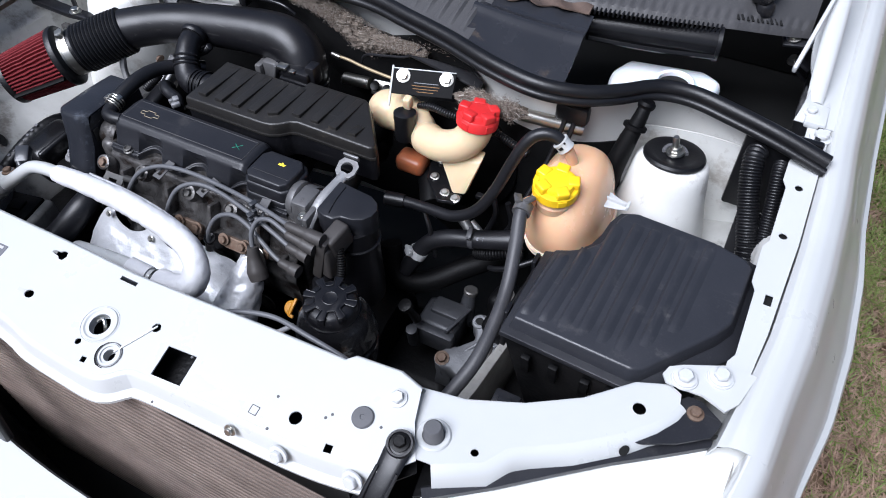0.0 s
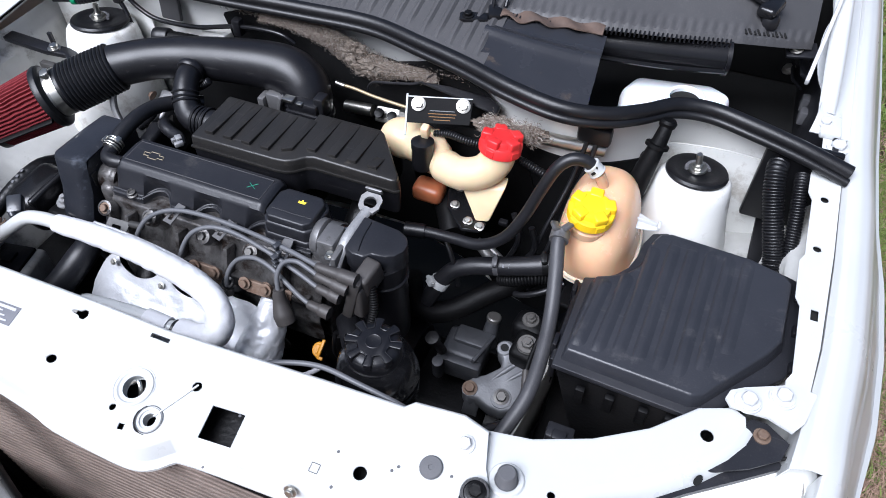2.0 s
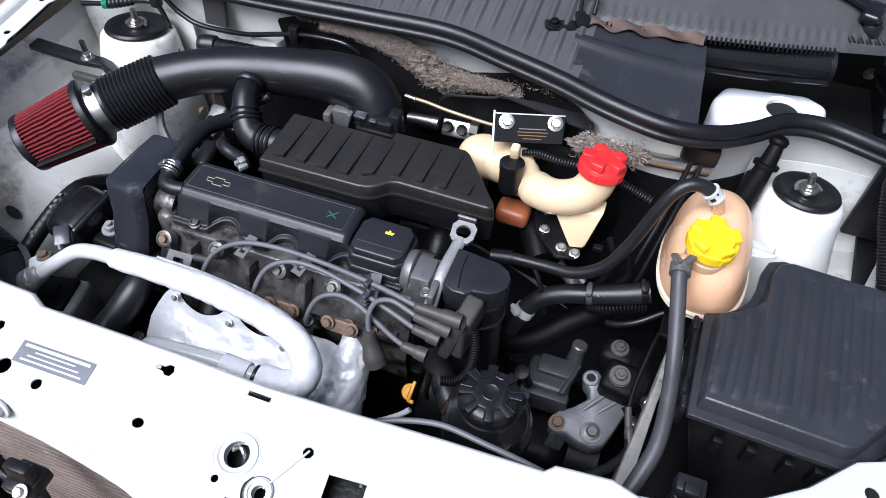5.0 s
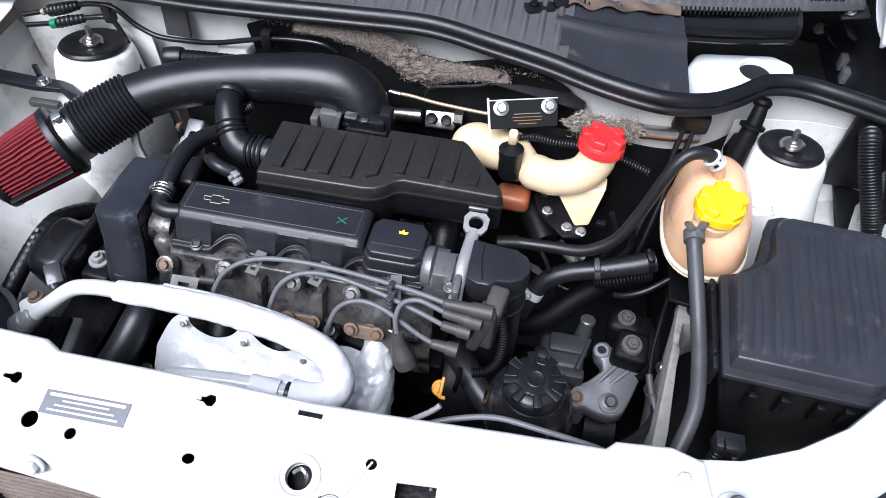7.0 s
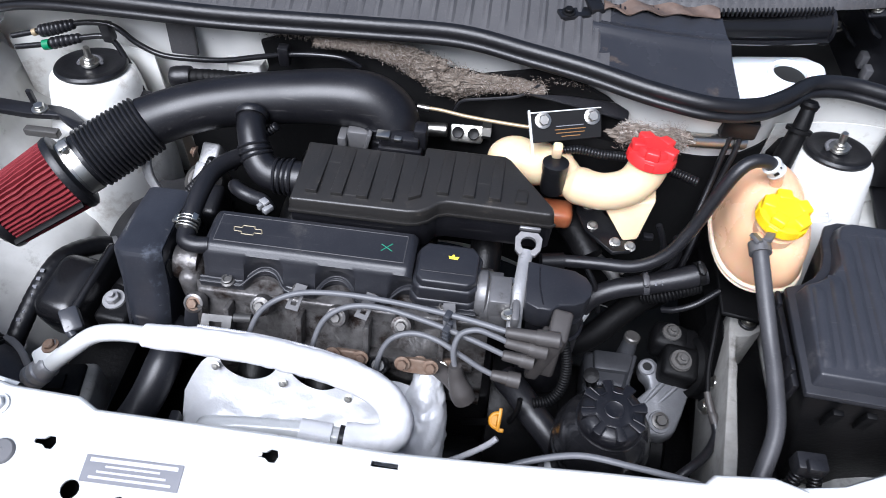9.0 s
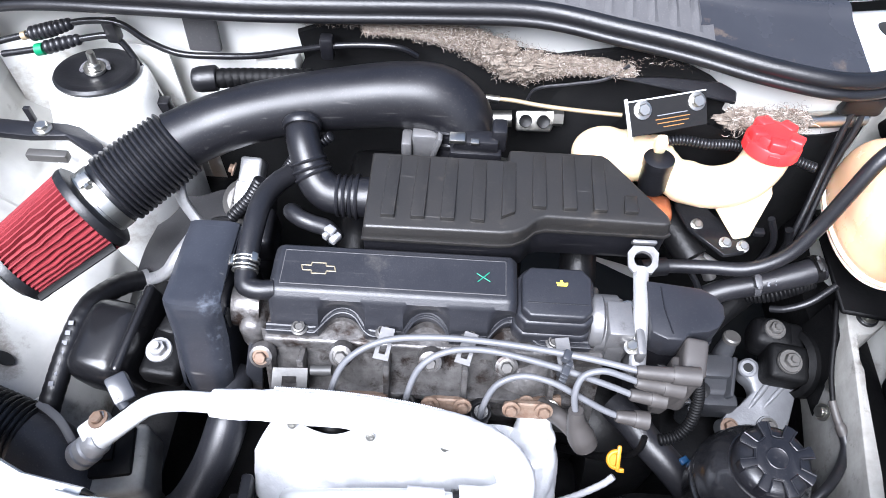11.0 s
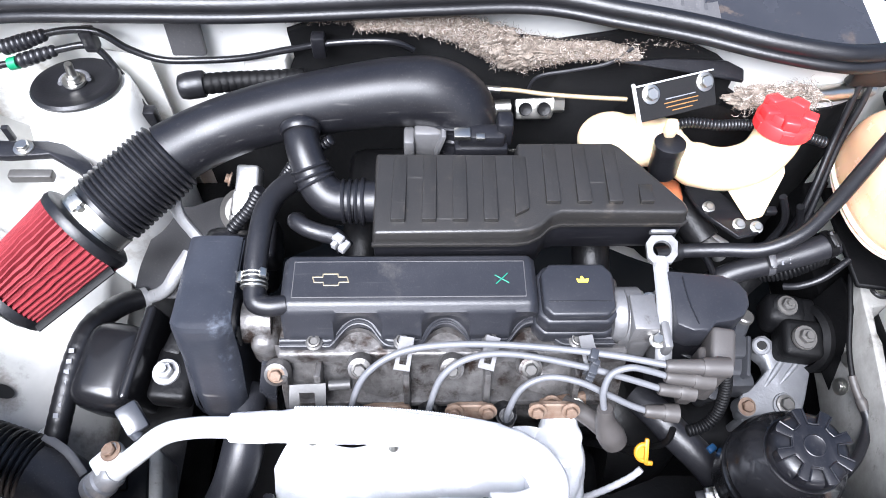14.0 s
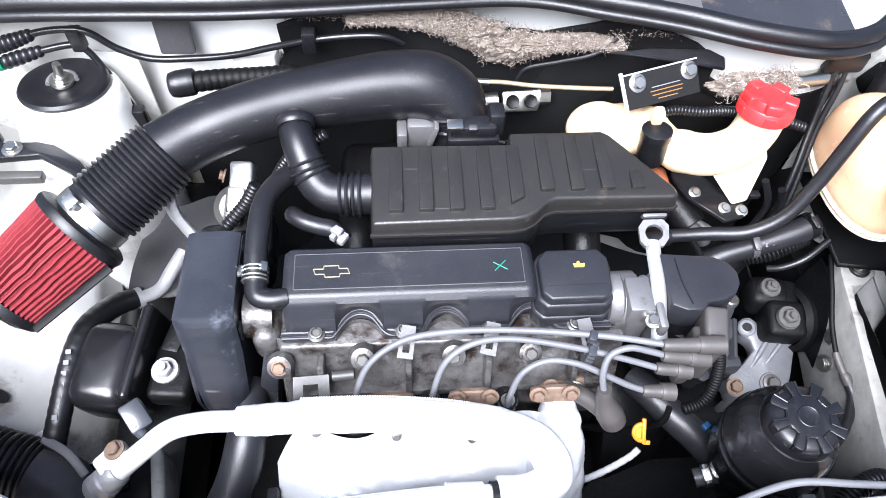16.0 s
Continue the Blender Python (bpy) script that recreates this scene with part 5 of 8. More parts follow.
part("loom", tube([(-0.345, 0.385, 0.640), (-0.335, 0.390, 0.650), (-0.318, 0.398, 0.668), (-0.305, 0.405, 0.69)], 0.007, 12, 4, ribs=0.002, pitch=0.005), RUBBER, alt)
part("bent_strip", tube([(-0.392, 0.420, 0.700), (-0.402, 0.408, 0.680), (-0.402, 0.398, 0.655), (-0.392, 0.390, 0.632), (-0.384, 0.384, 0.620)], 0.0100, 12, 6, squash=0.6), CAST_PALE, alt)
part("wire_loom", tube([(-0.30, 0.440, 0.640), (-0.27, 0.445, 0.690), (-0.240, 0.446, 0.712), (-0.226, 0.447, 0.724)], 0.0055, 10, 5, ribs=0.0022, pitch=0.0048), RUBBER, alt, "dusty ribbed cable sleeve")
part("black_shell", joined(box((-0.305, 0.372, 0.630), (0.03, 0.05, 0.05), 0.008, (10, 0, 0), 3), box((-0.345, 0.385, 0.575), (0.09, 0.07, 0.06), 0.015, seg=3)), PLASTIC, alt)
block = thing("engine_block", "black engine block deep in the bay", "engine", (-0.1, 0.28, 0.2))
part("block_casting", joined(box((-0.10, 0.30, 0.36), (0.40, 0.16, 0.24), 0.012), box((-0.10, 0.30, 0.22), (0.36, 0.20, 0.10), 0.02)), GREASE_SHADE_BLACK, block)
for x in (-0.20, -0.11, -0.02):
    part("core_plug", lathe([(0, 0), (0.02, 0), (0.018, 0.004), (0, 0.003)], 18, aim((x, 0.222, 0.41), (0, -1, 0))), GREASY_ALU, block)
part("starter", joined(lathe([(0, 0), (0.035, 0), (0.038, 0.01), (0.038, 0.11), (0.03, 0.12), (0, 0.12)], 20, aim((-0.02, 0.19, 0.33), (1, 0, 0)))), GREASE_SHADE_BLACK, block)

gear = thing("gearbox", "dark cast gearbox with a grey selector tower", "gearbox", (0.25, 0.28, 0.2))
part("bell_housing", lathe([(0, 0), (0.115, 0), (0.12, 0.02), (0.10, 0.08), (0.08, 0.10), (0, 0.10)], 30, aim((0.10, 0.28, 0.36), (1, 0, 0))), GREASE_SHADE_BLACK, gear)
part("gear_casing", joined(box((0.25, 0.30, 0.265), (0.16, 0.17, 0.16), 0.03, seg=3), lathe([(0, 0), (0.07, 0), (0.07, 0.05), (0.05, 0.06), (0, 0.06)], 26, aim((0.33, 0.29, 0.26), (1, 0, 0)))), GREASE_SHADE_BLACK, gear)
CASTING = material("oily_cast_bracket", (0.135, 0.138, 0.146), 0.45, 0.3, alt=(0.075, 0.075, 0.078), scale=24, bump=0.2, bump_scale=200)
part("selector_tower", joined(box((0.272, 0.318, 0.40), (0.070, 0.060, 0.07), 0.010, seg=3), box((0.272, 0.285, 0.41), (0.075, 0.020, 0.045), 0.006), box((0.28, 0.33, 0.432), (0.06, 0.035, 0.02), 0.006), lathe([(0, 0), (0.015, 0), (0.012, 0.04), (0.0095, 0.056), (0, 0.057)], 16, aim((0.300, 0.350, 0.405), (0.05, 0.2, 1))), lathe([(0, 0), (0.010, 0), (0.009, 0.05), (0, 0.052)], 14, aim((0.242, 0.272, 0.395), (0.05, -0.2, 1))), box((0.30, 0.315, 0.43), (0.006, 0.06, 0.03), 0.002, (0, 20, -15))), DARK_CAST, gear)
part("selector_pin", lathe([(0, 0), (0.012, 0), (0.012, 0.006), (0.010, 0.008), (0, 0.008)], 16, aim((0.303, 0.361, 0.459), (0.05, 0.2, 1))), BOLT_DULL, gear)
part("breather", lathe([(0, 0), (0.008, 0), (0.006, 0.04), (0.011, 0.045), (0.011, 0.055), (0, 0.058)], 14, aim((0.245, 0.28, 0.45), (-0.2, -0.3, 1))), GREASE_SHADE_BLACK, gear)

mnt = thing("gearbox_mount", "grey cast bracket under a black rubber gearbox mount", "engine mount", (0.35, 0.28, 0.35))
mo = [(0.290, 0.264), (0.291, 0.251), (0.302, 0.244), (0.318, 0.247), (0.338, 0.240), (0.360, 0.239), (0.376, 0.248), (0.385, 0.270), (0.397, 0.306), (0.395, 0.328), (0.374, 0.336),
      (0.353, 0.331), (0.348, 0.343), (0.339, 0.350), (0.327, 0.348), (0.321, 0.338), (0.325, 0.326), (0.335, 0.318), (0.338, 0.306), (0.318, 0.287), (0.300, 0.276)]


def mount_slope(bm):
    for v in bm.verts:
        v.co.z += (v.co.y - 0.26) * 0.33
    return bm


part("bracket", mount_slope(prism(mo, 0.378, 0.404, 0.004, 2)), CASTING, mnt)
for ax, ay, bx_, by_, w in ((0.330, 0.282, 0.362, 0.320, 0.0042), (0.350, 0.284, 0.382, 0.316, 0.0036)):
    part("bracket_rib", mount_slope(tube([(ax, ay, 0.4015), ((ax + bx_) / 2, (ay + by_) / 2, 0.4035), (bx_, by_, 0.4035)], [w * 0.6, w, w * 0.9], 10, 4)), CASTING, mnt)
part("bolt_seat", lathe([(0, 0), (0.017, 0), (0.016, 0.004), (0, 0.005)], 20, aim((0.354, 0.260, 0.402), (0, -0.33, 1))), CASTING, mnt)
part("bracket_leg", box((0.306, 0.250, 0.345), (0.026, 0.010, 0.085), 0.003, (0, 6, 8)), CASTING, mnt)
part("bolt_seat", lathe([(0, -0.02), (0.013, -0.02), (0.0125, 0.003), (0, 0.003)], 20, aim((0.302, 0.258, 0.402), (0, -0.33, 1))), CASTING, mnt)
bolt((0.354, 0.260, 0.406), (0.05, -0.33, 1), "dull", 1.35, mnt, 8)
bolt((0.302, 0.258, 0.404), (0.05, -0.33, 1), "rust", 1.3, mnt, 21)
part("bracket_eye", lathe([(0.0065, -0.012), (0.0125, -0.012), (0.013, 0.004), (0.011, 0.006), (0.0075, 0.006), (0.0065, 0.003)], 20, aim((0.333, 0.336, 0.424), (-0.05, -0.35, 1))), CASTING, mnt)
part("eye_hole", lathe([(0, 0), (0.007, 0), (0, 0.0006)], 16, aim((0.333, 0.336, 0.4295), (-0.05, -0.35, 1))), DARK, mnt)
part("mount_block", joined(box((0.374, 0.333, 0.444), (0.054, 0.052, 0.050), 0.010, (12, 0, -8), 3), box((0.362, 0.374, 0.446), (0.056, 0.046, 0.048), 0.014, (0, 0, -8), 3), box((0.386, 0.356, 0.448), (0.030, 0.07, 0.036), 0.008, (0, 0, -8), 3),
                           lathe([(0, 0), (0.019, 0), (0.018, 0.006), (0.014, 0.008), (0, 0.008)], 22, aim((0.361, 0.374, 0.463), (0, -0.15, 1)))), DEEP_BLACK, mnt)
part("mount_housing", joined(lathe([(0, -0.02), (0.044, -0.02), (0.047, -0.012), (0.047, 0.01), (0.040, 0.016), (0.034, 0.006), (0, 0.006)], 32, aim((0.402, 0.345, 0.430), (-1, -0.1, 0.25))), box((0.414, 0.330, 0.47), (0.006, 0.12, 0.10), 0.003, (0, 8, 4))), DEEP_BLACK, mnt)
part("nut_washer", lathe([(0, 0), (0.0165, 0), (0.016, 0.003), (0, 0.003)], 24, aim((0.370, 0.326, 0.4705), (0.03, -0.25, 1))), BOLT_DULL, mnt)
part("dull_nut", moved(flange_nut(0.0100, 0.010), aim((0.370, 0.326, 0.473), (0.03, -0.25, 1))), BOLT_DULL, mnt)
part("dull_nut", moved(flange_nut(0.0090, 0.009), aim((0.361, 0.374, 0.4705), (0, -0.15, 1))), BOLT_DULL, mnt)
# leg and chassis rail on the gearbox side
part("chassis_rail", joined(box((0.462, 0.33, 0.385), (0.08, 0.60, 0.13), 0.012)), GREASE_SHADE_BLACK, car)
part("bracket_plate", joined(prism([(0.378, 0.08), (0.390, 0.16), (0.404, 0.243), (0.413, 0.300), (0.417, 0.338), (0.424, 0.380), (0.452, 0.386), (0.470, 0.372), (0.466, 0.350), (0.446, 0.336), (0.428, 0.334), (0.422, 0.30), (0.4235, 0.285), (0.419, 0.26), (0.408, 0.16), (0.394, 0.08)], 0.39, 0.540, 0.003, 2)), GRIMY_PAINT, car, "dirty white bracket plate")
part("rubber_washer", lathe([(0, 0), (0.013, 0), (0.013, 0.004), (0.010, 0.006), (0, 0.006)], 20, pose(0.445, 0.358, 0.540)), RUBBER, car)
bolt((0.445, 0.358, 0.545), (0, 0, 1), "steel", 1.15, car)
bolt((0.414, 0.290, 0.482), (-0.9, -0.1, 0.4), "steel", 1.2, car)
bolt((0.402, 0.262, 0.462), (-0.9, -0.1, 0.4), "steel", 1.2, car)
# added black sheet that hides the pale tower side below the tank
part("tank_tray", prism([(0.400, 0.350), (0.465, 0.340), (0.500, 0.40), (0.495, 0.50), (0.400, 0.50)], 0.560, 0.568, 0.002, 1), DEEP_BLACK, car, "added black sheet under the coolant tank")
part("chassis_rail", joined(box((-0.455, 0.30, 0.40), (0.09, 0.60, 0.12), 0.012)), GREASE_SHADE_BLACK, car)

TIMING = material("scuffed_blue_black_plastic", (0.013, 0.0145, 0.019), 0.32, alt=(0.027, 0.029, 0.036), scale=11, amount=0.9, bump=0.08, bump_scale=300, dirt=(0.085, 0.095, 0.115), dirt_scale=14, dirt_from=0.60, scratch=0.35, specks=0.08)
tc = thing("timing_cover", "dark plastic timing belt cover", "engine cover", (-0.345, 0.27, 0.4))


def tcov(u, v):
    # outer skin over the belt: back, top, rounded nose, then down to the pulley
    s = [(0.352, 0.50, 0.028), (0.352, 0.62, 0.028), (0.350, 0.680, 0.0275), (0.344, 0.690, 0.027), (0.30, 0.6945, 0.0275), (0.240, 0.6960, 0.029), (0.2335, 0.6950, 0.0295), (0.2300, 0.6900, 0.0297),
         (0.218, 0.64, 0.0295), (0.200, 0.60, 0.0285), (0.190, 0.575, 0.026), (0.190, 0.548, 0.021), (0.205, 0.52, 0.020), (0.215, 0.48, 0.020)]
    k = v * (len(s) - 1)
    i = min(len(s) - 2, int(k))
    f = k - i
    y, z, w = (s[i][j] * (1 - f) + s[i + 1][j] * f for j in range(3))
    a = (u - 0.5) * 2
    nose = max(0.0, min(1.0, (0.26 - y) / 0.03))
    low = max(0.0, min(1.0, (0.66 - z) / 0.12)) * (y < 0.26)
    return (-0.343 + w * a * (1 - 0.12 * low) + 0.004 * low, y + nose * 0.010 * abs(a) ** 4, z - 0.004 * abs(a) ** 5)


bm = thick(surface(tcov, 14, 52), 0.003)
side_o = [(0.350, 0.50), (0.350, 0.676), (0.342, 0.684), (0.250, 0.690), (0.245, 0.686), (0.239, 0.676), (0.228, 0.64), (0.211, 0.60), (0.203, 0.575), (0.205, 0.545), (0.222, 0.48), (0.30, 0.46)]
for sx_ in (-0.3695, -0.3165):
    pb = prism(side_o, -0.002, 0.002, 0, 1)
    bm = joined(bm, moved(pb, Matrix(((0, 0, 1, sx_), (1, 0, 0, 0), (0, 1, 0, 0), (0, 0, 0, 1)))))
part("cover_shell", bevelled(bm, 0.0), TIMING, tc, angle=30)
part("cover_slot", box((-0.3135, 0.245, 0.655), (0.003, 0.012, 0.024), 0.003), DARK, tc)
part("scrape", lump(-0.342, 0.188, 0.562, 0.010, 0.002, 0.006, 3.0), GREY_PLASTIC, tc)

# ---- induction ----
res = thing("intake_resonator", "worn black plastic intake resonator box with ribs", "air box", (0, 0.38, 0.66))
ro = [(-0.180, 0.324), (-0.034, 0.324), (-0.020, 0.326), (-0.008, 0.332), (0.004, 0.344), (0.016, 0.348), (0.144, 0.348), (0.150, 0.352), (0.148, 0.362), (0.090, 0.440), (0.082, 0.446), (-0.026, 0.446), (-0.026, 0.430), (-0.180, 0.430)]
part("box_top", prism(ro, 0.700, 0.7215, 0.0035, 3, 0.003), PLASTIC_BROWN, res)
part("box_body", prism([(x + (0.002 if x < 0 else -0.002), y + 0.002) for x, y in ro], 0.655, 0.7025, 0.003, 2, -0.0015), PLASTIC, res)
part("box_edge", run([(x, y, 0.702) for x, y in ro[:8]], [(-0.002, 0.001), (0.0015, 0.001), (0.002, -0.001), (0.0015, -0.003), (-0.002, -0.003)], True), PLASTIC_BROWN, res)
ribw = 0.0145


def rib(x, y0, y1, kink=0.0):
    k = 0.008 * kink
    bm = prism([(x - ribw / 2, y0), (x + ribw / 2, y0 + k), (x + ribw / 2 + 0.002, y1), (x - ribw / 2 + 0.002, y1)], 0.7195, 0.7272, 0.0010, 2)
    for v in bm.verts:
        f = max(0.0, min(1.0, (v.co.y - y0) / (y1 - y0)))
        if v.co.z > 0.722:
            v.co.z -= 0.0052 * f
    return bm


for i in range(4):
    part("rib", rib(-0.153 + 0.0315 * i, 0.338, 0.424), PLASTIC_BROWN, res)
part("rib", rib(-0.026, 0.344, 0.424, 1.0), PLASTIC_BROWN, res)
for i in range(4):
    part("rib", rib(0.007 + 0.0325 * i, 0.360, 0.438 - max(0, 0.052 * (i - 2))), PLASTIC_BROWN, res)
part("inlet_neck", tube([(-0.200, 0.384, 0.695), (-0.172, 0.384, 0.695)], 0.0225, 24, 2), PLASTIC, res)

pipe = thing("intake_pipe", "black plastic intake pipe with a corrugated end", "air intake", (-0.25, 0.47, 0.7))
PIPE = [(-0.402, 0.430, 0.716), (-0.368, 0.450, 0.722), (-0.33, 0.466, 0.728), (-0.28, 0.483, 0.731), (-0.22, 0.498, 0.732), (-0.16, 0.509, 0.732), (-0.115, 0.512, 0.728), (-0.088, 0.507, 0.712), (-0.078, 0.497, 0.690), (-0.076, 0.490, 0.672)]
part("main_pipe", tube(PIPE, [0.0345, 0.034, 0.0335, 0.034, 0.036, 0.0385, 0.040, 0.0405, 0.039, 0.037], 30, 8), PLASTIC, pipe)
A, B = Vector((-0.398, 0.432, 0.716)), Vector((-0.462, 0.376, 0.692))
part("bellows", tube([A, A.lerp(B, 0.5), B], [0.0385, 0.040, 0.0405], 32, 4, ribs=0.0044, pitch=0.0062), HOSE, pipe)
D = (Vector((-0.548, 0.296, 0.658)) - A).normalized()
part("bellows_cuff", tube([B - D * 0.004, B + D * 0.024], 0.0385, 30, 2), RUBBER, pipe)
clamp_ring(B + D * 0.012, D, 0.0388, 0.013, STEEL, pipe, "bright steel hose clamp", (0.35, 0.2, 1))
part("branch_collar", lathe([(0.016, -0.006), (0.0205, -0.006), (0.022, -0.003), (0.022, 0.001), (0.0205, 0.004), (0.016, 0.004)], 28, aim((-0.2585, 0.449, 0.735), (0.12, -0.9, -0.25))), PLASTIC, pipe)
part("branch_elbow", tube([(-0.261, 0.475, 0.728), (-0.257, 0.440, 0.732), (-0.249, 0.415, 0.722), (-0.238, 0.396, 0.705), (-0.222, 0.386, 0.696), (-0.200, 0.384, 0.695)], [0.019, 0.0185, 0.019, 0.0205, 0.0215, 0.021], 24, 8), PLASTIC, pipe)
for p, d, r in (((-0.2475, 0.411, 0.719), (0.3, -0.65, -0.6), 0.0195), ((-0.2445, 0.405, 0.714), (0.35, -0.65, -0.6), 0.0200), ((-0.241, 0.400, 0.7095), (0.4, -0.6, -0.5), 0.0202),
                ((-0.212, 0.3845, 0.695), (1, 0, 0), 0.0222), ((-0.205, 0.384, 0.695), (1, 0, 0), 0.0224), ((-0.198, 0.384, 0.695), (1, 0, 0), 0.0224), ((-0.191, 0.384, 0.695), (1, 0, 0), 0.024)):
    part("elbow_ring", lathe([(r - 0.003, -0.0018), (r + 0.0012, -0.0018), (r + 0.0022, 0), (r + 0.0012, 0.0018), (r - 0.003, 0.0018)], 26, aim(p, d)), PLASTIC, pipe)
part("elbow_lip", lathe([(0.036, -0.002), (0.0415, -0.002), (0.0425, 0), (0.0415, 0.002), (0.036, 0.002)], 36, aim((-0.087, 0.5055, 0.710), (-0.1, 0.2, 1))), PLASTIC, pipe)
part("elbow_cuff", lathe([(0.034, -0.016), (0.0415, -0.016), (0.043, -0.013), (0.043, -0.010), (0.0405, -0.008), (0.0405, 0), (0.036, 0)], 36, aim((-0.085, 0.504, 0.703), (-0.1, 0.2, 1))), RUBBER, pipe)
part("throttle_ring", lathe([(0.036, 0), (0.041, 0), (0.042, 0.004), (0.041, 0.010), (0.036, 0.010)], 30, aim((-0.076, 0.492, 0.668), (0, 0.1, 1))), RUBBER, pipe)

filt = thing("air_filter", "red conical cotton air filter with black rubber ends", "air filter", (-0.5, 0.34, 0.66))
F0, F1 = B + D * 0.026, B + D * 0.138
n_pl = 46


def pleat(u, v):
    a = 2 * math.pi * v + (0.011 * math.sin(u * 13 + 3 * math.sin(v * 31)) + 0.006 * math.sin(u * 27 + 11 * v)) * math.sin(u * math.pi)
    r = 0.0495 + (0.0415 - 0.0495) * u
    r += 0.0026 * (1 if int(round(v * n_pl * 4)) % 4 in (1, 2) else -1)
    return (r * math.cos(a), r * math.sin(a), 0.006 + 0.098 * u)


M = aim(F0, D)
part("pleats", moved(surface(pleat, 24, n_pl * 4), M), FILTER_RED, filt, angle=60)
part("base_ring", lathe([(0.036, -0.004), (0.048, -0.003), (0.0525, 0.0), (0.0535, 0.005), (0.052, 0.010), (0.040, 0.010)], 40, M), RUBBER, filt)
part("neck", lathe([(0.030, -0.007), (0.0395, -0.007), (0.0400, 0.0), (0.03, 0.0)], 30, M), STEEL, filt, "bright steel neck band")
part("end_cap", lathe([(0, 0.115), (0.030, 0.115), (0.038, 0.113), (0.0445, 0.110), (0.0455, 0.104), (0.0445, 0.100), (0.030, 0.100), (0, 0.100)], 40, M), RUBBER, filt)
part("end_disc", lathe([(0, 0.116), (0.032, 0.116), (0.035, 0.1155), (0.036, 0.114), (0, 0.114)], 36, M), STEEL, filt, "bright metal end disc")
rngf = Vector((0.5, -0.75, -0.2))
sd = (rngf - D * rngf.dot(D)).normalized()
S0, S1 = F0 + D * 0.010 + sd * 0.0525, F0 + D * 0.104 + sd * 0.0445
part("side_strip", tube([S0, S0.lerp(S1, 0.5), S1], 0.0085, 10, 3, squash=0.35), DEEP_BLACK, filt, "black strip with illegible print")
out = (sd + Vector((0, 0, 0.45))).normalized()
for a0, a1 in ((0.24, 0.31), (0.33, 0.42), (0.45, 0.50), (0.53, 0.62), (0.65, 0.72)):
    part("strip_print", tube([S0.lerp(S1, a0) + out * 0.0042, S0.lerp(S1, a1) + out * 0.0042], 0.0015, 6, 2), LABEL_GREY, filt)

thr = thing("throttle_body", "cast aluminium throttle body with a black sensor", "throttle", (-0.08, 0.46, 0.62))
part("housing", joined(lathe([(0, 0), (0.036, 0), (0.040, 0.01), (0.038, 0.045), (0, 0.045)], 26, aim((-0.076, 0.490, 0.624), (0, 0, 1))), box((-0.122, 0.474, 0.690), (0.030, 0.020, 0.044), 0.004), box((-0.143, 0.470, 0.688), (0.012, 0.026, 0.035), 0.003), box((-0.108, 0.466, 0.700), (0.006, 0.02, 0.034), 0.002, (0, 15, 0))), CAST_MID, thr)
part("sensor", joined(box((-0.062, 0.462, 0.712), (0.052, 0.022, 0.018), 0.004), box((-0.036, 0.470, 0.715), (0.018, 0.024, 0.034), 0.004), box((-0.062, 0.458, 0.695), (0.060, 0.02, 0.02), 0.003)), PLASTIC, thr, "black plastic sensor")
part("sensor_clip", joined(box((-0.084, 0.455, 0.723), (0.018, 0.014, 0.006), 0.001), box((-0.064, 0.452, 0.7215), (0.010, 0.008, 0.004), 0.001)), STEEL, thr)
fr = thing("fuel_rail", "bright steel fuel rail end with a fitting", "fuel rail", (0, 0.65, 0.56))
part("rail_block", joined(prism([(-0.026, -0.016), (0.030, -0.018), (0.034, -0.008), (0.034, 0.016), (-0.026, 0.016)], -0.005, 0.005, 0.004, 2)), STEEL, fr)
fr.children[0].matrix_basis = pose(0.016, 0.592, 0.620, 50, 0, 4) @ Matrix.Scale(0.86, 4)
for x in (0.006, 0.030):
    part("rail_hole", lathe([(0, 0), (0.009, 0), (0.008, 0.004), (0, 0.002)], 16, aim((x, 0.580, 0.631), (0, -0.75, 0.65))), GREASE_SHADE_BLACK, fr)
part("rail_tube", tube([(-0.065, 0.590, 0.619), (-0.012, 0.590, 0.624)], 0.011, 14, 2), STEEL, fr)
part("rail_nut", lathe([(0, 0), (0.013, 0), (0.013, 0.014), (0, 0.014)], 6, aim((0.042, 0.590, 0.632), (1, 0, 0))), STEEL, fr)
man = thing("intake_manifold", "black plastic intake manifold behind the engine", "manifold", (-0.08, 0.42, 0.5))
part("plenum", joined(box((-0.07, 0.475, 0.595), (0.30, 0.10, 0.07), 0.02, seg=3), *[tube([(x, 0.475, 0.59), (x, 0.40, 0.61), (x, 0.34, 0.58)], 0.022, 14, 4) for x in (-0.20, -0.11, -0.02, 0.07)]), GREASE_SHADE_BLACK, man)

# ---- exhaust shield and wrapped pipe ----
sh = thing("heat_shield", "silver crinkled exhaust heat shield", "heat shield", (-0.13, 0.13, 0.45))


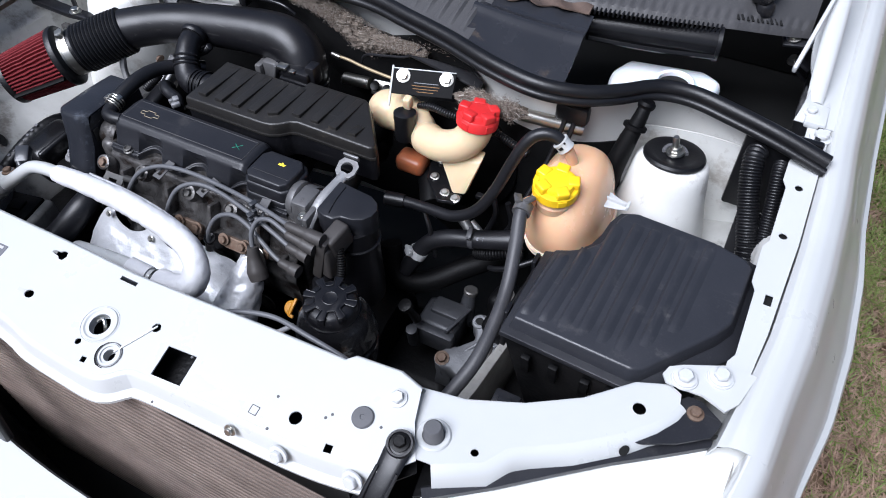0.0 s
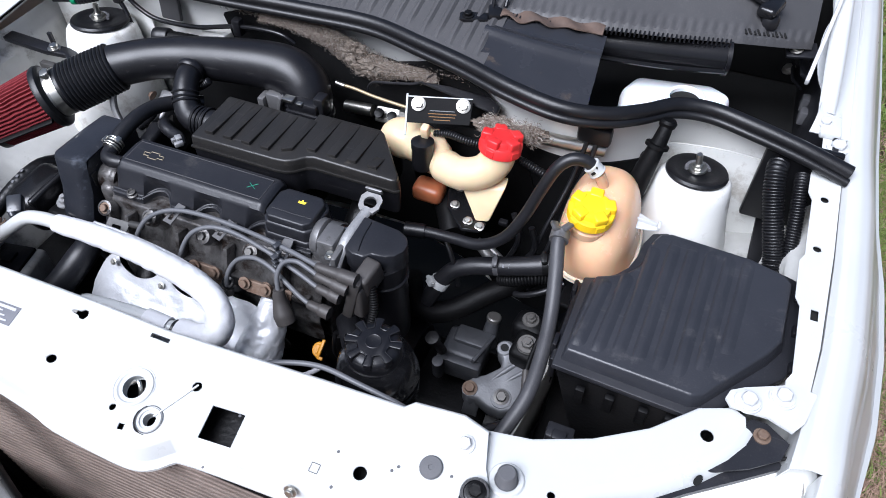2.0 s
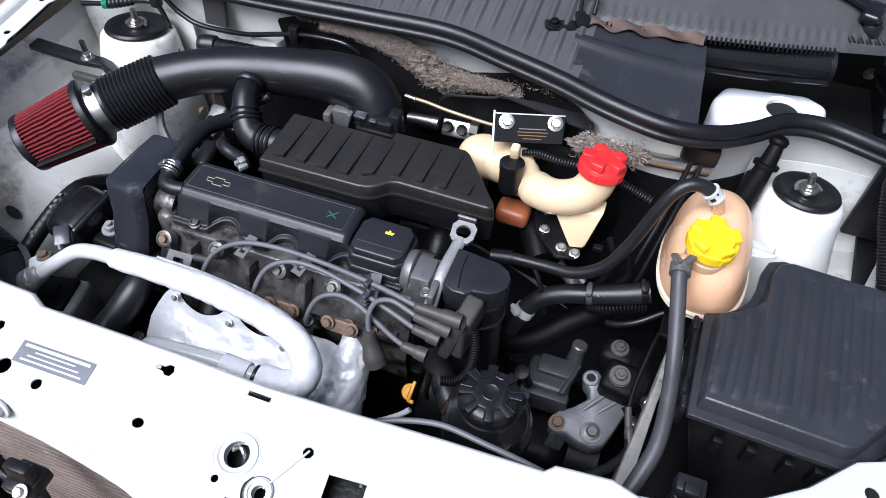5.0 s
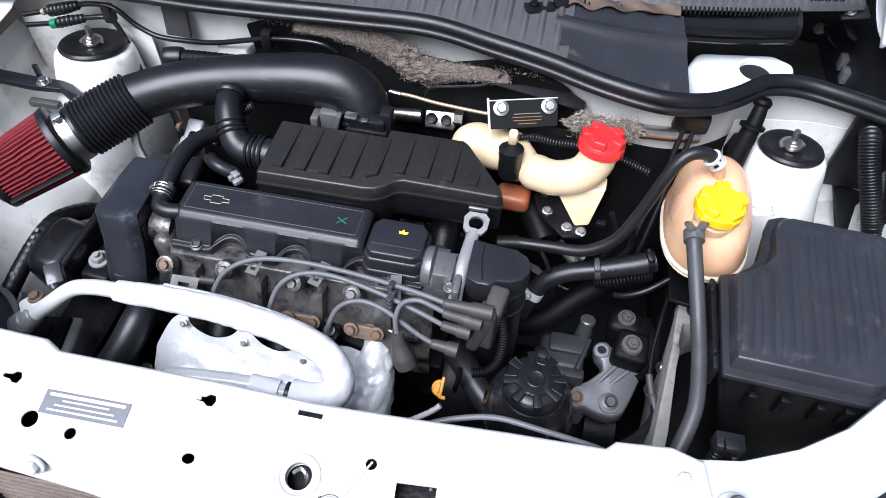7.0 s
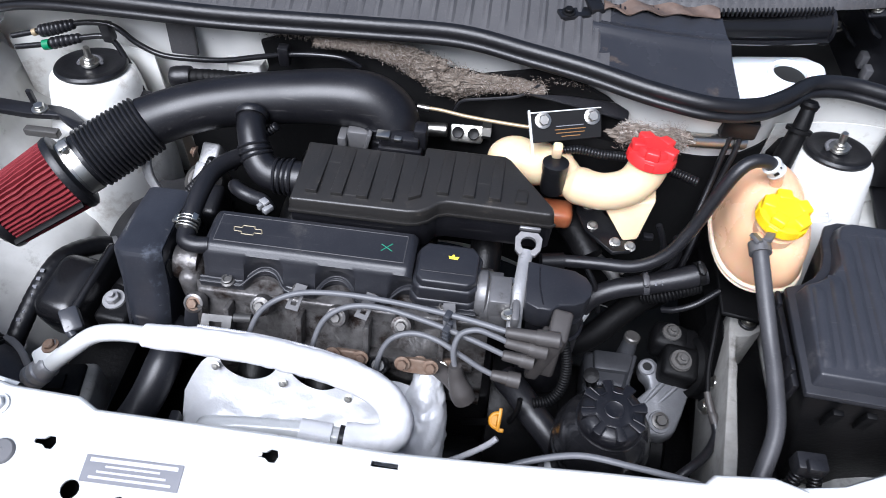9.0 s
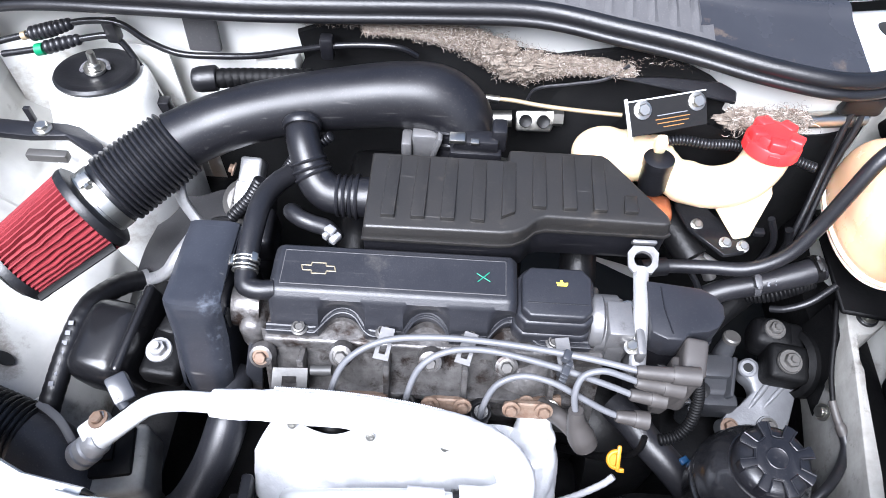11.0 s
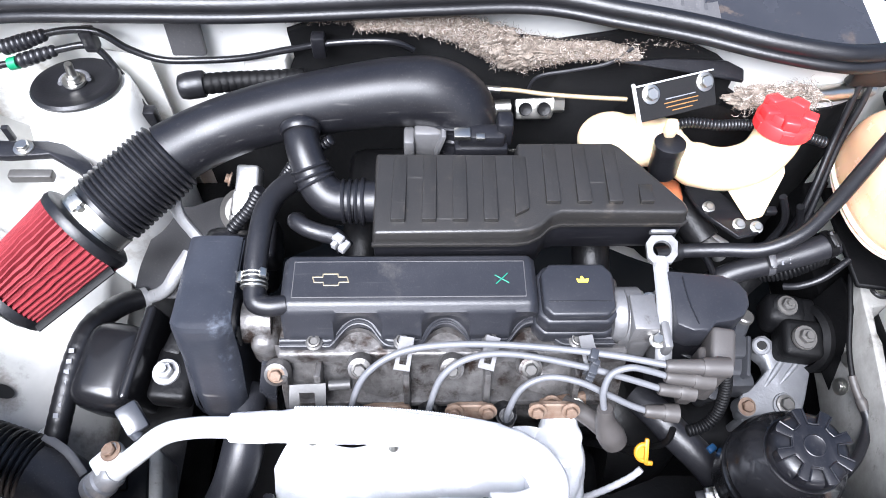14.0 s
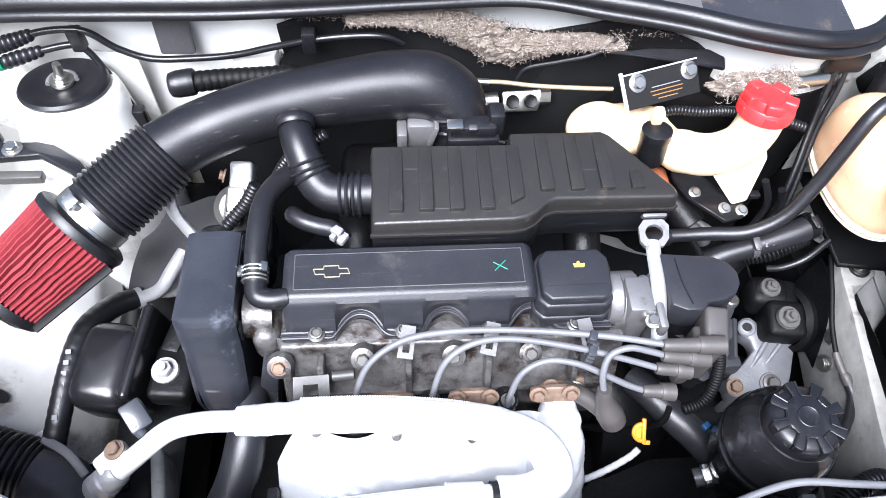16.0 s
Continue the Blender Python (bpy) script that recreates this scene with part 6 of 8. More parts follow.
def shield(u, v):
    x = -0.290 + 0.297 * u
    cut = 0.0
    for c in (-0.206, -0.117):
        d = abs(x - c)
        if d < 0.037:
            cut = max(cut, math.sqrt(0.037 ** 2 - d * d) * 0.90)
    corner = max(0.0, 1 - u / 0.13)
    cut = max(cut, 0.010 * corner ** 2)
    zt = 0.590 - 0.135 * (x + 0.268) * 0.5
    s = cut + (0.21 - cut) * v
    y = 0.176 - 0.55 * min(s, 0.05) - 0.75 * max(0, min(s - 0.05, 0.07)) + 0.1 * max(0, s - 0.12)
    z = zt - 0.62 * min(s, 0.05) - 0.50 * max(0, min(s - 0.05, 0.07)) - 0.95 * max(0, s - 0.12)
    e = max(0, 1 - u / 0.20) ** 2.0
    x += 0.040 * max(0.0, v - 0.15) ** 1.4 * (1 - u) ** 2
    y += -0.024 * e + 0.0025 * noise.noise(Vector((x * 25, s * 25, 1)))
    z -= 0.052 * e + 0.01 * max(0, (u - 0.85) / 0.15) ** 2
    return (x, y, z + 0.003 * noise.noise(Vector((x * 40, s * 40, 5))) + 0.0030 * abs(noise.noise(Vector((x * 30, s * 60, 9)))) * min(1.0, v * 4))


part("shield_sheet", thick(surface(shield, 150, 40), 0.0012), FOIL, sh, angle=60)
for x, y, z in ((-0.243, 0.163, 0.582), (-0.160, 0.160, 0.566), (-0.078, 0.158, 0.552)):
    bolt((x, y - 0.003, z), (0, -0.7, 0.7), "steel", 0.55, sh)
for x in (-0.206, -0.117):
    part("runner", lathe([(0, 0), (0.020, 0), (0.024, 0.004), (0.024, 0.05), (0, 0.05)], 20, aim((x, 0.172, 0.530), (0, 0.8, 0.6))), GREASE_SHADE_BLACK, sh)
ex = thing("exhaust_runner", "foil-wrapped exhaust runner under the wrapped pipe", "exhaust", (0.01, 0.15, 0.45))
part("wrapped_runner", crumpled(tube([(0.016, 0.192, 0.584), (0.017, 0.178, 0.568), (0.016, 0.150, 0.537), (0.008, 0.115, 0.50), (-0.018, 0.09, 0.46), (-0.05, 0.085, 0.40)], [0.015, 0.021, 0.031, 0.038, 0.043, 0.046], 72, 22), 0.0034, 0.024, 3.0), FOIL, ex, angle=70)
part("runner_flange", box((0.020, 0.196, 0.590), (0.050, 0.016, 0.008), 0.002, (55, 0, 10)), RUST, ex)
bolt((0.032, 0.190, 0.595), (0, -0.7, 0.7), "steel", 1.0, ex)
bolt((0.006, 0.192, 0.597), (0, -0.7, 0.7), "rust", 1.1, ex)

wp = thing("wrapped_pipe", "white heat-wrapped metal pipe across the exhaust side", "pipe", (-0.2, 0.14, 0.6))
WP = [(-0.438, 0.126, 0.588), (-0.408, 0.140, 0.611), (-0.378, 0.152, 0.632), (-0.346, 0.155, 0.641), (-0.31, 0.153, 0.647), (-0.25, 0.151, 0.653), (-0.18, 0.151, 0.650), (-0.11, 0.146, 0.645), (-0.056, 0.137, 0.639),
      (-0.024, 0.124, 0.631), (-0.008, 0.107, 0.619), (-0.010, 0.091, 0.608), (-0.03, 0.083, 0.602), (-0.062, 0.081, 0.601)]
part("bare_pipe", tube(WP[:6], [0.0105, 0.0105, 0.0105, 0.0105, 0.0105, 0.0105], 18, 8), PAINT, wp, "white coated bare pipe")
part("wrap", crumpled(tube(WP[4:], [0.0138, 0.0158, 0.0168, 0.0174, 0.0178, 0.0182, 0.0188, 0.0192, 0.0192, 0.019], 40, 24), 0.0014, 0.022, 1.0), WRAP, wp)
part("wrap_edge", tube([(x, y + 0.0148, z + 0.0070) for x, y, z in WP[5:9]], 0.0022, 8, 10, ribs=0.0016, pitch=0.0024), WRAP, wp)
part("lower_pipe", tube([(-0.066, 0.081, 0.602), (-0.112, 0.081, 0.606), (-0.16, 0.079, 0.605), (-0.205, 0.077, 0.601), (-0.226, 0.080, 0.588), (-0.236, 0.088, 0.56)], 0.0115, 16, 6), PAINT, wp)
part("lower_joint", tube([(-0.078, 0.081, 0.603), (-0.114, 0.081, 0.606)], 0.0145, 18, 2), WRAP, wp)
part("joint_ring", tube([(-0.060, 0.081, 0.601), (-0.070, 0.081, 0.602)], 0.0150, 18, 2), RUBBER, wp)
part("pipe_end", lathe([(0, 0), (0.0150, 0), (0.0162, 0.002), (0.0162, 0.009), (0.0145, 0.010), (0.0145, 0.012), (0.0160, 0.013), (0.0160, 0.020), (0.0140, 0.022), (0.0140, 0.034), (0.0118, 0.038), (0, 0.038)], 28, aim((-0.462, 0.115, 0.570), (0.72, 0.33, 0.55))), CAST_PALE, wp, "machined pipe connector")
part("service_cap", joined(box((-0.412, 0.168, 0.632), (0.022, 0.030, 0.016), 0.003, (20, 0, 35)), tube([(-0.412, 0.158, 0.632), (-0.405, 0.152, 0.625)], 0.006, 10, 2)), SMOKY, wp, "smoky plastic service cap")
part("connector_block", joined(box((-0.440, 0.138, 0.596), (0.034, 0.024, 0.018), 0.005, (10, -20, 35))), PAINT, wp)
bolt((-0.437, 0.144, 0.605), (-0.2, 0.1, 1), "rust", 1.1, wp)

# ---- ignition ----
dist = thing("ignition_coil", "grey-black plastic ignition coil on the cylinder head end", "ignition coil", (0.16, 0.26, 0.5))
co = [(0.121, 0.298), (0.121, 0.236), (0.136, 0.229), (0.152, 0.229), (0.160, 0.238), (0.178, 0.240), (0.190, 0.246), (0.198, 0.258), (0.199, 0.272), (0.192, 0.284), (0.178, 0.292)]
part("coil_top", prism(co[::-1], 0.655, 0.692, 0.003, 2), PLASTIC_DUSTY, dist)
part("coil_edge", tube([(0.136, 0.290, 0.6925), (0.137, 0.262, 0.6925), (0.142, 0.236, 0.6925)], 0.0008, 6, 4), PLASTIC, dist)
part("coil_body", joined(lathe([(0, 0), (0.034, 0), (0.035, 0.01), (0.033, 0.16), (0, 0.16)], 26, pose(0.163, 0.262, 0.500)), box((0.14, 0.262, 0.60), (0.03, 0.06, 0.12), 0.006)), PLASTIC, dist)
part("coil_seam", lathe([(0.0335, 0), (0.0365, 0.001), (0.0365, 0.004), (0.0335, 0.005)], 26, pose(0.163, 0.262, 0.625)), PLASTIC, dist)
part("coil_tower", joined(box((0.164, 0.218, 0.668), (0.024, 0.040, 0.040), 0.005, (12, 0, -10), 3), box((0.156, 0.206, 0.640), (0.026, 0.034, 0.06), 0.005, (0, 0, -10), 3), box((0.150, 0.196, 0.645), (0.016, 0.02, 0.085), 0.004, (0, 14, 0), 2)), BOOT, dist)
ZB = (0.690, 0.672, 0.652, 0.628)
leads = [
    [(-0.201, 0.172, 0.595), (-0.199, 0.180, 0.630), (-0.184, 0.200, 0.660), (-0.150, 0.216, 0.676), (-0.100, 0.221, 0.682), (-0.030, 0.218, 0.684), (0.05, 0.206, 0.688), (0.108, 0.193, 0.690)],
    [(-0.123, 0.172, 0.595), (-0.121, 0.180, 0.630), (-0.108, 0.199, 0.660), (-0.080, 0.211, 0.674), (-0.040, 0.213, 0.676), (0.02, 0.203, 0.672), (0.07, 0.192, 0.664), (0.106, 0.184, 0.655)],
    [(-0.043, 0.170, 0.590), (-0.042, 0.176, 0.622), (-0.030, 0.190, 0.646), (-0.005, 0.197, 0.656), (0.025, 0.192, 0.656), (0.055, 0.182, 0.646), (0.078, 0.175, 0.636), (0.096, 0.171, 0.630)],
    [(0.050, 0.168, 0.640), (0.046, 0.178, 0.662), (0.052, 0.190, 0.678), (0.070, 0.194, 0.685), (0.090, 0.191, 0.682), (0.108, 0.187, 0.678)],
]
for i, path in enumerate(leads):
    ld = thing("ignition_lead", "grey rubber ignition lead with a moulded boot", "ignition lead", path[-1], "ignition leads")
    part("cable", tube(path, 0.0034, 12, 8), GREY_RUBBER, ld)
    z = ZB[(0, 2, 3, 1)[i]]
    e = Vector(path[-1])
    end = Vector((0.162 - 0.012 * (0, 2, 3, 1)[i], e.y - 0.002, z))
    part("coil_boot", tube([e - (end - e) * 0.12, e, e.lerp(end, 0.5), e.lerp(end, 0.55), end], [0.0052, 0.0066, 0.0076, 0.0092, 0.0098], 14, 4), BOOT, ld)
    if i == 3:
        part("plug_boot", tube([(0.050, 0.169, 0.644), (0.053, 0.163, 0.628), (0.060, 0.155, 0.611), (0.066, 0.150, 0.600)], [0.0075, 0.010, 0.0145, 0.0135], 16, 5), BOOT, ld)
        part("plug_sleeve", tube([(0.066, 0.152, 0.606), (0.045, 0.175, 0.600), (0.020, 0.195, 0.594)], [0.012, 0.010, 0.009], 14, 4), BOOT, ld)
    else:
        part("plug_boot", tube([path[0], (path[0][0] + 0.001, path[0][1] + 0.002, path[0][2] + 0.012)], 0.0075, 14, 2), BOOT, ld)
comb = thing("lead_separator", "grey plastic separator clipped round the leads", "cable clip", (0.04, 0.2, 0.67))
part("comb", joined(box((0.035, 0.206, 0.688), (0.008, 0.012, 0.010), 0.002, (0, 10, -20)), *[box((0.036, 0.197, 0.678 - 0.008 * i), (0.008, 0.014, 0.003), 0.001, (0, 10, -20)) for i in range(4)], box((0.036, 0.202, 0.668), (0.007, 0.006, 0.032), 0.001, (0, 10, -20))), SMOKY, comb)
lm = thing("coil_harness", "black corrugated wiring loom below the coil", "wiring loom", (0.15, 0.18, 0.58))
part("loom", tube([(0.172, 0.210, 0.66), (0.180, 0.196, 0.632), (0.178, 0.180, 0.605), (0.166, 0.169, 0.592), (0.147, 0.164, 0.588)], 0.0060, 12, 6, ribs=0.0014, pitch=0.0036), DEEP_BLACK, lm)

dip = thing("dipstick", "yellow plastic oil dipstick handle", "dipstick", (0.106, 0.156, 0.5))
HM = pose(0.106, 0.153, 0.553, 35, 0, -4) @ Matrix.Scale(0.84, 4)
ring = [(0.004 + 0.0105 * math.cos(radians(a)), 0.0105 * math.sin(radians(a)), 0) for a in range(80, 281, 20)]
part("handle", moved(joined(tube(ring, 0.0034, 10, 2), prism([(0.003, -0.008), (0.003, 0.008), (-0.004, 0.007), (-0.007, 0), (-0.004, -0.007)], -0.0030, 0.0030, 0.0008, 1), box((0.006, 0.002, 0.001), (0.0056, 0.034, 0.006), 0.0018), box((0.010, -0.013, 0), (0.010, 0.006, 0.006), 0.0015)), HM), YELLOW_OLD, dip)
part("tube", tube([(0.105, 0.157, 0.545), (0.095, 0.175, 0.50), (0.07, 0.21, 0.42)], 0.005, 10, 4), GREASE_SHADE_BLACK, dip)
part("wire", tube([(0.132, 0.166, 0.590), (0.131, 0.160, 0.572), (0.128, 0.162, 0.548), (0.126, 0.170, 0.52)], 0.0035, 10, 5), DEEP_BLACK, dip)


# ---- reservoirs and the box on the driver's side ----
def remeshed(ob, voxel=0.003, times=8):
    m = ob.modifiers.new("blend", "REMESH")
    m.mode, m.voxel_size, m.use_smooth_shade = "VOXEL", voxel, True
    s = ob.modifiers.new("soften", "SMOOTH")
    s.factor, s.iterations = 0.5, times
    return ob


def ball(c, s):
    bm = bmesh.new()
    bmesh.ops.create_uvsphere(bm, u_segments=24, v_segments=16, radius=1)
    return moved(bm, Matrix.Translation(c) @ Matrix.Diagonal((*s, 1)))


exp = thing("expansion_tank", "peach translucent coolant expansion tank with yellow cap", "coolant tank", (0.42, 0.43, 0.57))


def egg(u, v):
    a, b = 2 * math.pi * u, math.pi * v
    cx, cy, cz = 0.427, 0.430, 0.655
    sx_, sy_ = 0.0535 + 0.004 * (v > 0.5), 0.090
    c, s = math.cos(a), math.sin(a)
    k = abs(math.sin(b)) ** (0.72 if v < 0.5 else 0.55)
    z = math.cos(b)
    zz = cz + (0.084 if z > 0 else 0.052) * math.copysign(abs(z) ** 0.85, z)
    lean = (zz - cz) * 0.25
    x = cx + sx_ * k * math.copysign(abs(c) ** 0.8, c) + 0.006 * max(0, -z)
    y = cy + sy_ * k * math.copysign(abs(s) ** 0.8, s) * (1 - 0.10 * max(0, -z))
    return (x + lean * -0.15, y - lean * 0.1, zz - 0.03 * max(0, -(y - cy)) / 0.09 * (z > 0) * 0)


bm = surface(lambda u, v: egg(u, v * 0.60), 48, 16)
bmesh.ops.remove_doubles(bm, verts=bm.verts, dist=0.0004)
tank = part("tank_upper", bm, TANK, exp, angle=80)
bm = surface(lambda u, v: egg(u, 0.60 + v * 0.40), 48, 18)
bmesh.ops.remove_doubles(bm, verts=bm.verts, dist=0.0004)
part("tank_lower", bm, TANK_FULL, exp, "peach plastic with orange coolant behind it", 80)
seam = []
for i in range(49):
    p = egg(i / 48, 0.60)
    q = Vector((0.42, 0.428, 0))
    d = (Vector((p[0], p[1], 0)) - q).normalized()
    seam.append((p[0] + d.x * 0.0015, p[1] + d.y * 0.0015, p[2]))
part("seam", tube(seam, 0.0034, 8, 1), TANK_SEAM, exp)
part("lower_seam", tube([(0.42 + (x - 0.42) * 0.985, 0.428 + (y - 0.428) * 0.985, z - 0.008) for x, y, z in seam], 0.0022, 8, 1), TANK_SEAM, exp)
part("neck", lathe([(0, 0), (0.025, 0), (0.026, 0.012), (0.024, 0.014), (0.024, 0.03), (0, 0.03)], 26, pose(0.416, 0.374, 0.712, 4, 3, 0)), TANK, exp)


def screw_cap(name, m, mat, parent, r=0.031, h=0.026, lobes=6, label=""):
    """Ribbed skirt, a narrower crown and square finger lugs round it."""
    skirt = lathe([(0, 0), (r - 0.0015, 0), (r, 0.0015), (r, h * 0.52), (r - 0.0015, h * 0.60), (r * 0.80, h * 0.63), (r * 0.78, h * 0.80), (r * 0.73, h * 0.90), (r * 0.45, h * 0.95), (0, h * 0.96)], 40)
    bits = [skirt]
    for k in range(lobes):
        a = 360 * k / lobes
        bits.append(moved(box((r * 0.70, 0, h * 0.76), (r * 0.52, r * 0.58, h * 0.46), 0.0028, seg=3), pose(0, 0, 0, 0, 0, a)))
        bits.append(moved(box((r * 0.985, 0, h * 0.28), (r * 0.06, r * 0.42, h * 0.40), 0.0012, seg=1), pose(0, 0, 0, 0, 0, a)))
    return part(name, moved(joined(*bits), m), mat, parent, label, 35)


screw_cap("cap", pose(0.416, 0.374, 0.734, 4, 3, 20), YELLOW_CAP, exp, 0.031, 0.026, 5, label="bright yellow screw cap")
part("outlet", tube([(0.391, 0.352, 0.722), (0.389, 0.340, 0.728), (0.388, 0.330, 0.728)], 0.0085, 14, 3), TANK, exp)
part("inlet", tube([(0.420, 0.436, 0.728), (0.416, 0.430, 0.748), (0.410, 0.426, 0.764)], 0.008, 14, 3), TANK, exp)
part("ear", joined(moved(prism([(0.0, -0.018), (0.030, -0.010), (0.040, -0.006), (0.044, 0.002), (0.040, 0.009), (0.028, 0.010), (0.0, 0.020)], -0.0015, 0.0015, 0.001, 1), pose(0.464, 0.432, 0.693, 0, 6, 0)), moved(box((0.020, 0, 0.003), (0.036, 0.003, 0.006), 0.001), pose(0.464, 0.432, 0.694, 0, 6, 0)), moved(box((0.041, 0.001, 0.003), (0.004, 0.014, 0.008), 0.001), pose(0.464, 0.432, 0.693, 0, 6, 0))), BOLT_PAINT, exp, "milky plastic fixing lug")

brk = thing("brake_reservoir", "cream plastic brake fluid reservoir with red cap", "fluid reservoir", (0.16, 0.46, 0.6))
bms = [ball((0.095, 0.490, 0.674), (0.040, 0.034, 0.032)), ball((0.124, 0.486, 0.676), (0.035, 0.032, 0.032)), ball((0.160, 0.466, 0.676), (0.026, 0.027, 0.030)),
       ball((0.186, 0.446, 0.680), (0.028, 0.026, 0.026)), ball((0.212, 0.436, 0.684), (0.026, 0.024, 0.024)),
       tube([(0.178, 0.446, 0.682), (0.212, 0.433, 0.688), (0.244, 0.435, 0.700), (0.260, 0.445, 0.716), (0.264, 0.451, 0.735)], [0.025, 0.025, 0.025, 0.026, 0.026], 20, 6),
       tube([(0.160, 0.490, 0.690), (0.150, 0.478, 0.690), (0.150, 0.470, 0.690)], 0.020, 14, 3)]
leg = bmesh.new()
for x, y, z in ((0.216, 0.442, 0.674), (0.218, 0.424, 0.668), (0.284, 0.448, 0.694), (0.284, 0.428, 0.686), (0.250, 0.398, 0.634), (0.270, 0.402, 0.636), (0.250, 0.412, 0.634), (0.270, 0.416, 0.636)):
    leg.verts.new((x, y, z))
bmesh.ops.convex_hull(leg, input=leg.verts)
part("leg", bevelled(leg, 0.003, 2), CREAM, brk)
remeshed(part("reservoir_body", joined(*bms), CREAM, brk), 0.003, 6)
part("lower_chamber", joined(box((0.158, 0.442, 0.626), (0.050, 0.038, 0.030), 0.010, seg=3)), AMBER, brk, "amber lower chamber")
screw_cap("cap", pose(0.264, 0.452, 0.734, -6, 10, 40), RED_CAP, brk, 0.031, 0.028, 5, "bright red screw cap")
part("level_sensor", joined(lathe([(0, 0), (0.0155, 0), (0.0165, 0.004), (0.0165, 0.034), (0.0175, 0.036), (0.0175, 0.046), (0.013, 0.048), (0, 0.048)], 24, aim((0.1475, 0.441, 0.672), (-0.03, 0.12, 1)))), RUBBER, brk, "black rubber level sensor")
part("sensor_plug", joined(box((0.146, 0.458, 0.728), (0.013, 0.015, 0.022), 0.004, (10, 0, 0))), CREAM, brk)
wire = thing("sensor_cable", "black corrugated sensor cable", "cable", (0.25, 0.46, 0.71))
part("sleeve", tube([(0.152, 0.476, 0.712), (0.175, 0.478, 0.716), (0.205, 0.474, 0.716), (0.24, 0.478, 0.712), (0.29, 0.480, 0.700), (0.34, 0.47, 0.69)], [0.004, 0.0055, 0.0055, 0.006, 0.006, 0.006], 12, 6, ribs=0.0014, pitch=0.004), RUBBER, wire)

hl_ = thing("warning_plate", "black plate with two bolts and small orange print", "plate", (0.16, 0.5, 0.73))
PM = Matrix.Translation((0.157, 0.492, 0.742)) @ Matrix.Rotation(radians(17), 4, "Z") @ Matrix.Rotation(radians(42), 4, "X")
part("plate", moved(prism([(-0.052, -0.018), (0.044, -0.018), (0.047, 0.020), (-0.050, 0.020)], -0.001, 0.001, 0.0006, 1), PM), FELT_BLACK, hl_)
part("plate_edge", moved(joined(box((-0.003, 0.021, 0), (0.099, 0.0018, 0.004), 0.0006), box((-0.0515, -0.006, 0), (0.003, 0.062, 0.005), 0.0008)), PM), PAINT, hl_, "bright folded edge")
for dx in (-0.034, 0.033):
    put("bolt", BOLT["steel"], PM @ pose(dx, 0.010, 0.001, 0, 0, 10) @ Matrix.Scale(1.15, 4), hl_)
for i, (w, c) in enumerate(((0.044, LABEL_GREY), (0.050, ORANGE_INK), (0.046, ORANGE_INK), (0.03, ORANGE_INK))):
    part("print_line", moved(box((0.002, 0.001 - 0.0045 * i, 0.0013), (w * 0.85, 0.0011, 0.0004), 0), PM), c, hl_)
bk = part("backing_bracket", joined(prism([(0.19, -0.01), (0.235, -0.022), (0.238, -0.006), (0.22, 0.006), (0.15, 0.012), (0.10, 0.010)], -0.003, 0.003, 0.002, 1)), PLASTIC, hl_)
bk.matrix_basis = pose(0.0, 0.52, 0.748, 20, 0, 4)

# box with the ribbed lid
bx = thing("ribbed_box", "black plastic box with a ribbed lid beside the wing", "air box", (0.56, 0.29, 0.45))
lo = [(0.437, 0.178), (0.590, 0.170), (0.602, 0.176), (0.668, 0.262), (0.682, 0.288), (0.686, 0.388), (0.676, 0.400), (0.632, 0.413), (0.522, 0.420), (0.508, 0.414), (0.500, 0.398), (0.497, 0.370), (0.490, 0.345), (0.476, 0.325), (0.458, 0.312), (0.441, 0.304)]
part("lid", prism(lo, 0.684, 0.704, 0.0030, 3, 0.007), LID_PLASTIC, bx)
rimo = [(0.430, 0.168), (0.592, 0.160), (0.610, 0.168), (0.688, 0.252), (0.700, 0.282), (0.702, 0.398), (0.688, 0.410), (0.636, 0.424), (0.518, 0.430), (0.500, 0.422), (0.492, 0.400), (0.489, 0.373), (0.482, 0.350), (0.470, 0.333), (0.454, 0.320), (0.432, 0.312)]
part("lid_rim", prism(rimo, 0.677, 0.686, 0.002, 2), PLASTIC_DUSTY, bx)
# lower body blacker than the lid: shade below the rim is in its colour
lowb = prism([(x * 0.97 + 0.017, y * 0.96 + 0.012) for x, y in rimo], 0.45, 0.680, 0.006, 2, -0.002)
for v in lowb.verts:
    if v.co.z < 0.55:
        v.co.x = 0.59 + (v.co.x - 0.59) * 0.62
part("lower_box", lowb, GREASE_SHADE_BLACK, bx)
for i in range(8):
    x = 0.457 + 0.0235 * i
    y0 = 0.190 + (0.0 if x < 0.585 else (x - 0.585) * 1.45)
    y1 = lerp_table(x, (0.44, 0.47, 0.49, 0.50, 0.51, 0.63, 0.68), (0.296, 0.312, 0.335, 0.37, 0.404, 0.404, 0.392))
    part("rib", thick(surface(lambda u, v, x=x, y0=y0, y1=y1: (x + 0.0185 * (u - 0.5) + 0.010 * (v - 0.5), y0 + (y1 - y0) * v, 0.7034 + 0.0042 * min(1.0, 5 * u, 2.2 * (1 - u)) * min(1, 10 * v, 10 * (1 - v))), 12, 24), 0.001), LID_PLASTIC, bx, angle=28)
for y in (0.265, 0.322, 0.378):
    part("clip", box((0.694, y, 0.689), (0.009, 0.014, 0.010), 0.0015), PLASTIC, bx)
for x, z in ((0.470, 0.640), (0.505, 0.642), (0.545, 0.640), (0.575, 0.642)):
    part("box_catch", box((x, 0.161, z + 0.012), (0.012, 0.008, 0.036), 0.002, (6, 0, -3)), DEEP_BLACK, bx)
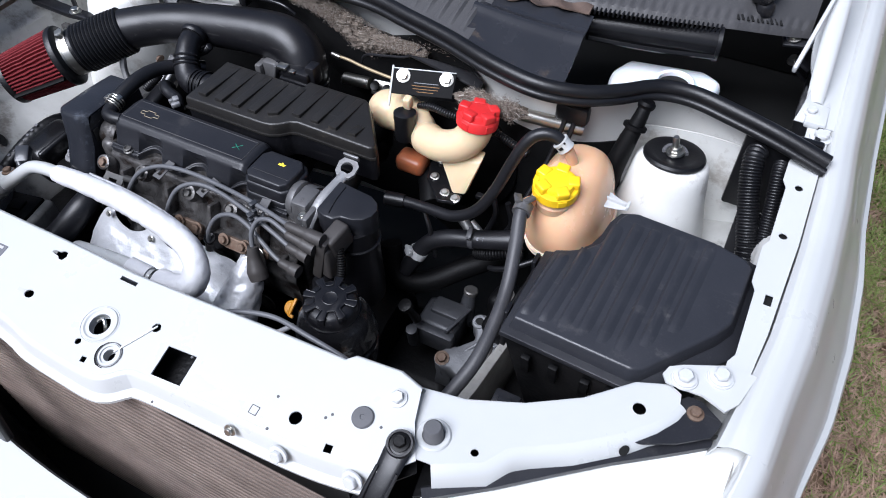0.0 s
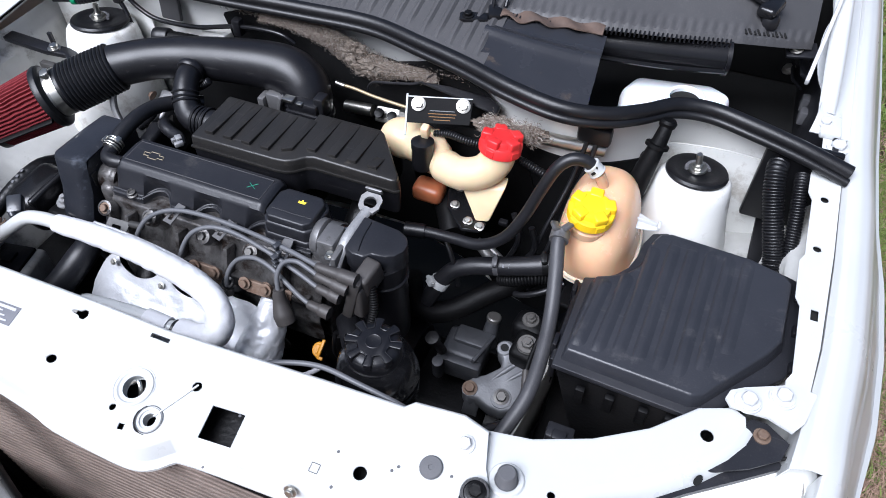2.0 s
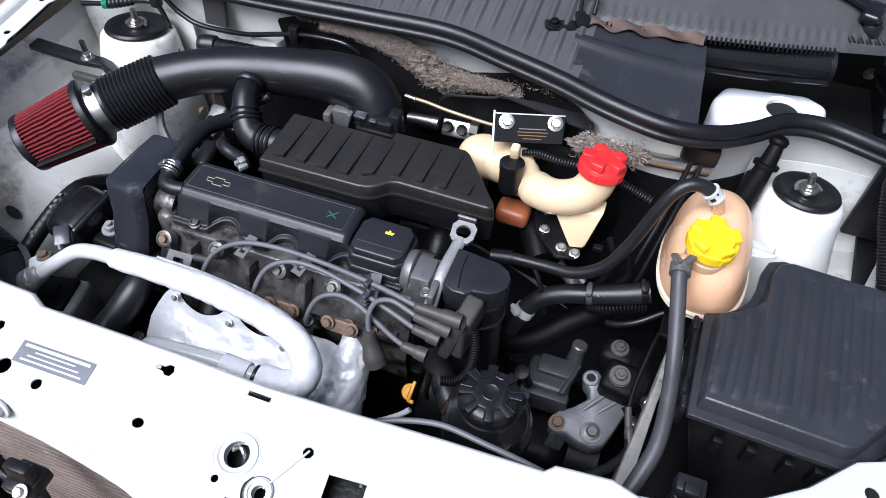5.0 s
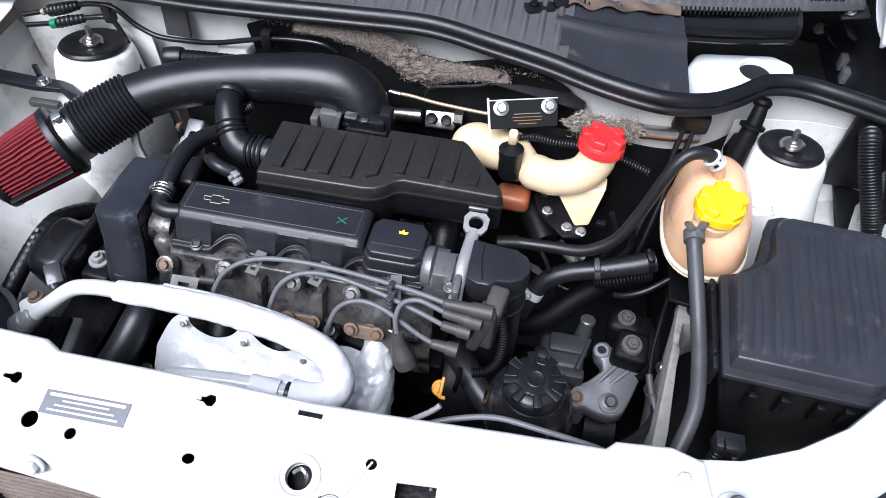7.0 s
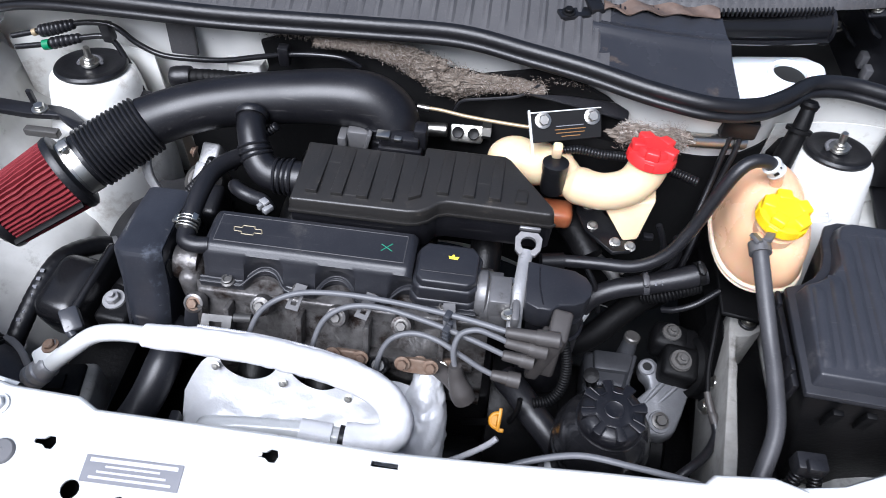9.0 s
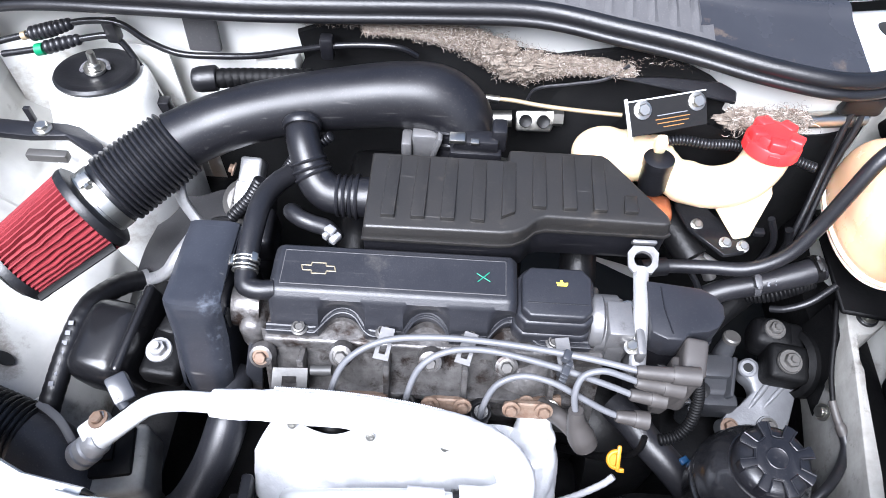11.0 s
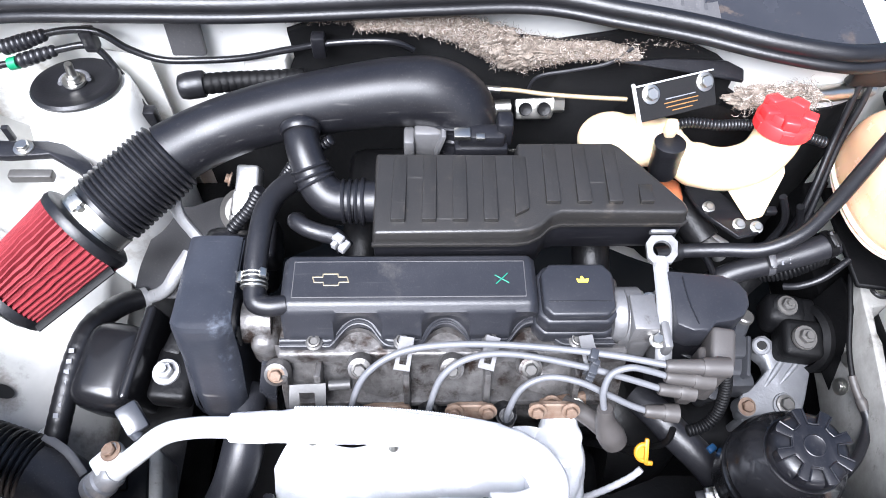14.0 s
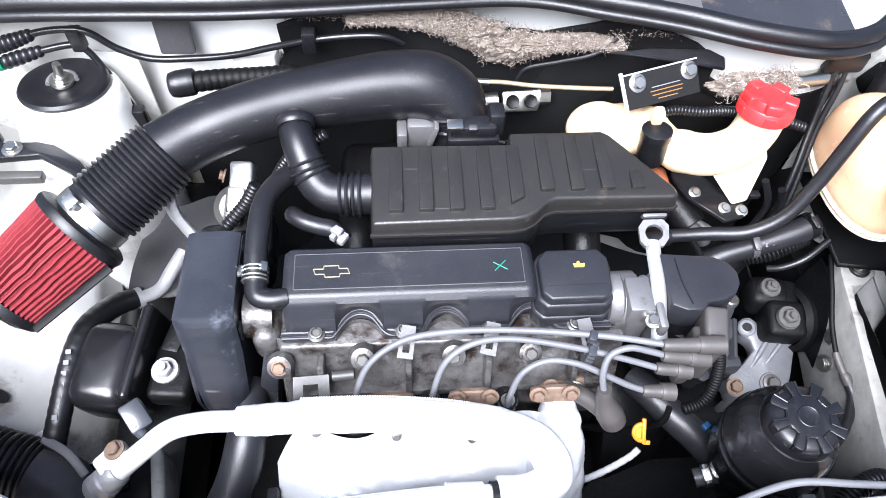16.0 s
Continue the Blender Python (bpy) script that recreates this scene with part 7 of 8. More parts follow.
part("side_clip", joined(box((0.429, 0.25, 0.650), (0.008, 0.13, 0.04), 0.002), box((0.425, 0.30, 0.655), (0.006, 0.02, 0.05), 0.002), box((0.425, 0.21, 0.655), (0.006, 0.02, 0.05), 0.002)), PLASTIC, bx)
plug = thing("wiring_plug", "black electrical plug with two corrugated looms", "electrical plug", (0.47, 0.12, 0.56))
part("plug_body", joined(box((0.462, 0.128, 0.598), (0.034, 0.022, 0.026), 0.003), box((0.462, 0.120, 0.612), (0.018, 0.014, 0.012), 0.002)), PLASTIC_DUSTY, plug)
for dx in (-0.009, 0.010):
    part("loom", tube([(0.462 + dx, 0.122, 0.590), (0.462 + dx * 1.6, 0.108, 0.560), (0.468 + dx * 2, 0.10, 0.52), (0.47 + dx * 2, 0.10, 0.46)], 0.0075, 12, 6, ribs=0.002, pitch=0.005), RUBBER, plug)

# power steering reservoir
ps = thing("steering_reservoir", "black plastic power steering reservoir with a notched cap", "fluid reservoir", (0.222, 0.117, 0.5))
PSM = pose(0.222, 0.116, 0, 0, 0, 0)
part("bowl", lathe([(0, 0.54), (0.036, 0.542), (0.048, 0.555), (0.0525, 0.575), (0.0528, 0.600), (0.0545, 0.602), (0.0545, 0.607), (0.0528, 0.609), (0.0528, 0.615), (0.0542, 0.617), (0.0542, 0.621), (0.0522, 0.624), (0.0508, 0.636), (0.0475, 0.648),
                    (0.0425, 0.657), (0.0375, 0.663), (0.0365, 0.666), (0, 0.666)], 48, PSM), BOWL_PLASTIC, ps)
CT = 0.689
cap = part("cap", lathe([(0, 0.660), (0.0345, 0.660), (0.0355, 0.663), (0.0355, 0.672), (0.0345, 0.6765), (0.0330, 0.6815), (0.0285, CT - 0.0036), (0.0205, CT - 0.0022), (0, CT - 0.002)], 48, PSM), PLASTIC, ps)
crown = []
for k in range(8):
    for r, a in ((0.0352, -8.0), (0.0356, 0.0), (0.0352, 8.0), (0.0205, 9.5), (0.0198, 22.5), (0.0205, 35.5)):
        a = radians(45 * k + 12 + a)
        crown.append((r * math.cos(a), r * math.sin(a)))
part("crown", moved(prism(crown, 0.676, CT, 0.0011, 2), PSM), PLASTIC, cap)
bead = []
for r, a in ((0.0345, 8.6), (0.0212, 10.2), (0.0203, 22.5), (0.0212, 34.8), (0.0345, 36.4)):
    a = radians(a + 12)
    bead.append((r * math.cos(a), r * math.sin(a), 0.0))
rim = finish("pocket_rim", joined(*[tube([bead[i], bead[i + 1]], 0.0009, 6, 1) for i in range(4)]), PLASTIC)
for k in range(8):
    put("pocket_rim", rim, pose(0.222, 0.116, CT - 0.0001, 0, 0, 45 * k), cap)
part("hub", lathe([(0.0088, 0), (0.0104, 0), (0.0104, 0.0004), (0.0096, 0.0008), (0.0088, 0.0003)], 30, pose(0.222, 0.116, CT)), PLASTIC, cap)
part("bowl_bracket", box((0.236, 0.058, 0.60), (0.014, 0.010, 0.04), 0.002), GREY_PLASTIC, ps)

# ---- hoses and cables ----
h1 = thing("coolant_hose", "black rubber hose from the engine to the expansion tank", "hose", (0.3, 0.4, 0.63))
H1 = [(0.146, 0.372, 0.602), (0.177, 0.378, 0.602), (0.225, 0.375, 0.609), (0.268, 0.368, 0.621), (0.303, 0.372, 0.646), (0.325, 0.385, 0.684), (0.342, 0.399, 0.732), (0.356, 0.411, 0.766), (0.372, 0.420, 0.780), (0.392, 0.425, 0.779), (0.410, 0.426, 0.764)]
part("hose", tube(H1, 0.0086, 14, 8), HOSE, h1)
part("spring_clip", joined(tube([(0.400, 0.4255, 0.7735), (0.408, 0.426, 0.7655)], 0.0112, 16, 2), tube([(0.3985, 0.4252, 0.7748), (0.4000, 0.4254, 0.7735)], 0.0120, 16, 2), tube([(0.4078, 0.426, 0.7657), (0.4092, 0.426, 0.7643)], 0.0120, 16, 2)), PAINT, h1, "bright spring clip")
part("clip_print", joined(box((0.4045, 0.4145, 0.7705), (0.004, 0.0012, 0.006), 0, (0, 40, 0)), box((0.407, 0.4195, 0.779), (0.003, 0.006, 0.001), 0, (0, 45, 0))), DARK, h1)
part("sleeve", tube(H1[:2], 0.0115, 14, 3), RUBBER, h1)
h2 = thing("coolant_hose", "grey-black rubber hose from the tank down the front", "hose", (0.40, 0.2, 0.6))
part("hose", tube([(0.388, 0.330, 0.728), (0.390, 0.318, 0.722), (0.398, 0.290, 0.700), (0.408, 0.245, 0.672), (0.413, 0.195, 0.655), (0.412, 0.145, 0.640), (0.400, 0.105, 0.620), (0.388, 0.075, 0.600), (0.380, 0.05, 0.56)], 0.0095, 16, 8), HOSE_GREY, h2)
part("spring_clip", joined(tube([(0.388, 0.338, 0.729), (0.389, 0.324, 0.726)], 0.0128, 16, 2), box((0.380, 0.334, 0.741), (0.010, 0.014, 0.005), 0.001, (0, 20, 30)), box((0.395, 0.337, 0.742), (0.010, 0.014, 0.005), 0.001, (0, -25, -30))), CAST_MID, h2, "bright spring clip")
h3 = thing("radiator_hose", "thick black radiator hose with printed marks", "hose", (0.29, 0.37, 0.57))
part("hose", tube([(0.196, 0.332, 0.490), (0.205, 0.345, 0.510), (0.213, 0.355, 0.526), (0.230, 0.366, 0.546), (0.258, 0.374, 0.560), (0.298, 0.380, 0.571), (0.345, 0.388, 0.584), (0.374, 0.396, 0.592)], [0.0135, 0.0135, 0.0135, 0.0138, 0.014, 0.0145, 0.0155, 0.016], 18, 8), HOSE, h3)
clamp_ring((0.211, 0.353, 0.522), (0.35, 0.4, 0.8), 0.0143, 0.012, PAINT, h3, "bright spring clamp", (-0.5, -0.5, 0.6))
clamp_ring((0.365, 0.394, 0.590), (0.9, 0.3, 0.15), 0.0162, 0.009, GREASE_SHADE_BLACK, h3, "", (0, -0.3, 1))
clamp_ring((0.296, 0.3798, 0.5708), (1, 0.1, 0.2), 0.0146, 0.008, HOSE_GREY, h3, "", (0, -0.4, 1))
part("print", joined(box((0.309, 0.3722, 0.5842), (0.007, 0.005, 0.001), 0, (45, 0, 10)), box((0.318, 0.3735, 0.5862), (0.006, 0.006, 0.001), 0, (45, 0, 10))), LABEL_GREY, h3)
hz_ = thing("heater_loom", "black corrugated loom below the radiator hose", "wiring loom", (0.33, 0.37, 0.55))
part("loom", tube([(0.30, 0.385, 0.535), (0.325, 0.380, 0.550), (0.350, 0.385, 0.560), (0.375, 0.395, 0.562)], 0.010, 12, 5, ribs=0.002, pitch=0.0045), DEEP_BLACK, hz_)
part("cable", tube([(0.33, 0.37, 0.53), (0.345, 0.365, 0.54), (0.37, 0.368, 0.555), (0.40, 0.385, 0.57)], 0.0045, 10, 5), RUBBER, hz_)
h4 = thing("lower_hose", "thick black lower radiator hose", "hose", (0.2, 0.25, 0.42))
part("hose", tube([(0.36, 0.44, 0.52), (0.32, 0.415, 0.50), (0.28, 0.385, 0.485), (0.24, 0.35, 0.47), (0.205, 0.33, 0.47), (0.178, 0.33, 0.49), (0.165, 0.345, 0.53)], 0.018, 18, 8), DEEP_BLACK, h4)
h5 = thing("breather_hose", "black rubber breather hose with a bright wire clamp", "hose", (-0.28, 0.34, 0.7))
part("hose", tube([(-0.295, 0.284, 0.696), (-0.295, 0.305, 0.702), (-0.294, 0.335, 0.706), (-0.292, 0.365, 0.704), (-0.284, 0.393, 0.698), (-0.268, 0.418, 0.690), (-0.245, 0.44, 0.68)], 0.0118, 16, 8), HOSE, h5)
for d in (-0.0085, -0.0045, 0.0010, 0.0050):
    part("clamp_wire", lathe([(0.0115, -0.0011), (0.0132, -0.0011), (0.0138, 0), (0.0132, 0.0011), (0.0115, 0.0011)], 24, aim((-0.295, 0.287 + d, 0.697 + 0.2 * d), (0, 1, 0.2))), STEEL, h5, "bright spring wire")
part("clamp_lug", joined(box((-0.308, 0.285, 0.705), (0.006, 0.012, 0.004), 0.001, (0, -35, 0)), box((-0.285, 0.288, 0.708), (0.007, 0.010, 0.004), 0.001, (0, 35, 0))), STEEL, h5)
h6 = thing("vacuum_hose", "small black hose with a white clip", "hose", (-0.22, 0.35, 0.7))
part("hose", tube([(-0.262, 0.372, 0.676), (-0.262, 0.362, 0.690), (-0.250, 0.352, 0.692), (-0.235, 0.347, 0.690), (-0.220, 0.342, 0.690), (-0.208, 0.330, 0.686)], 0.0095, 12, 6), HOSE, h6)
part("white_clip", joined(box((-0.215, 0.336, 0.692), (0.012, 0.010, 0.014), 0.002, (0, 0, -35)), box((-0.209, 0.328, 0.692), (0.008, 0.014, 0.008), 0.002, (0, 0, -35)), box((-0.219, 0.329, 0.694), (0.006, 0.006, 0.008), 0.001, (0, 0, -35))), CAST_PALE, h6, "white plastic clip")
h7 = thing("crankcase_hose", "thick black hose below the wrapped pipe", "hose", (-0.33, 0.15, 0.5))
part("hose", tube([(-0.318, 0.225, 0.56), (-0.318, 0.205, 0.565), (-0.320, 0.165, 0.555), (-0.335, 0.120, 0.53), (-0.365, 0.085, 0.50), (-0.41, 0.07, 0.48)], [0.016, 0.019, 0.022, 0.022, 0.022, 0.022], 18, 7), PLASTIC_DUSTY, h7)
h8 = thing("ac_hose", "black taped air-conditioning hose along the inner wing", "hose", (-0.5, 0.25, 0.58))
part("hose", tube([(-0.462, 0.356, 0.540), (-0.474, 0.348, 0.546), (-0.486, 0.336, 0.556), (-0.499, 0.316, 0.566), (-0.509, 0.290, 0.574), (-0.516, 0.250, 0.570), (-0.522, 0.205, 0.556), (-0.530, 0.17, 0.535), (-0.540, 0.13, 0.50)], [0.0105, 0.0125, 0.0135, 0.0135, 0.0130, 0.0125, 0.0125, 0.0125, 0.0125], 18, 10, ribs=0.0005, pitch=0.011), RUBBER, h8)
part("ferrule", tube([(-0.405, 0.385, 0.592), (-0.418, 0.362, 0.585), (-0.430, 0.352, 0.570), (-0.445, 0.351, 0.555), (-0.464, 0.354, 0.541)], 0.0080, 14, 5), CAST_PALE, h8, "aluminium pipe end")
part("hose_clip", tube([(-0.4645, 0.3545, 0.541), (-0.4695, 0.351, 0.543)], 0.0130, 16, 2), CAST_PALE, h8, "bright band clip")
part("hose_print", joined(*[box((-0.5135 - 0.0014 * i, 0.262 - 0.011 * i, 0.5875 - 0.0036 * i), (0.006, 0.005, 0.0008), 0, (18, -5, 0)) for i in range(7)]), LABEL_GREY, h8)
h9 = thing("cold_air_hose", "black corrugated hose and elbow behind the headlamp", "hose", (-0.54, 0.12, 0.5))
part("corrugated", tube([(-0.66, 0.180, 0.535), (-0.62, 0.170, 0.535), (-0.575, 0.157, 0.530), (-0.545, 0.147, 0.525)], 0.036, 24, 4, ribs=0.004, pitch=0.007), RUBBER, h9)
part("elbow", tube([(-0.552, 0.149, 0.526), (-0.535, 0.141, 0.523), (-0.513, 0.126, 0.515), (-0.494, 0.094, 0.50), (-0.488, 0.06, 0.47)], [0.034, 0.036, 0.037, 0.036, 0.034], 20, 6), HOSE_GREY, h9)
part("steel_strap", tube([(-0.535, 0.178, 0.553), (-0.505, 0.160, 0.556), (-0.485, 0.138, 0.548)], 0.0045, 8, 4, squash=0.3), GREY_PLASTIC, h9)

sg = thing("splash_guard", "dark grey plastic splash guard beside the belt cover", "splash guard", (-0.43, 0.38, 0.54))
part("panel", thick(surface(lambda u, v: (-0.372 - 0.110 * v + 0.010 * u * (1 - v), 0.490 - 0.140 * u + 0.004 * math.sin(9 * v), 0.560 - 0.030 * v + 0.012 * u * v + 0.004 * math.sin(7 * u + 3 * v)), 16, 16), 0.002), COWL_PLASTIC, sg)
emt = thing("engine_mount", "black rubber engine mount with a zinc nut", "engine mount", (-0.44, 0.24, 0.5))
part("mount_shell", joined(box((-0.476, 0.256, 0.545), (0.072, 0.100, 0.085), 0.024, (10, 0, -10), 5)), GLOSS_BLACK, emt)
part("shell_rim", joined(box((-0.438, 0.265, 0.553), (0.013, 0.108, 0.092), 0.022, (10, 0, -10), 4)), GLOSS_BLACK, emt)
part("mount_arm", joined(box((-0.406, 0.245, 0.552), (0.048, 0.065, 0.030), 0.008, (0, 0, -6), 3), box((-0.402, 0.310, 0.560), (0.022, 0.09, 0.02), 0.004, (0, 0, -14))), GREASE_SHADE_BLACK, emt)
part("mount_nut", moved(flange_nut(0.0098, 0.011), aim((-0.413, 0.244, 0.567), (0, -0.1, 1))), CAST_PALE, emt)
lb = thing("battery_strap_bracket", "black steel bracket bar on the inner wing", "bracket", (-0.6, 0.47, 0.68))
part("bar", joined(prism([(-0.70, 0.468), (-0.60, 0.462), (-0.555, 0.466), (-0.515, 0.440), (-0.495, 0.418), (-0.485, 0.428), (-0.507, 0.456), (-0.548, 0.486), (-0.60, 0.486), (-0.70, 0.492)], 0.668, 0.678, 0.002, 2), box((-0.605, 0.492, 0.684), (0.008, 0.006, 0.022), 0.001)), PLASTIC, lb)
bolt((-0.585, 0.474, 0.678), (0, 0, 1), "steel", 1.2, lb)
part("wing_lug", box((-0.58, 0.452, 0.655), (0.05, 0.012, 0.012), 0.002), BOLT_DULL, lb)

fl1 = thing("fuel_pipes", "two black and steel fuel pipes clipped to the bulkhead", "pipes", (-0.4, 0.58, 0.73))
part("upper_pipe", tube([(-0.66, 0.575, 0.722), (-0.60, 0.585, 0.735), (-0.55, 0.590, 0.748), (-0.505, 0.590, 0.748), (-0.475, 0.588, 0.724), (-0.44, 0.586, 0.709), (-0.39, 0.585, 0.709), (-0.34, 0.582, 0.716), (-0.29, 0.578, 0.731), (-0.248, 0.572, 0.745), (-0.20, 0.570, 0.752), (-0.16, 0.570, 0.751), (-0.138, 0.572, 0.738)], 0.0042, 10, 8), GLOSS_BLACK, fl1)
part("lower_pipe", tube([(-0.66, 0.572, 0.705), (-0.60, 0.578, 0.715), (-0.55, 0.585, 0.727), (-0.515, 0.588, 0.727), (-0.495, 0.580, 0.695), (-0.475, 0.560, 0.665), (-0.46, 0.545, 0.645)], 0.0042, 10, 8), GLOSS_BLACK, fl1)
part("connector", joined(tube([(-0.617, 0.582, 0.7305), (-0.59, 0.585, 0.7375), (-0.563, 0.589, 0.745)], [0.0085, 0.0088, 0.0060], 14, 4, ribs=0.0022, pitch=0.007), tube([(-0.604, 0.577, 0.7143), (-0.585, 0.580, 0.719), (-0.558, 0.584, 0.7255)], [0.0080, 0.0078, 0.0058], 14, 4, ribs=0.0022, pitch=0.007)), PLASTIC, fl1)
part("green_lock", tube([(-0.616, 0.576, 0.711), (-0.606, 0.577, 0.713)], 0.0078, 12, 2), GREEN_PLASTIC, fl1, "green plastic lock")
part("brass_end", tube([(-0.628, 0.580, 0.728), (-0.622, 0.581, 0.730)], 0.0055, 10, 2), PIPE_TAN, fl1)
for p in ((-0.516, 0.590, 0.737), (-0.247, 0.573, 0.744), (-0.463, 0.548, 0.650)):
    part("pipe_clip", box(p, (0.016, 0.016, 0.030), 0.003), PLASTIC, fl1)
hh = thing("heater_hose", "black capped heater hose stub at the bulkhead", "hose", (-0.37, 0.56, 0.7))
part("hose", tube([(-0.400, 0.550, 0.702), (-0.36, 0.557, 0.701), (-0.31, 0.563, 0.699), (-0.27, 0.568, 0.697)], [0.0125, 0.0118, 0.0115, 0.0115], 18, 14, ribs=0.0010, pitch=0.0085), DEEP_BLACK, hh)
part("end_sleeve", tube([(-0.416, 0.547, 0.702), (-0.413, 0.5476, 0.702), (-0.405, 0.549, 0.7022), (-0.392, 0.552, 0.702), (-0.386, 0.553, 0.702), (-0.384, 0.5532, 0.702)], [0.008, 0.0140, 0.0160, 0.0162, 0.0155, 0.012], 20, 5), RUBBER, hh)
part("stone_guard", box((-0.408, 0.600, 0.735), (0.042, 0.010, 0.055), 0.004, (-8, 0, 0)), COWL_PLASTIC, hh)
part("white_gusset", prism([(-0.345, 0.590), (-0.295, 0.588), (-0.29, 0.61), (-0.35, 0.61)], 0.68, 0.705, 0.003), PAINT_BAY, car)
bp = thing("brake_pipe", "thin brass-coloured brake pipe", "pipe", (0.03, 0.55, 0.7))
part("pipe", tube([(-0.048, 0.546, 0.700), (-0.02, 0.545, 0.700), (0.02, 0.540, 0.698), (0.07, 0.535, 0.698), (0.115, 0.530, 0.700)], 0.0028, 10, 6), PIPE_TAN, bp)
part("cable", tube([(0.0, 0.555, 0.690), (0.01, 0.555, 0.712), (0.05, 0.555, 0.722), (0.09, 0.556, 0.732), (0.115, 0.560, 0.752)], 0.0022, 8, 6), HOSE, bp)
part("tip", tube([(-0.052, 0.546, 0.701), (-0.035, 0.545, 0.700)], 0.0045, 10, 2), STEEL, bp)

lr = thing("wing_looms", "two black corrugated wiring looms by the wing", "wiring loom", (0.65, 0.5, 0.6))
part("thick_loom", tube([(0.640, 0.588, 0.722), (0.638, 0.572, 0.722), (0.644, 0.548, 0.698), (0.659, 0.515, 0.660), (0.674, 0.485, 0.620), (0.682, 0.43, 0.58)], 0.0140, 18, 6, ribs=0.0020, pitch=0.0044), RUBBER, lr)
part("thin_loom", tube([(0.675, 0.585, 0.715), (0.676, 0.565, 0.708), (0.682, 0.535, 0.68), (0.690, 0.495, 0.635), (0.694, 0.43, 0.59)], 0.0098, 14, 6, ribs=0.0016, pitch=0.0040), RUBBER, lr)
part("backing", joined(box((0.667, 0.600, 0.68), (0.100, 0.012, 0.15), 0.004), box((0.678, 0.52, 0.575), (0.064, 0.20, 0.008), 0.003, (12, 0, 0)), box((0.709, 0.50, 0.645), (0.006, 0.22, 0.12), 0.002)), RUBBER, lr)
sw = thing("wiper_link_boot", "black rubber boot at the bulkhead", "boot", (0.47, 0.56, 0.7))
part("boot", joined(tube([(0.476, 0.566, 0.760), (0.472, 0.552, 0.738), (0.464, 0.536, 0.702), (0.456, 0.522, 0.66), (0.450, 0.515, 0.60)], [0.009, 0.0115, 0.0145, 0.0165, 0.017], 18, 6), lathe([(0, 0), (0.012, 0), (0.013, 0.006), (0.010, 0.01), (0, 0.01)], 16, aim((0.476, 0.567, 0.757), (0.1, 0.3, 1))), lathe([(0.010, 0), (0.0175, 0.001), (0.0175, 0.006), (0.010, 0.007)], 18, aim((0.470, 0.548, 0.730), (0.15, 0.45, 1))), box((0.462, 0.552, 0.690), (0.022, 0.024, 0.050), 0.006, (20, 0, 8), 2)), DEEP_BLACK, sw)
cb2 = thing("clutch_cables", "two thin black cables from a grommet in the bulkhead", "cable", (0.36, 0.5, 0.65))
part("cable", joined(tube([(0.375, 0.520, 0.735), (0.372, 0.512, 0.715), (0.365, 0.49, 0.67), (0.345, 0.44, 0.60), (0.33, 0.42, 0.52)], 0.004, 10, 6), tube([(0.388, 0.522, 0.735), (0.386, 0.512, 0.712), (0.375, 0.49, 0.66), (0.358, 0.44, 0.58), (0.34, 0.41, 0.50)], 0.004, 10, 6)), RUBBER, cb2)
part("grommet", box((0.383, 0.526, 0.745), (0.050, 0.020, 0.030), 0.006), RUBBER, cb2)
mc = thing("master_cylinder", "dark brake master cylinder bracket with small bolts", "brake cylinder", (0.22, 0.38, 0.55))
part("cylinder", joined(tube([(0.15, 0.50, 0.60), (0.19, 0.44, 0.60), (0.215, 0.40, 0.59)], 0.020, 16, 4)), GREASE_SHADE_BLACK, mc)
part("support_plate", prism([(0.190, 0.470), (0.188, 0.445), (0.200, 0.412), (0.236, 0.376), (0.262, 0.382), (0.268, 0.400), (0.246, 0.42), (0.225, 0.45), (0.215, 0.475)], 0.628, 0.634, 0.0015, 1), GLOSS_BLACK, mc)
for p in ((0.204, 0.455, 0.634), (0.210, 0.419, 0.634), (0.240, 0.394, 0.634), (0.260, 0.390, 0.634)):
    bolt(p, (0, -0.3, 1), "steel", 0.8, mc)
part("union", joined(tube([(0.236, 0.452, 0.530), (0.262, 0.441, 0.513), (0.272, 0.432, 0.500)], 0.009, 12, 3), tube([(0.258, 0.455, 0.52), (0.282, 0.447, 0.508)], 0.006, 10, 2)), ALU, mc, "dull aluminium union")
part("wire", joined(tube([(0.20, 0.39, 0.60), (0.225, 0.37, 0.57), (0.24, 0.36, 0.52)], 0.004, 8, 5), tube([(0.30, 0.43, 0.64), (0.315, 0.42, 0.60), (0.30, 0.41, 0.55)], 0.0045, 8, 5), tube([(0.33, 0.43, 0.62), (0.34, 0.425, 0.58), (0.318, 0.42, 0.54), (0.30, 0.43, 0.50)], 0.005, 8, 5), box((0.288, 0.42, 0.625), (0.014, 0.010, 0.008), 0.002)), RUBBER, mc)
boost = thing("brake_servo", "black brake servo drum against the bulkhead", "brake servo", (0.17, 0.54, 0.5))
part("drum", lathe([(0, 0), (0.09, 0), (0.105, 0.015), (0.105, 0.05), (0.07, 0.065), (0, 0.065)], 36, aim((0.20, 0.575, 0.58), (0, -1, 0.1))), GREASE_SHADE_BLACK, boost)
sc = thing("bonnet_cable", "grey bonnet release cable behind the crossmember", "cable", (0.2, 0.05, 0.69))
part("cable", tube([(0.10, 0.032, 0.685), (0.14, 0.045, 0.697), (0.185, 0.054, 0.702), (0.235, 0.050, 0.702), (0.29, 0.046, 0.696), (0.33, 0.04, 0.69)], 0.0034, 10, 6), GREY_RUBBER, sc)
gc = thing("gear_cable", "black cable with a plug by the gearbox mount", "cable", (0.4, 0.2, 0.5))
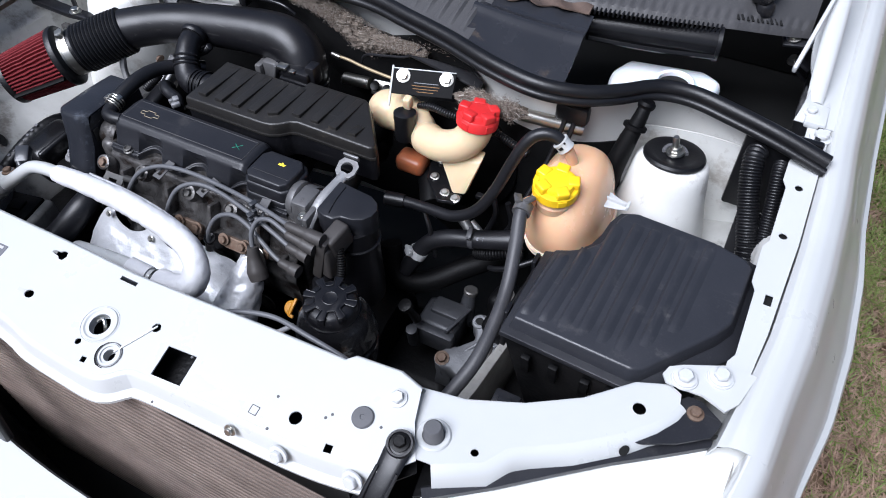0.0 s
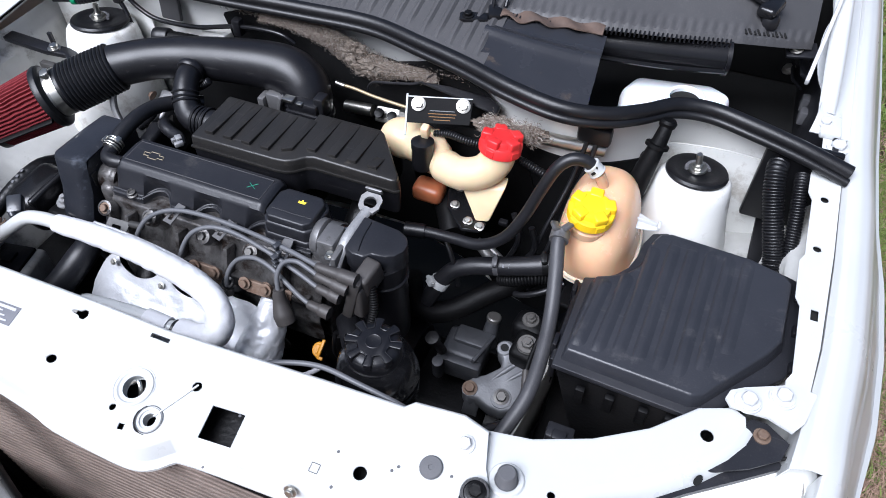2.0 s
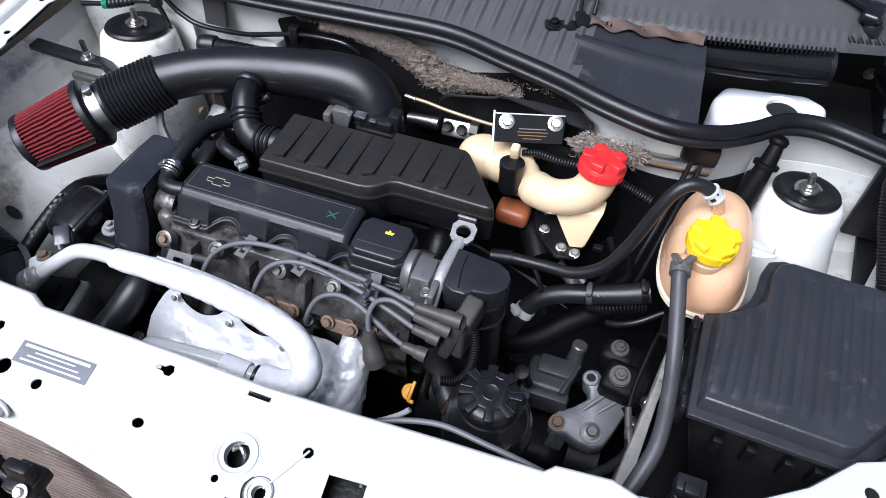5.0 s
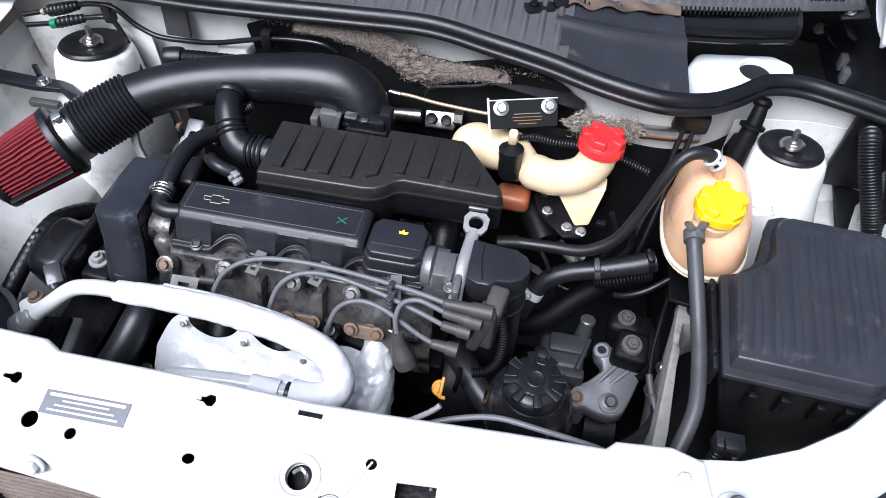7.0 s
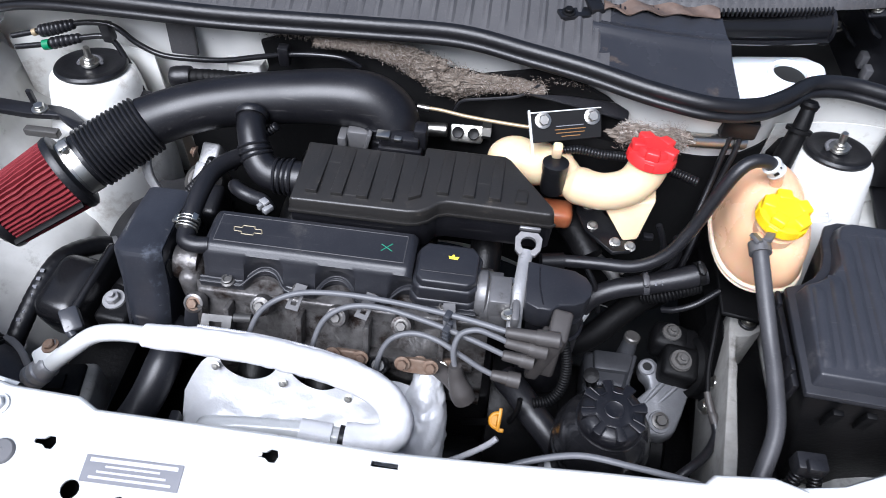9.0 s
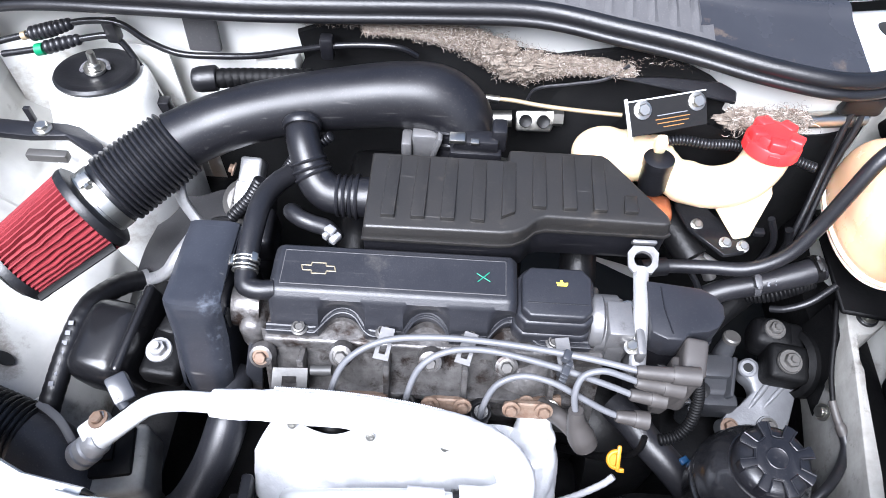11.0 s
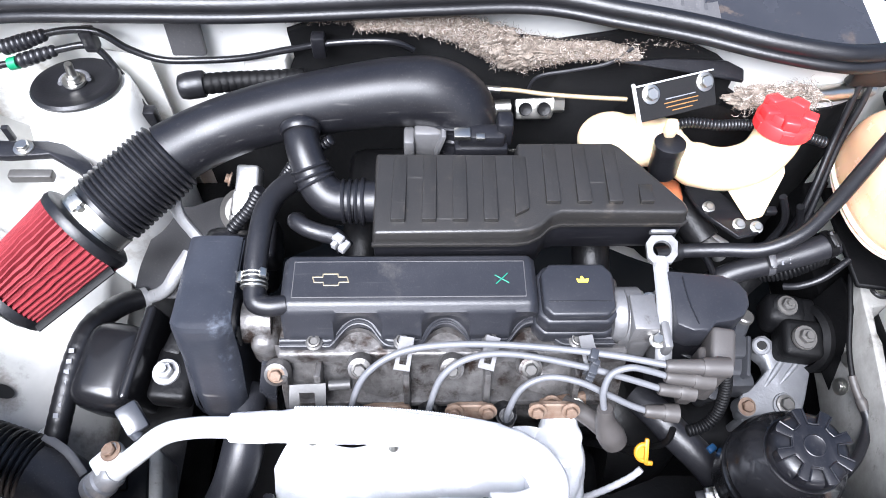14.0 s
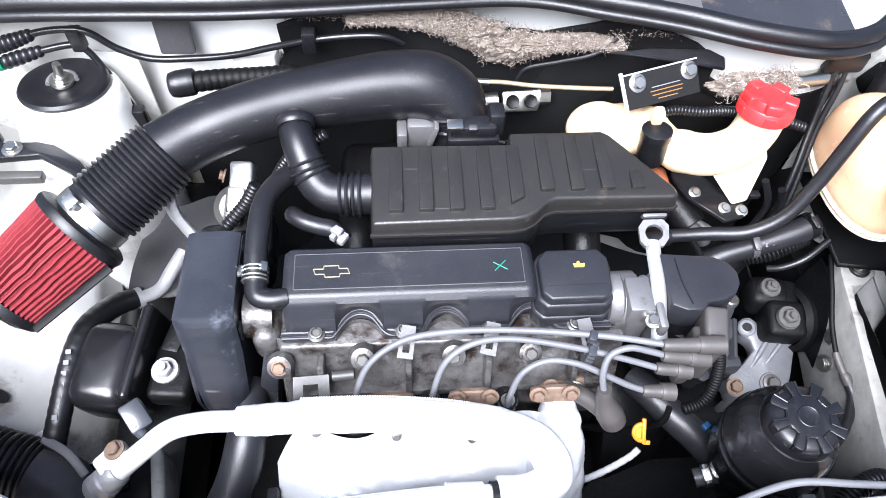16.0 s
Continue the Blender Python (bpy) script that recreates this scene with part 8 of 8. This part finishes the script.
part("cable", tube([(0.405, 0.372, 0.555), (0.398, 0.345, 0.550), (0.394, 0.322, 0.543), (0.388, 0.285, 0.528), (0.387, 0.252, 0.516)], 0.0034, 10, 6), DEEP_BLACK, gc)
part("plug", tube([(0.3865, 0.254, 0.5165), (0.390, 0.240, 0.510), (0.394, 0.228, 0.505), (0.3945, 0.226, 0.505), (0.398, 0.217, 0.501)], [0.0046, 0.0050, 0.0052, 0.0066, 0.0066], 14, 3), BOOT, gc, "dusty grey plug")
part("lower_cable", tube([(0.397, 0.220, 0.502), (0.400, 0.206, 0.497), (0.394, 0.190, 0.494), (0.380, 0.170, 0.496), (0.360, 0.150, 0.500), (0.335, 0.130, 0.49)], 0.0062, 12, 6), HOSE, gc)
hw = thing("sensor_wire", "white sleeved wire by the exhaust", "cable", (0.06, 0.1, 0.5))
part("wire", tube([(-0.02, 0.112, 0.42), (0.03, 0.122, 0.455), (0.07, 0.128, 0.488), (0.100, 0.137, 0.512), (0.112, 0.144, 0.522)], 0.0040, 10, 6, ribs=0.0004, pitch=0.009), LABEL_LIGHT, hw)

# ---- radiator and front end ----
rad = thing("radiator", "dusty brown radiator core behind the front panel", "radiator", (0, -0.09, 0.3))
slat = []
for i in range(38):
    z = 0.655 - 0.015 * i
    slat.append(box((0.005, -0.093, z), (0.72, 0.0030, 0.0084), 0.0010, (0, 0, 0), 1))
part("core_tube", joined(*slat), RAD, rad)
tagged(rad.children[0], kind="stuff")
# near-black sheet stands for the unlit depth behind the tubes
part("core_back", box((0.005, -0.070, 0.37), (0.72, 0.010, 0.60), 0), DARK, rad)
part("side_tank", joined(box((0.382, -0.085, 0.42), (0.03, 0.045, 0.46), 0.006)), PLASTIC, rad)
part("side_tank", joined(box((-0.372, -0.085, 0.42), (0.03, 0.045, 0.46), 0.006)), PLASTIC, rad)
bmp = thing("bumper", "white plastic front bumper edge", "bumper", (0, -0.25, 0.4))
part("bumper_skin", thick(surface(lambda u, v: (-0.78 + 1.56 * u, -0.179 - 0.14 * v + 0.173 * (2 * u - 1) ** 2, 0.41 - 0.015 * v - 0.16 * max(0, v - 0.5) ** 1.5), 40, 14), 0.003), PAINT, bmp)
# added dark sheet for the shaded gap; it hides the ground behind the edge
part("bumper_inner", thick(surface(lambda u, v: (-0.78 + 1.56 * u, -0.179 + 0.173 * (2 * u - 1) ** 2 + 0.035 * v, 0.404 - 0.33 * v ** 0.5), 30, 8), 0.003), COWL_PLASTIC, bmp, "added dark sheet closing the gap behind the bumper")
latch = thing("latch_support", "black steel latch support in front of the radiator", "bracket", (-0.2, -0.14, 0.4))
part("strut", joined(box((-0.205, -0.150, 0.56), (0.030, 0.014, 0.26), 0.004, (-8, 0, 0)), box((-0.205, -0.135, 0.655), (0.036, 0.034, 0.02), 0.004)), PLASTIC, latch)
bolt((-0.195, -0.150, 0.668), (0, -0.5, 1), "steel", 0.9, latch)
bolt((-0.180, -0.162, 0.55), (0, -1, 0.2), "steel", 0.9, latch)
fb = thing("relay_box", "grimy cream relay box with a black lid behind the crossmember", "relay box", (-0.41, 0.09, 0.4))
part("box", box((-0.456, 0.130, 0.474), (0.086, 0.080, 0.088), 0.008, (0, 0, 10), 3), GRIMY_PAINT, fb)
part("lid", joined(box((-0.460, 0.136, 0.519), (0.066, 0.056, 0.010), 0.003, (0, 0, 10)), box((-0.460, 0.136, 0.525), (0.026, 0.022, 0.006), 0.002, (0, 0, 10))), DEEP_BLACK, fb)
fm = thing("fan_shroud", "dusty black fan shroud behind the radiator", "fan shroud", (-0.2, 0.02, 0.5))
part("shell", joined(box((-0.250, 0.075, 0.500), (0.13, 0.075, 0.010), 0.003, (-14, 0, 4)), box((-0.295, 0.098, 0.508), (0.012, 0.05, 0.03), 0.003)), PLASTIC_DUSTY, fm)
part("vent", box((-0.260, 0.072, 0.5075), (0.075, 0.030, 0.004), 0.001, (-14, 0, 4)), DARK, fm)
cl = thing("hose_stub", "thick dusty black hose with a bright clamp beside the reservoir", "hose", (0.15, 0.1, 0.5))
part("hose", tube([(0.115, 0.225, 0.535), (0.135, 0.200, 0.540), (0.152, 0.178, 0.537), (0.175, 0.155, 0.530), (0.198, 0.132, 0.515), (0.212, 0.11, 0.49)], 0.018, 18, 6), HOSE, cl)
part("small_hose", tube([(0.168, 0.109, 0.520), (0.184, 0.110, 0.526), (0.205, 0.111, 0.535)], 0.0105, 14, 4), HOSE_GREY, cl)
clamp_ring((0.181, 0.110, 0.525), (0.9, 0.05, 0.35), 0.0112, 0.009, STEEL, cl, "bright worm-drive clamp", (-0.3, -0.2, 1))
part("blue_clip", box((0.185, 0.158, 0.545), (0.010, 0.008, 0.012), 0.002, (0, 0, 30)), BLUE_PLASTIC, cl, "blue plastic clip")
sl = thing("front_looms", "black corrugated loom beside the reservoir", "wiring loom", (0.3, 0.1, 0.55))
part("loom", tube([(0.285, 0.055, 0.57), (0.315, 0.075, 0.575), (0.345, 0.085, 0.57), (0.375, 0.08, 0.55)], 0.0105, 14, 6, ribs=0.002, pitch=0.005), RUBBER, sl)
